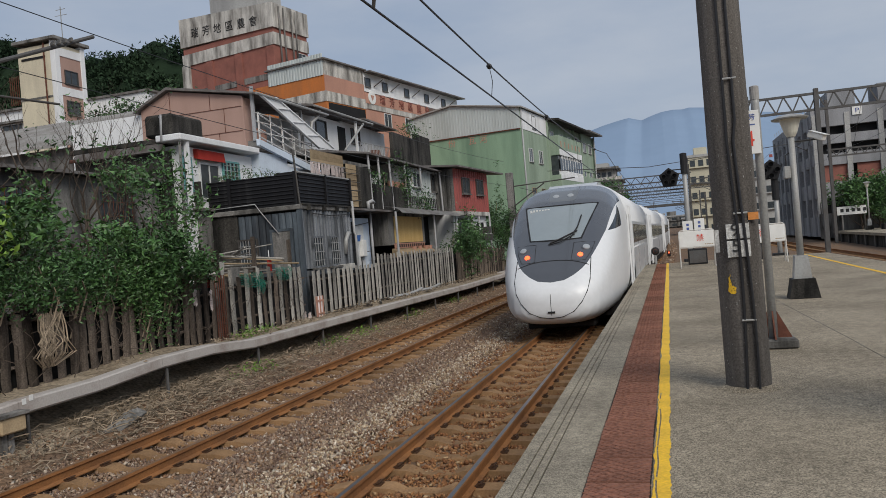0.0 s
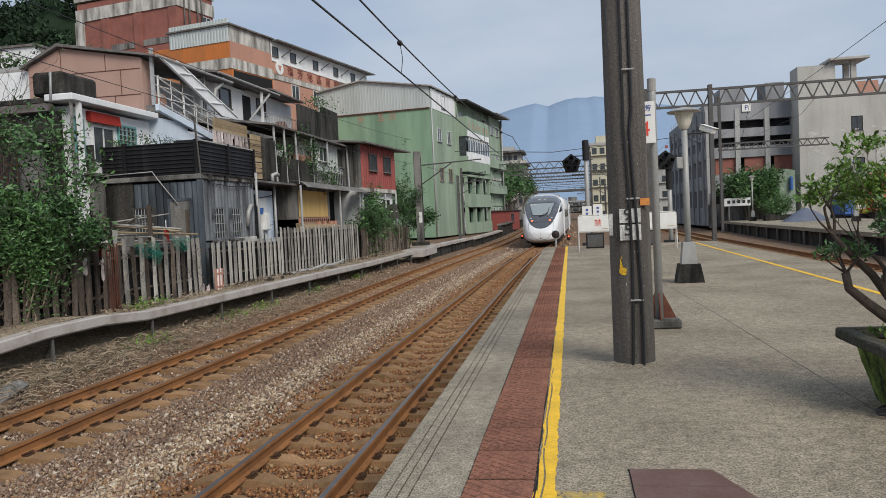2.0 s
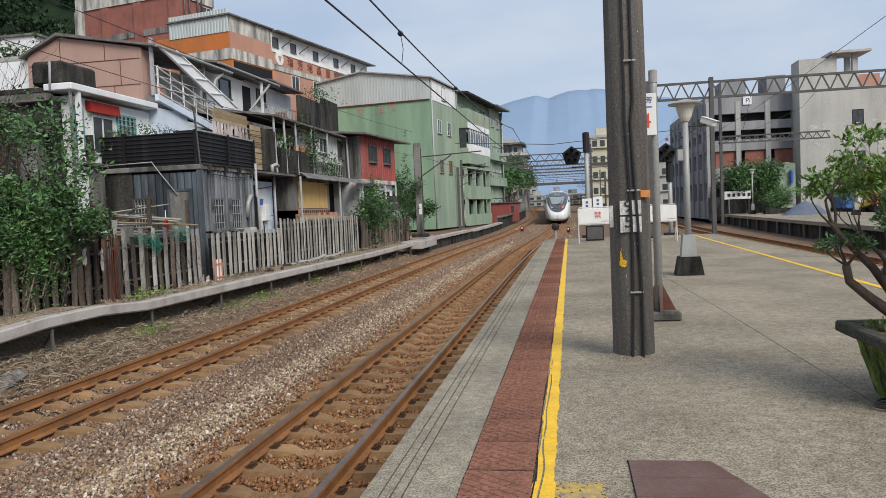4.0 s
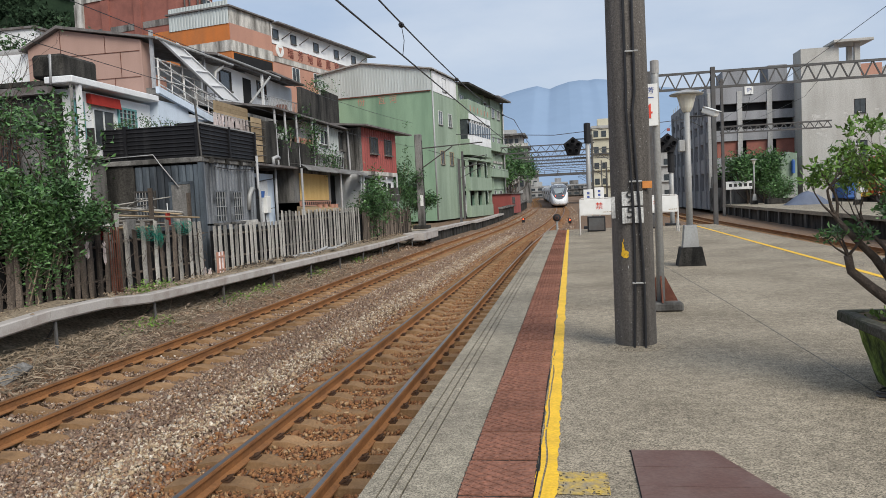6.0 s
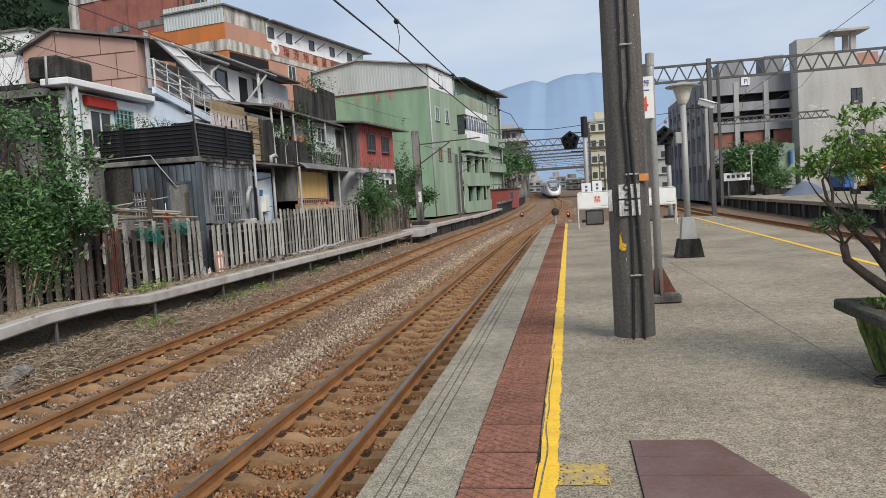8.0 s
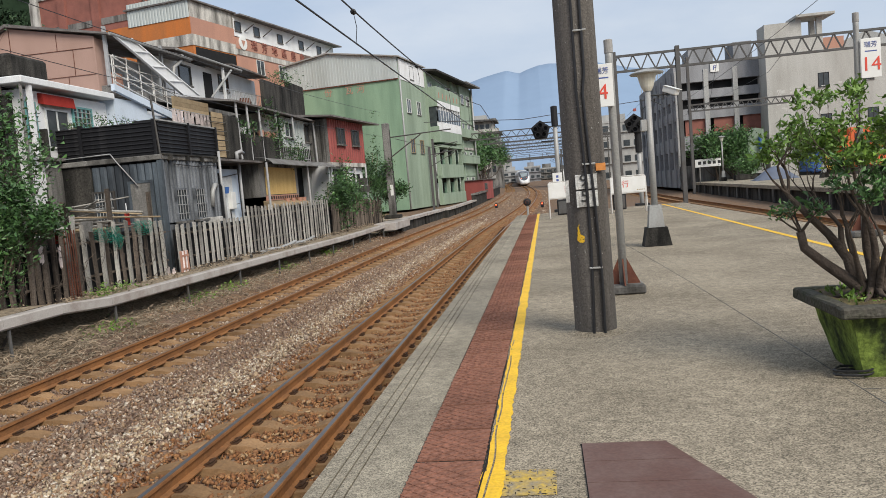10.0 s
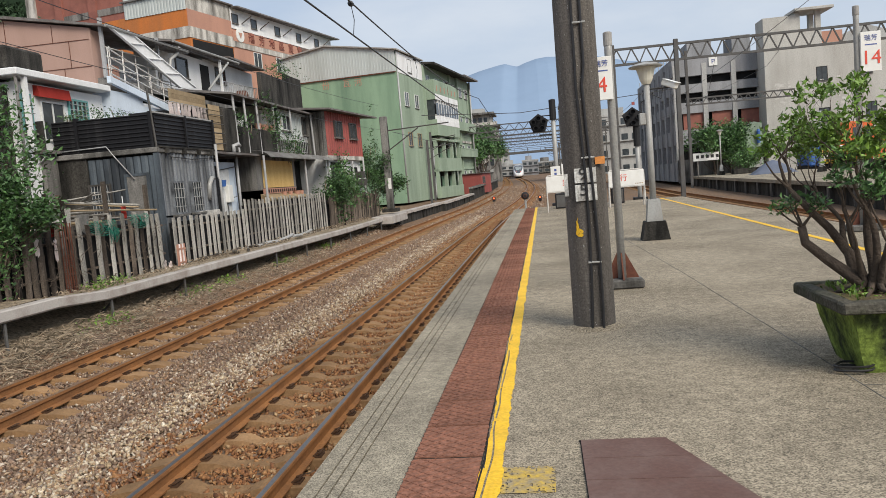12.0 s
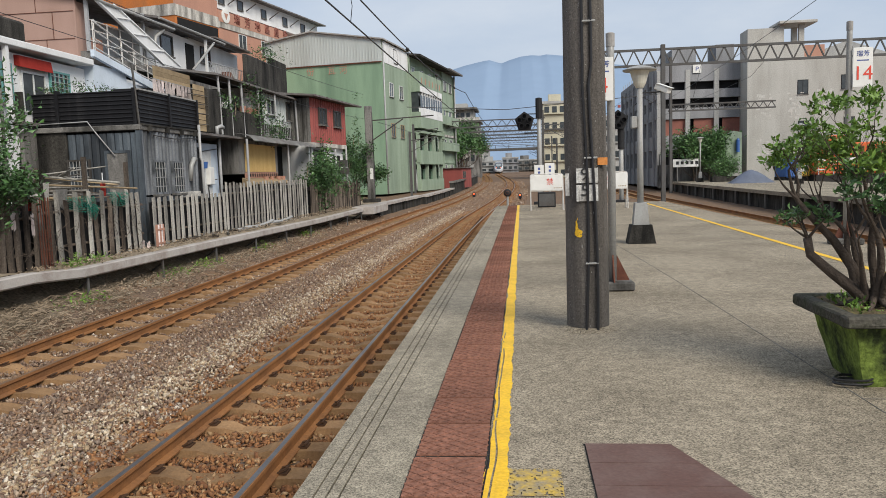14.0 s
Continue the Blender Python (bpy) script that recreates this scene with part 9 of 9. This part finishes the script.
def end_car():
    root = thing("train_end_car", pose(NEAR_X, 15.6, -0.76), "white streamlined express train end car with dark grey mask", "train", "train cars")
    ys = list(5.3 * (np.linspace(0, 1, 84) ** 1.6))
    n = 128
    rings = [[ring_point(y, math.tau * k / n) for k in range(n)] for y in ys]
    tris = []
    for i in range(len(ys) - 1):
        for k in range(n):
            p, q, r, u = rings[i][k], rings[i][(k + 1) % n], rings[i + 1][(k + 1) % n], rings[i + 1][k]
            tris += [(p, q, r), (p, r, u)]
    tip = sum(rings[0], Vector()) / n
    tris += [(tip, rings[0][k], rings[0][(k + 1) % n]) for k in range(n)]
    mask, shell = cut(tris, mask_field)
    screen, mask = cut(mask, screen_field)
    display, mask = cut(mask, display_field)
    side, shell = cut(shell, side_field)
    part("nose_shell", skin(shell), M_train_white, root, "glossy white shell", smooth=True)
    part("mask", skin(mask), M_train_grey, root, "dark grey front mask", smooth=True)
    part("windscreen", skin(screen), M_wind, root, "raked windscreen, sky reflection painted into its tint", smooth=True)
    panel = part("display", skin(display), M_display, root, "smoked destination panel", smooth=True)
    for s in (-1, 1):
        part("cab_side_window", skin([t for t in side if t[0].x * s > 0]), M_train_glass, root, smooth=True)
    on = lambda x, z, out=0.012: (x, skin_y(x, z) - out, z)
    for s in (-1, 1):
        part("roof_lamp", lathe([(0.085, 0.0), (0.08, 0.02), (0.04, 0.03)], 16), M_head_off, panel, at=pose(*on(s * 0.19, 3.30, 0.0), 35, 0, 0))
    seal = bmesh.new()
    loop = [(0.0, 3.04), (0.5, 3.04), (0.93, 3.03), (0.77, 2.6), (0.61, 2.17), (0.3, 2.16)]
    loop = loop + [(0.0, 2.16)] + [(-x, z) for x, z in loop[:0:-1]] + loop[:1]
    tube(seal, [on(x, z, 0.004) for x, z in loop], 0.022, 6)
    part("windscreen_seal", seal, M_signal_black, root)
    half = [(0.86, 1.72), (0.86, 1.5), (0.86, 1.25), (0.80, 1.0), (0.68, 0.78), (0.5, 0.58), (0.25, 0.47), (0.0, 0.44)]
    part("cover_seam", tubes(([on(x, z, 0.003) for x, z in half + [(-x, z) for x, z in half[-2::-1]]], 0.011), seg=5), M_signal_black, root)
    part("split_line", tubes(([on(0, z, 0.003) for z in np.linspace(0.5, 0.98, 9)], 0.006), seg=5), M_signal_black, root)
    part("mask_seam", tubes(([on(x, 1.70 - 0.14 * abs(x / 0.82) ** 2.5, 0.003) for x in np.linspace(-0.82, 0.82, 24)], 0.011), seg=5), M_signal_black, root)
    part("wiper", tubes(([on(-0.12, 2.10, 0.03), on(0.1, 2.18, 0.05), on(0.5, 2.36, 0.05)], 0.02), ([on(0.36, 2.20, 0.05), on(0.5, 2.45, 0.05), on(0.56, 2.74, 0.04)], 0.016), ([on(-0.15, 2.07, 0.03), on(0.1, 2.11, 0.05), on(0.45, 2.28, 0.05)], 0.016), seg=5), M_signal_black, root)
    for s in (-1, 1):
        part("lamp_seam", tubes(([on(s * x, z, 0.002) for x, z in ((0.45, 2.08), (0.66, 2.08), (0.93, 2.06), (0.86, 1.85), (0.74, 1.67), (0.58, 1.67), (0.42, 1.69), (0.44, 1.88), (0.45, 2.08))], 0.007), seg=5), M_signal_black, root)
        lamp = part("lamp_cluster", lathe([(0.125, 0), (0.115, 0.02), (0.09, 0.026)], 20), M_train_grey, root, at=pose(*on(s * 0.74, 1.94, -0.02), 42, 0, s * 22))
        part("headlight", lathe([(0.085, 0.0), (0.08, 0.02), (0.04, 0.03)], 16), M_head_off, lamp, at=pose(0, 0, 0.02))
        part("tail_light", lathe([(0.066, 0), (0.058, 0.03), (0.02, 0.04)], 14), M_tail, root, "lit orange-red tail lamp", at=pose(*on(s * 0.62, 1.79, -0.005), 48, 0, s * 18))
    part("number_bars", boxes(*[(-0.78 + 0.075 * k, -0.73 + 0.075 * k, skin_y(0.7, 2.93) - 0.016, skin_y(0.7, 2.93) - 0.008, 2.90, 2.97) for k in range(7)]), M_white_sign, root)
    part("coupler_hatch", boxes((-0.08, 0.08, -0.006, 0.05, 0.56, 0.60)), M_signal_black, root)
    part("snow_plough", boxes((-0.8, 0.8, 1.3, 2.0, 0.08, 0.24), bevel=0.03), M_under, root)
    carriage_body(root, 5.3, 21.9, True)
    part("roof_unit", prism([(5.2, 3.6), (5.7, 3.74), (9.5, 3.74), (9.9, 3.6)], -0.7, 0.7, "x"), M_silver, root)
    return root


def carriage_body(root, y0, y1, cab):
    bm = bmesh.new()
    n = 40
    rings = [[bm.verts.new((ring_point(5.3, math.tau * k / n).x, y, ring_point(5.3, math.tau * k / n).z)) for k in range(n)] for y in (y0, y1)]
    for k in range(n):
        bm.faces.new((rings[0][k], rings[0][(k + 1) % n], rings[1][(k + 1) % n], rings[1][k]))
    bm.faces.new(rings[0])
    bm.faces.new(rings[1][::-1])
    bmesh.ops.recalc_face_normals(bm, faces=bm.faces)
    part("body", bm, M_train_white, root, smooth=True)
    for s in (-1, 1):
        x = s * 1.452
        a, b = (8.1 if cab else y0 + 2.6), y1 - 2.6
        band = part("window_band", boxes((min(x, x + s * 0.012), max(x, x + s * 0.012), a, b, 1.78, 2.56)), M_silver, root)
        k, step = 0, 0.98
        while a + (k + 1) * step < b:
            part("window_pane", boxes((min(x, x + s * 0.02), max(x, x + s * 0.02), a + k * step + 0.09, a + (k + 1) * step - 0.09, 1.86, 2.46)), M_train_glass, band)
            k += 1
        part("lower_panel", boxes((min(x, x + s * 0.006), max(x, x + s * 0.006), a, b, 0.75, 1.7)), M_silver, root)
        for yd in ((6.1, y1 - 1.6) if cab else (y0 + 1.5, y1 - 1.6)):
            door = part("door", boxes((min(x, x + s * 0.012), max(x, x + s * 0.012), yd - 0.42, yd + 0.42, 0.55, 2.75)), M_silver, root)
            part("door_window", boxes((min(x, x + s * 0.02), max(x, x + s * 0.02), yd - 0.2, yd + 0.2, 1.6, 2.45)), M_train_glass, door)
            for e in (-0.5, 0.5):
                part("door_edge", boxes((min(x, x + s * 0.045), max(x, x + s * 0.045), yd + e - 0.05, yd + e + 0.05, 0.5, 3.0)), M_train_white, door)
    part("underframe", boxes((-1.2, 1.2, y0 - (2.5 if cab else -0.2), y1 - 0.1, 0.16, 0.5)), M_under, root)
    for yb in (y0 + (-0.2 if cab else 2.8), y1 - 3.2):
        bogie = part("bogie", boxes((-1.05, 1.05, yb - 1.5, yb + 1.5, 0.3, 0.55), bevel=0.05), M_under, root)
        for yy in (-1.05, 1.05):
            for s in (-1, 1):
                part("wheel", lathe([(0.43, -0.06), (0.43, 0.06), (0.2, 0.07)], 20), M_rail_side, bogie, at=pose(s * 0.56, yb + yy, 0.43, 0, 90, 0))
    part("gangway", boxes((-0.7, 0.7, y1, y1 + 0.5, 0.5, 3.2)), M_under, root)
    for k in range(2):
        part("roof_unit", boxes((-0.7, 0.7, y1 - 5.5 - 6 * k, y1 - 2.5 - 6 * k, 3.6, 3.78), bevel=0.05), M_silver, root)


TRAIN = [end_car()]
coach = thing("train_carriage", pose(NEAR_X, 38.2, -0.76), "white and silver express train carriage with dark windows", "train", "train cars")
carriage_body(coach, 0.0, 20.0, False)
TRAIN.append(coach)
for k in range(3):
    TRAIN.append(copy_thing(coach, pose(NEAR_X, 58.7 + 20.5 * k, -0.76)))


# ---- what moves ----
RUN = ((0.0, 15.6), (0.5, 24.7), (1.0, 33.7), (1.5, 42.7), (2.0, 51.7), (3.0, 69.0), (4.25, 90.1), (5.5, 110.6), (6.5, 127.3), (7.5, 143.7), (9.0, 167.9), (10.5, 191.9), (12.0, 216.1), (13.0, 232.1), (14.0, 248.1))


def on_track(s):
    return Vector((NEAR_X + bend(s), s, -0.76 + rise(s)))


def car_pose(s, a, b):
    """A car whose origin is at s and whose bogies ride the track at s + a and s + b."""
    p, q = on_track(s + a), on_track(s + b)
    d = (q - p).normalized()
    o = p - d * a
    return pose(o.x, o.y, o.z, math.degrees(math.asin(d.z)), 0, -math.degrees(math.atan2(d.x, d.y)))


def motions():
    for k, car in enumerate(TRAIN):
        start, a, b = (0.0, 5.1, 18.7) if k == 0 else (22.4 + 20.5 * (k - 1), 2.8, 16.8)
        walk(car, [(t, car_pose(s + start, a, b)) for t, s in RUN])


motions()
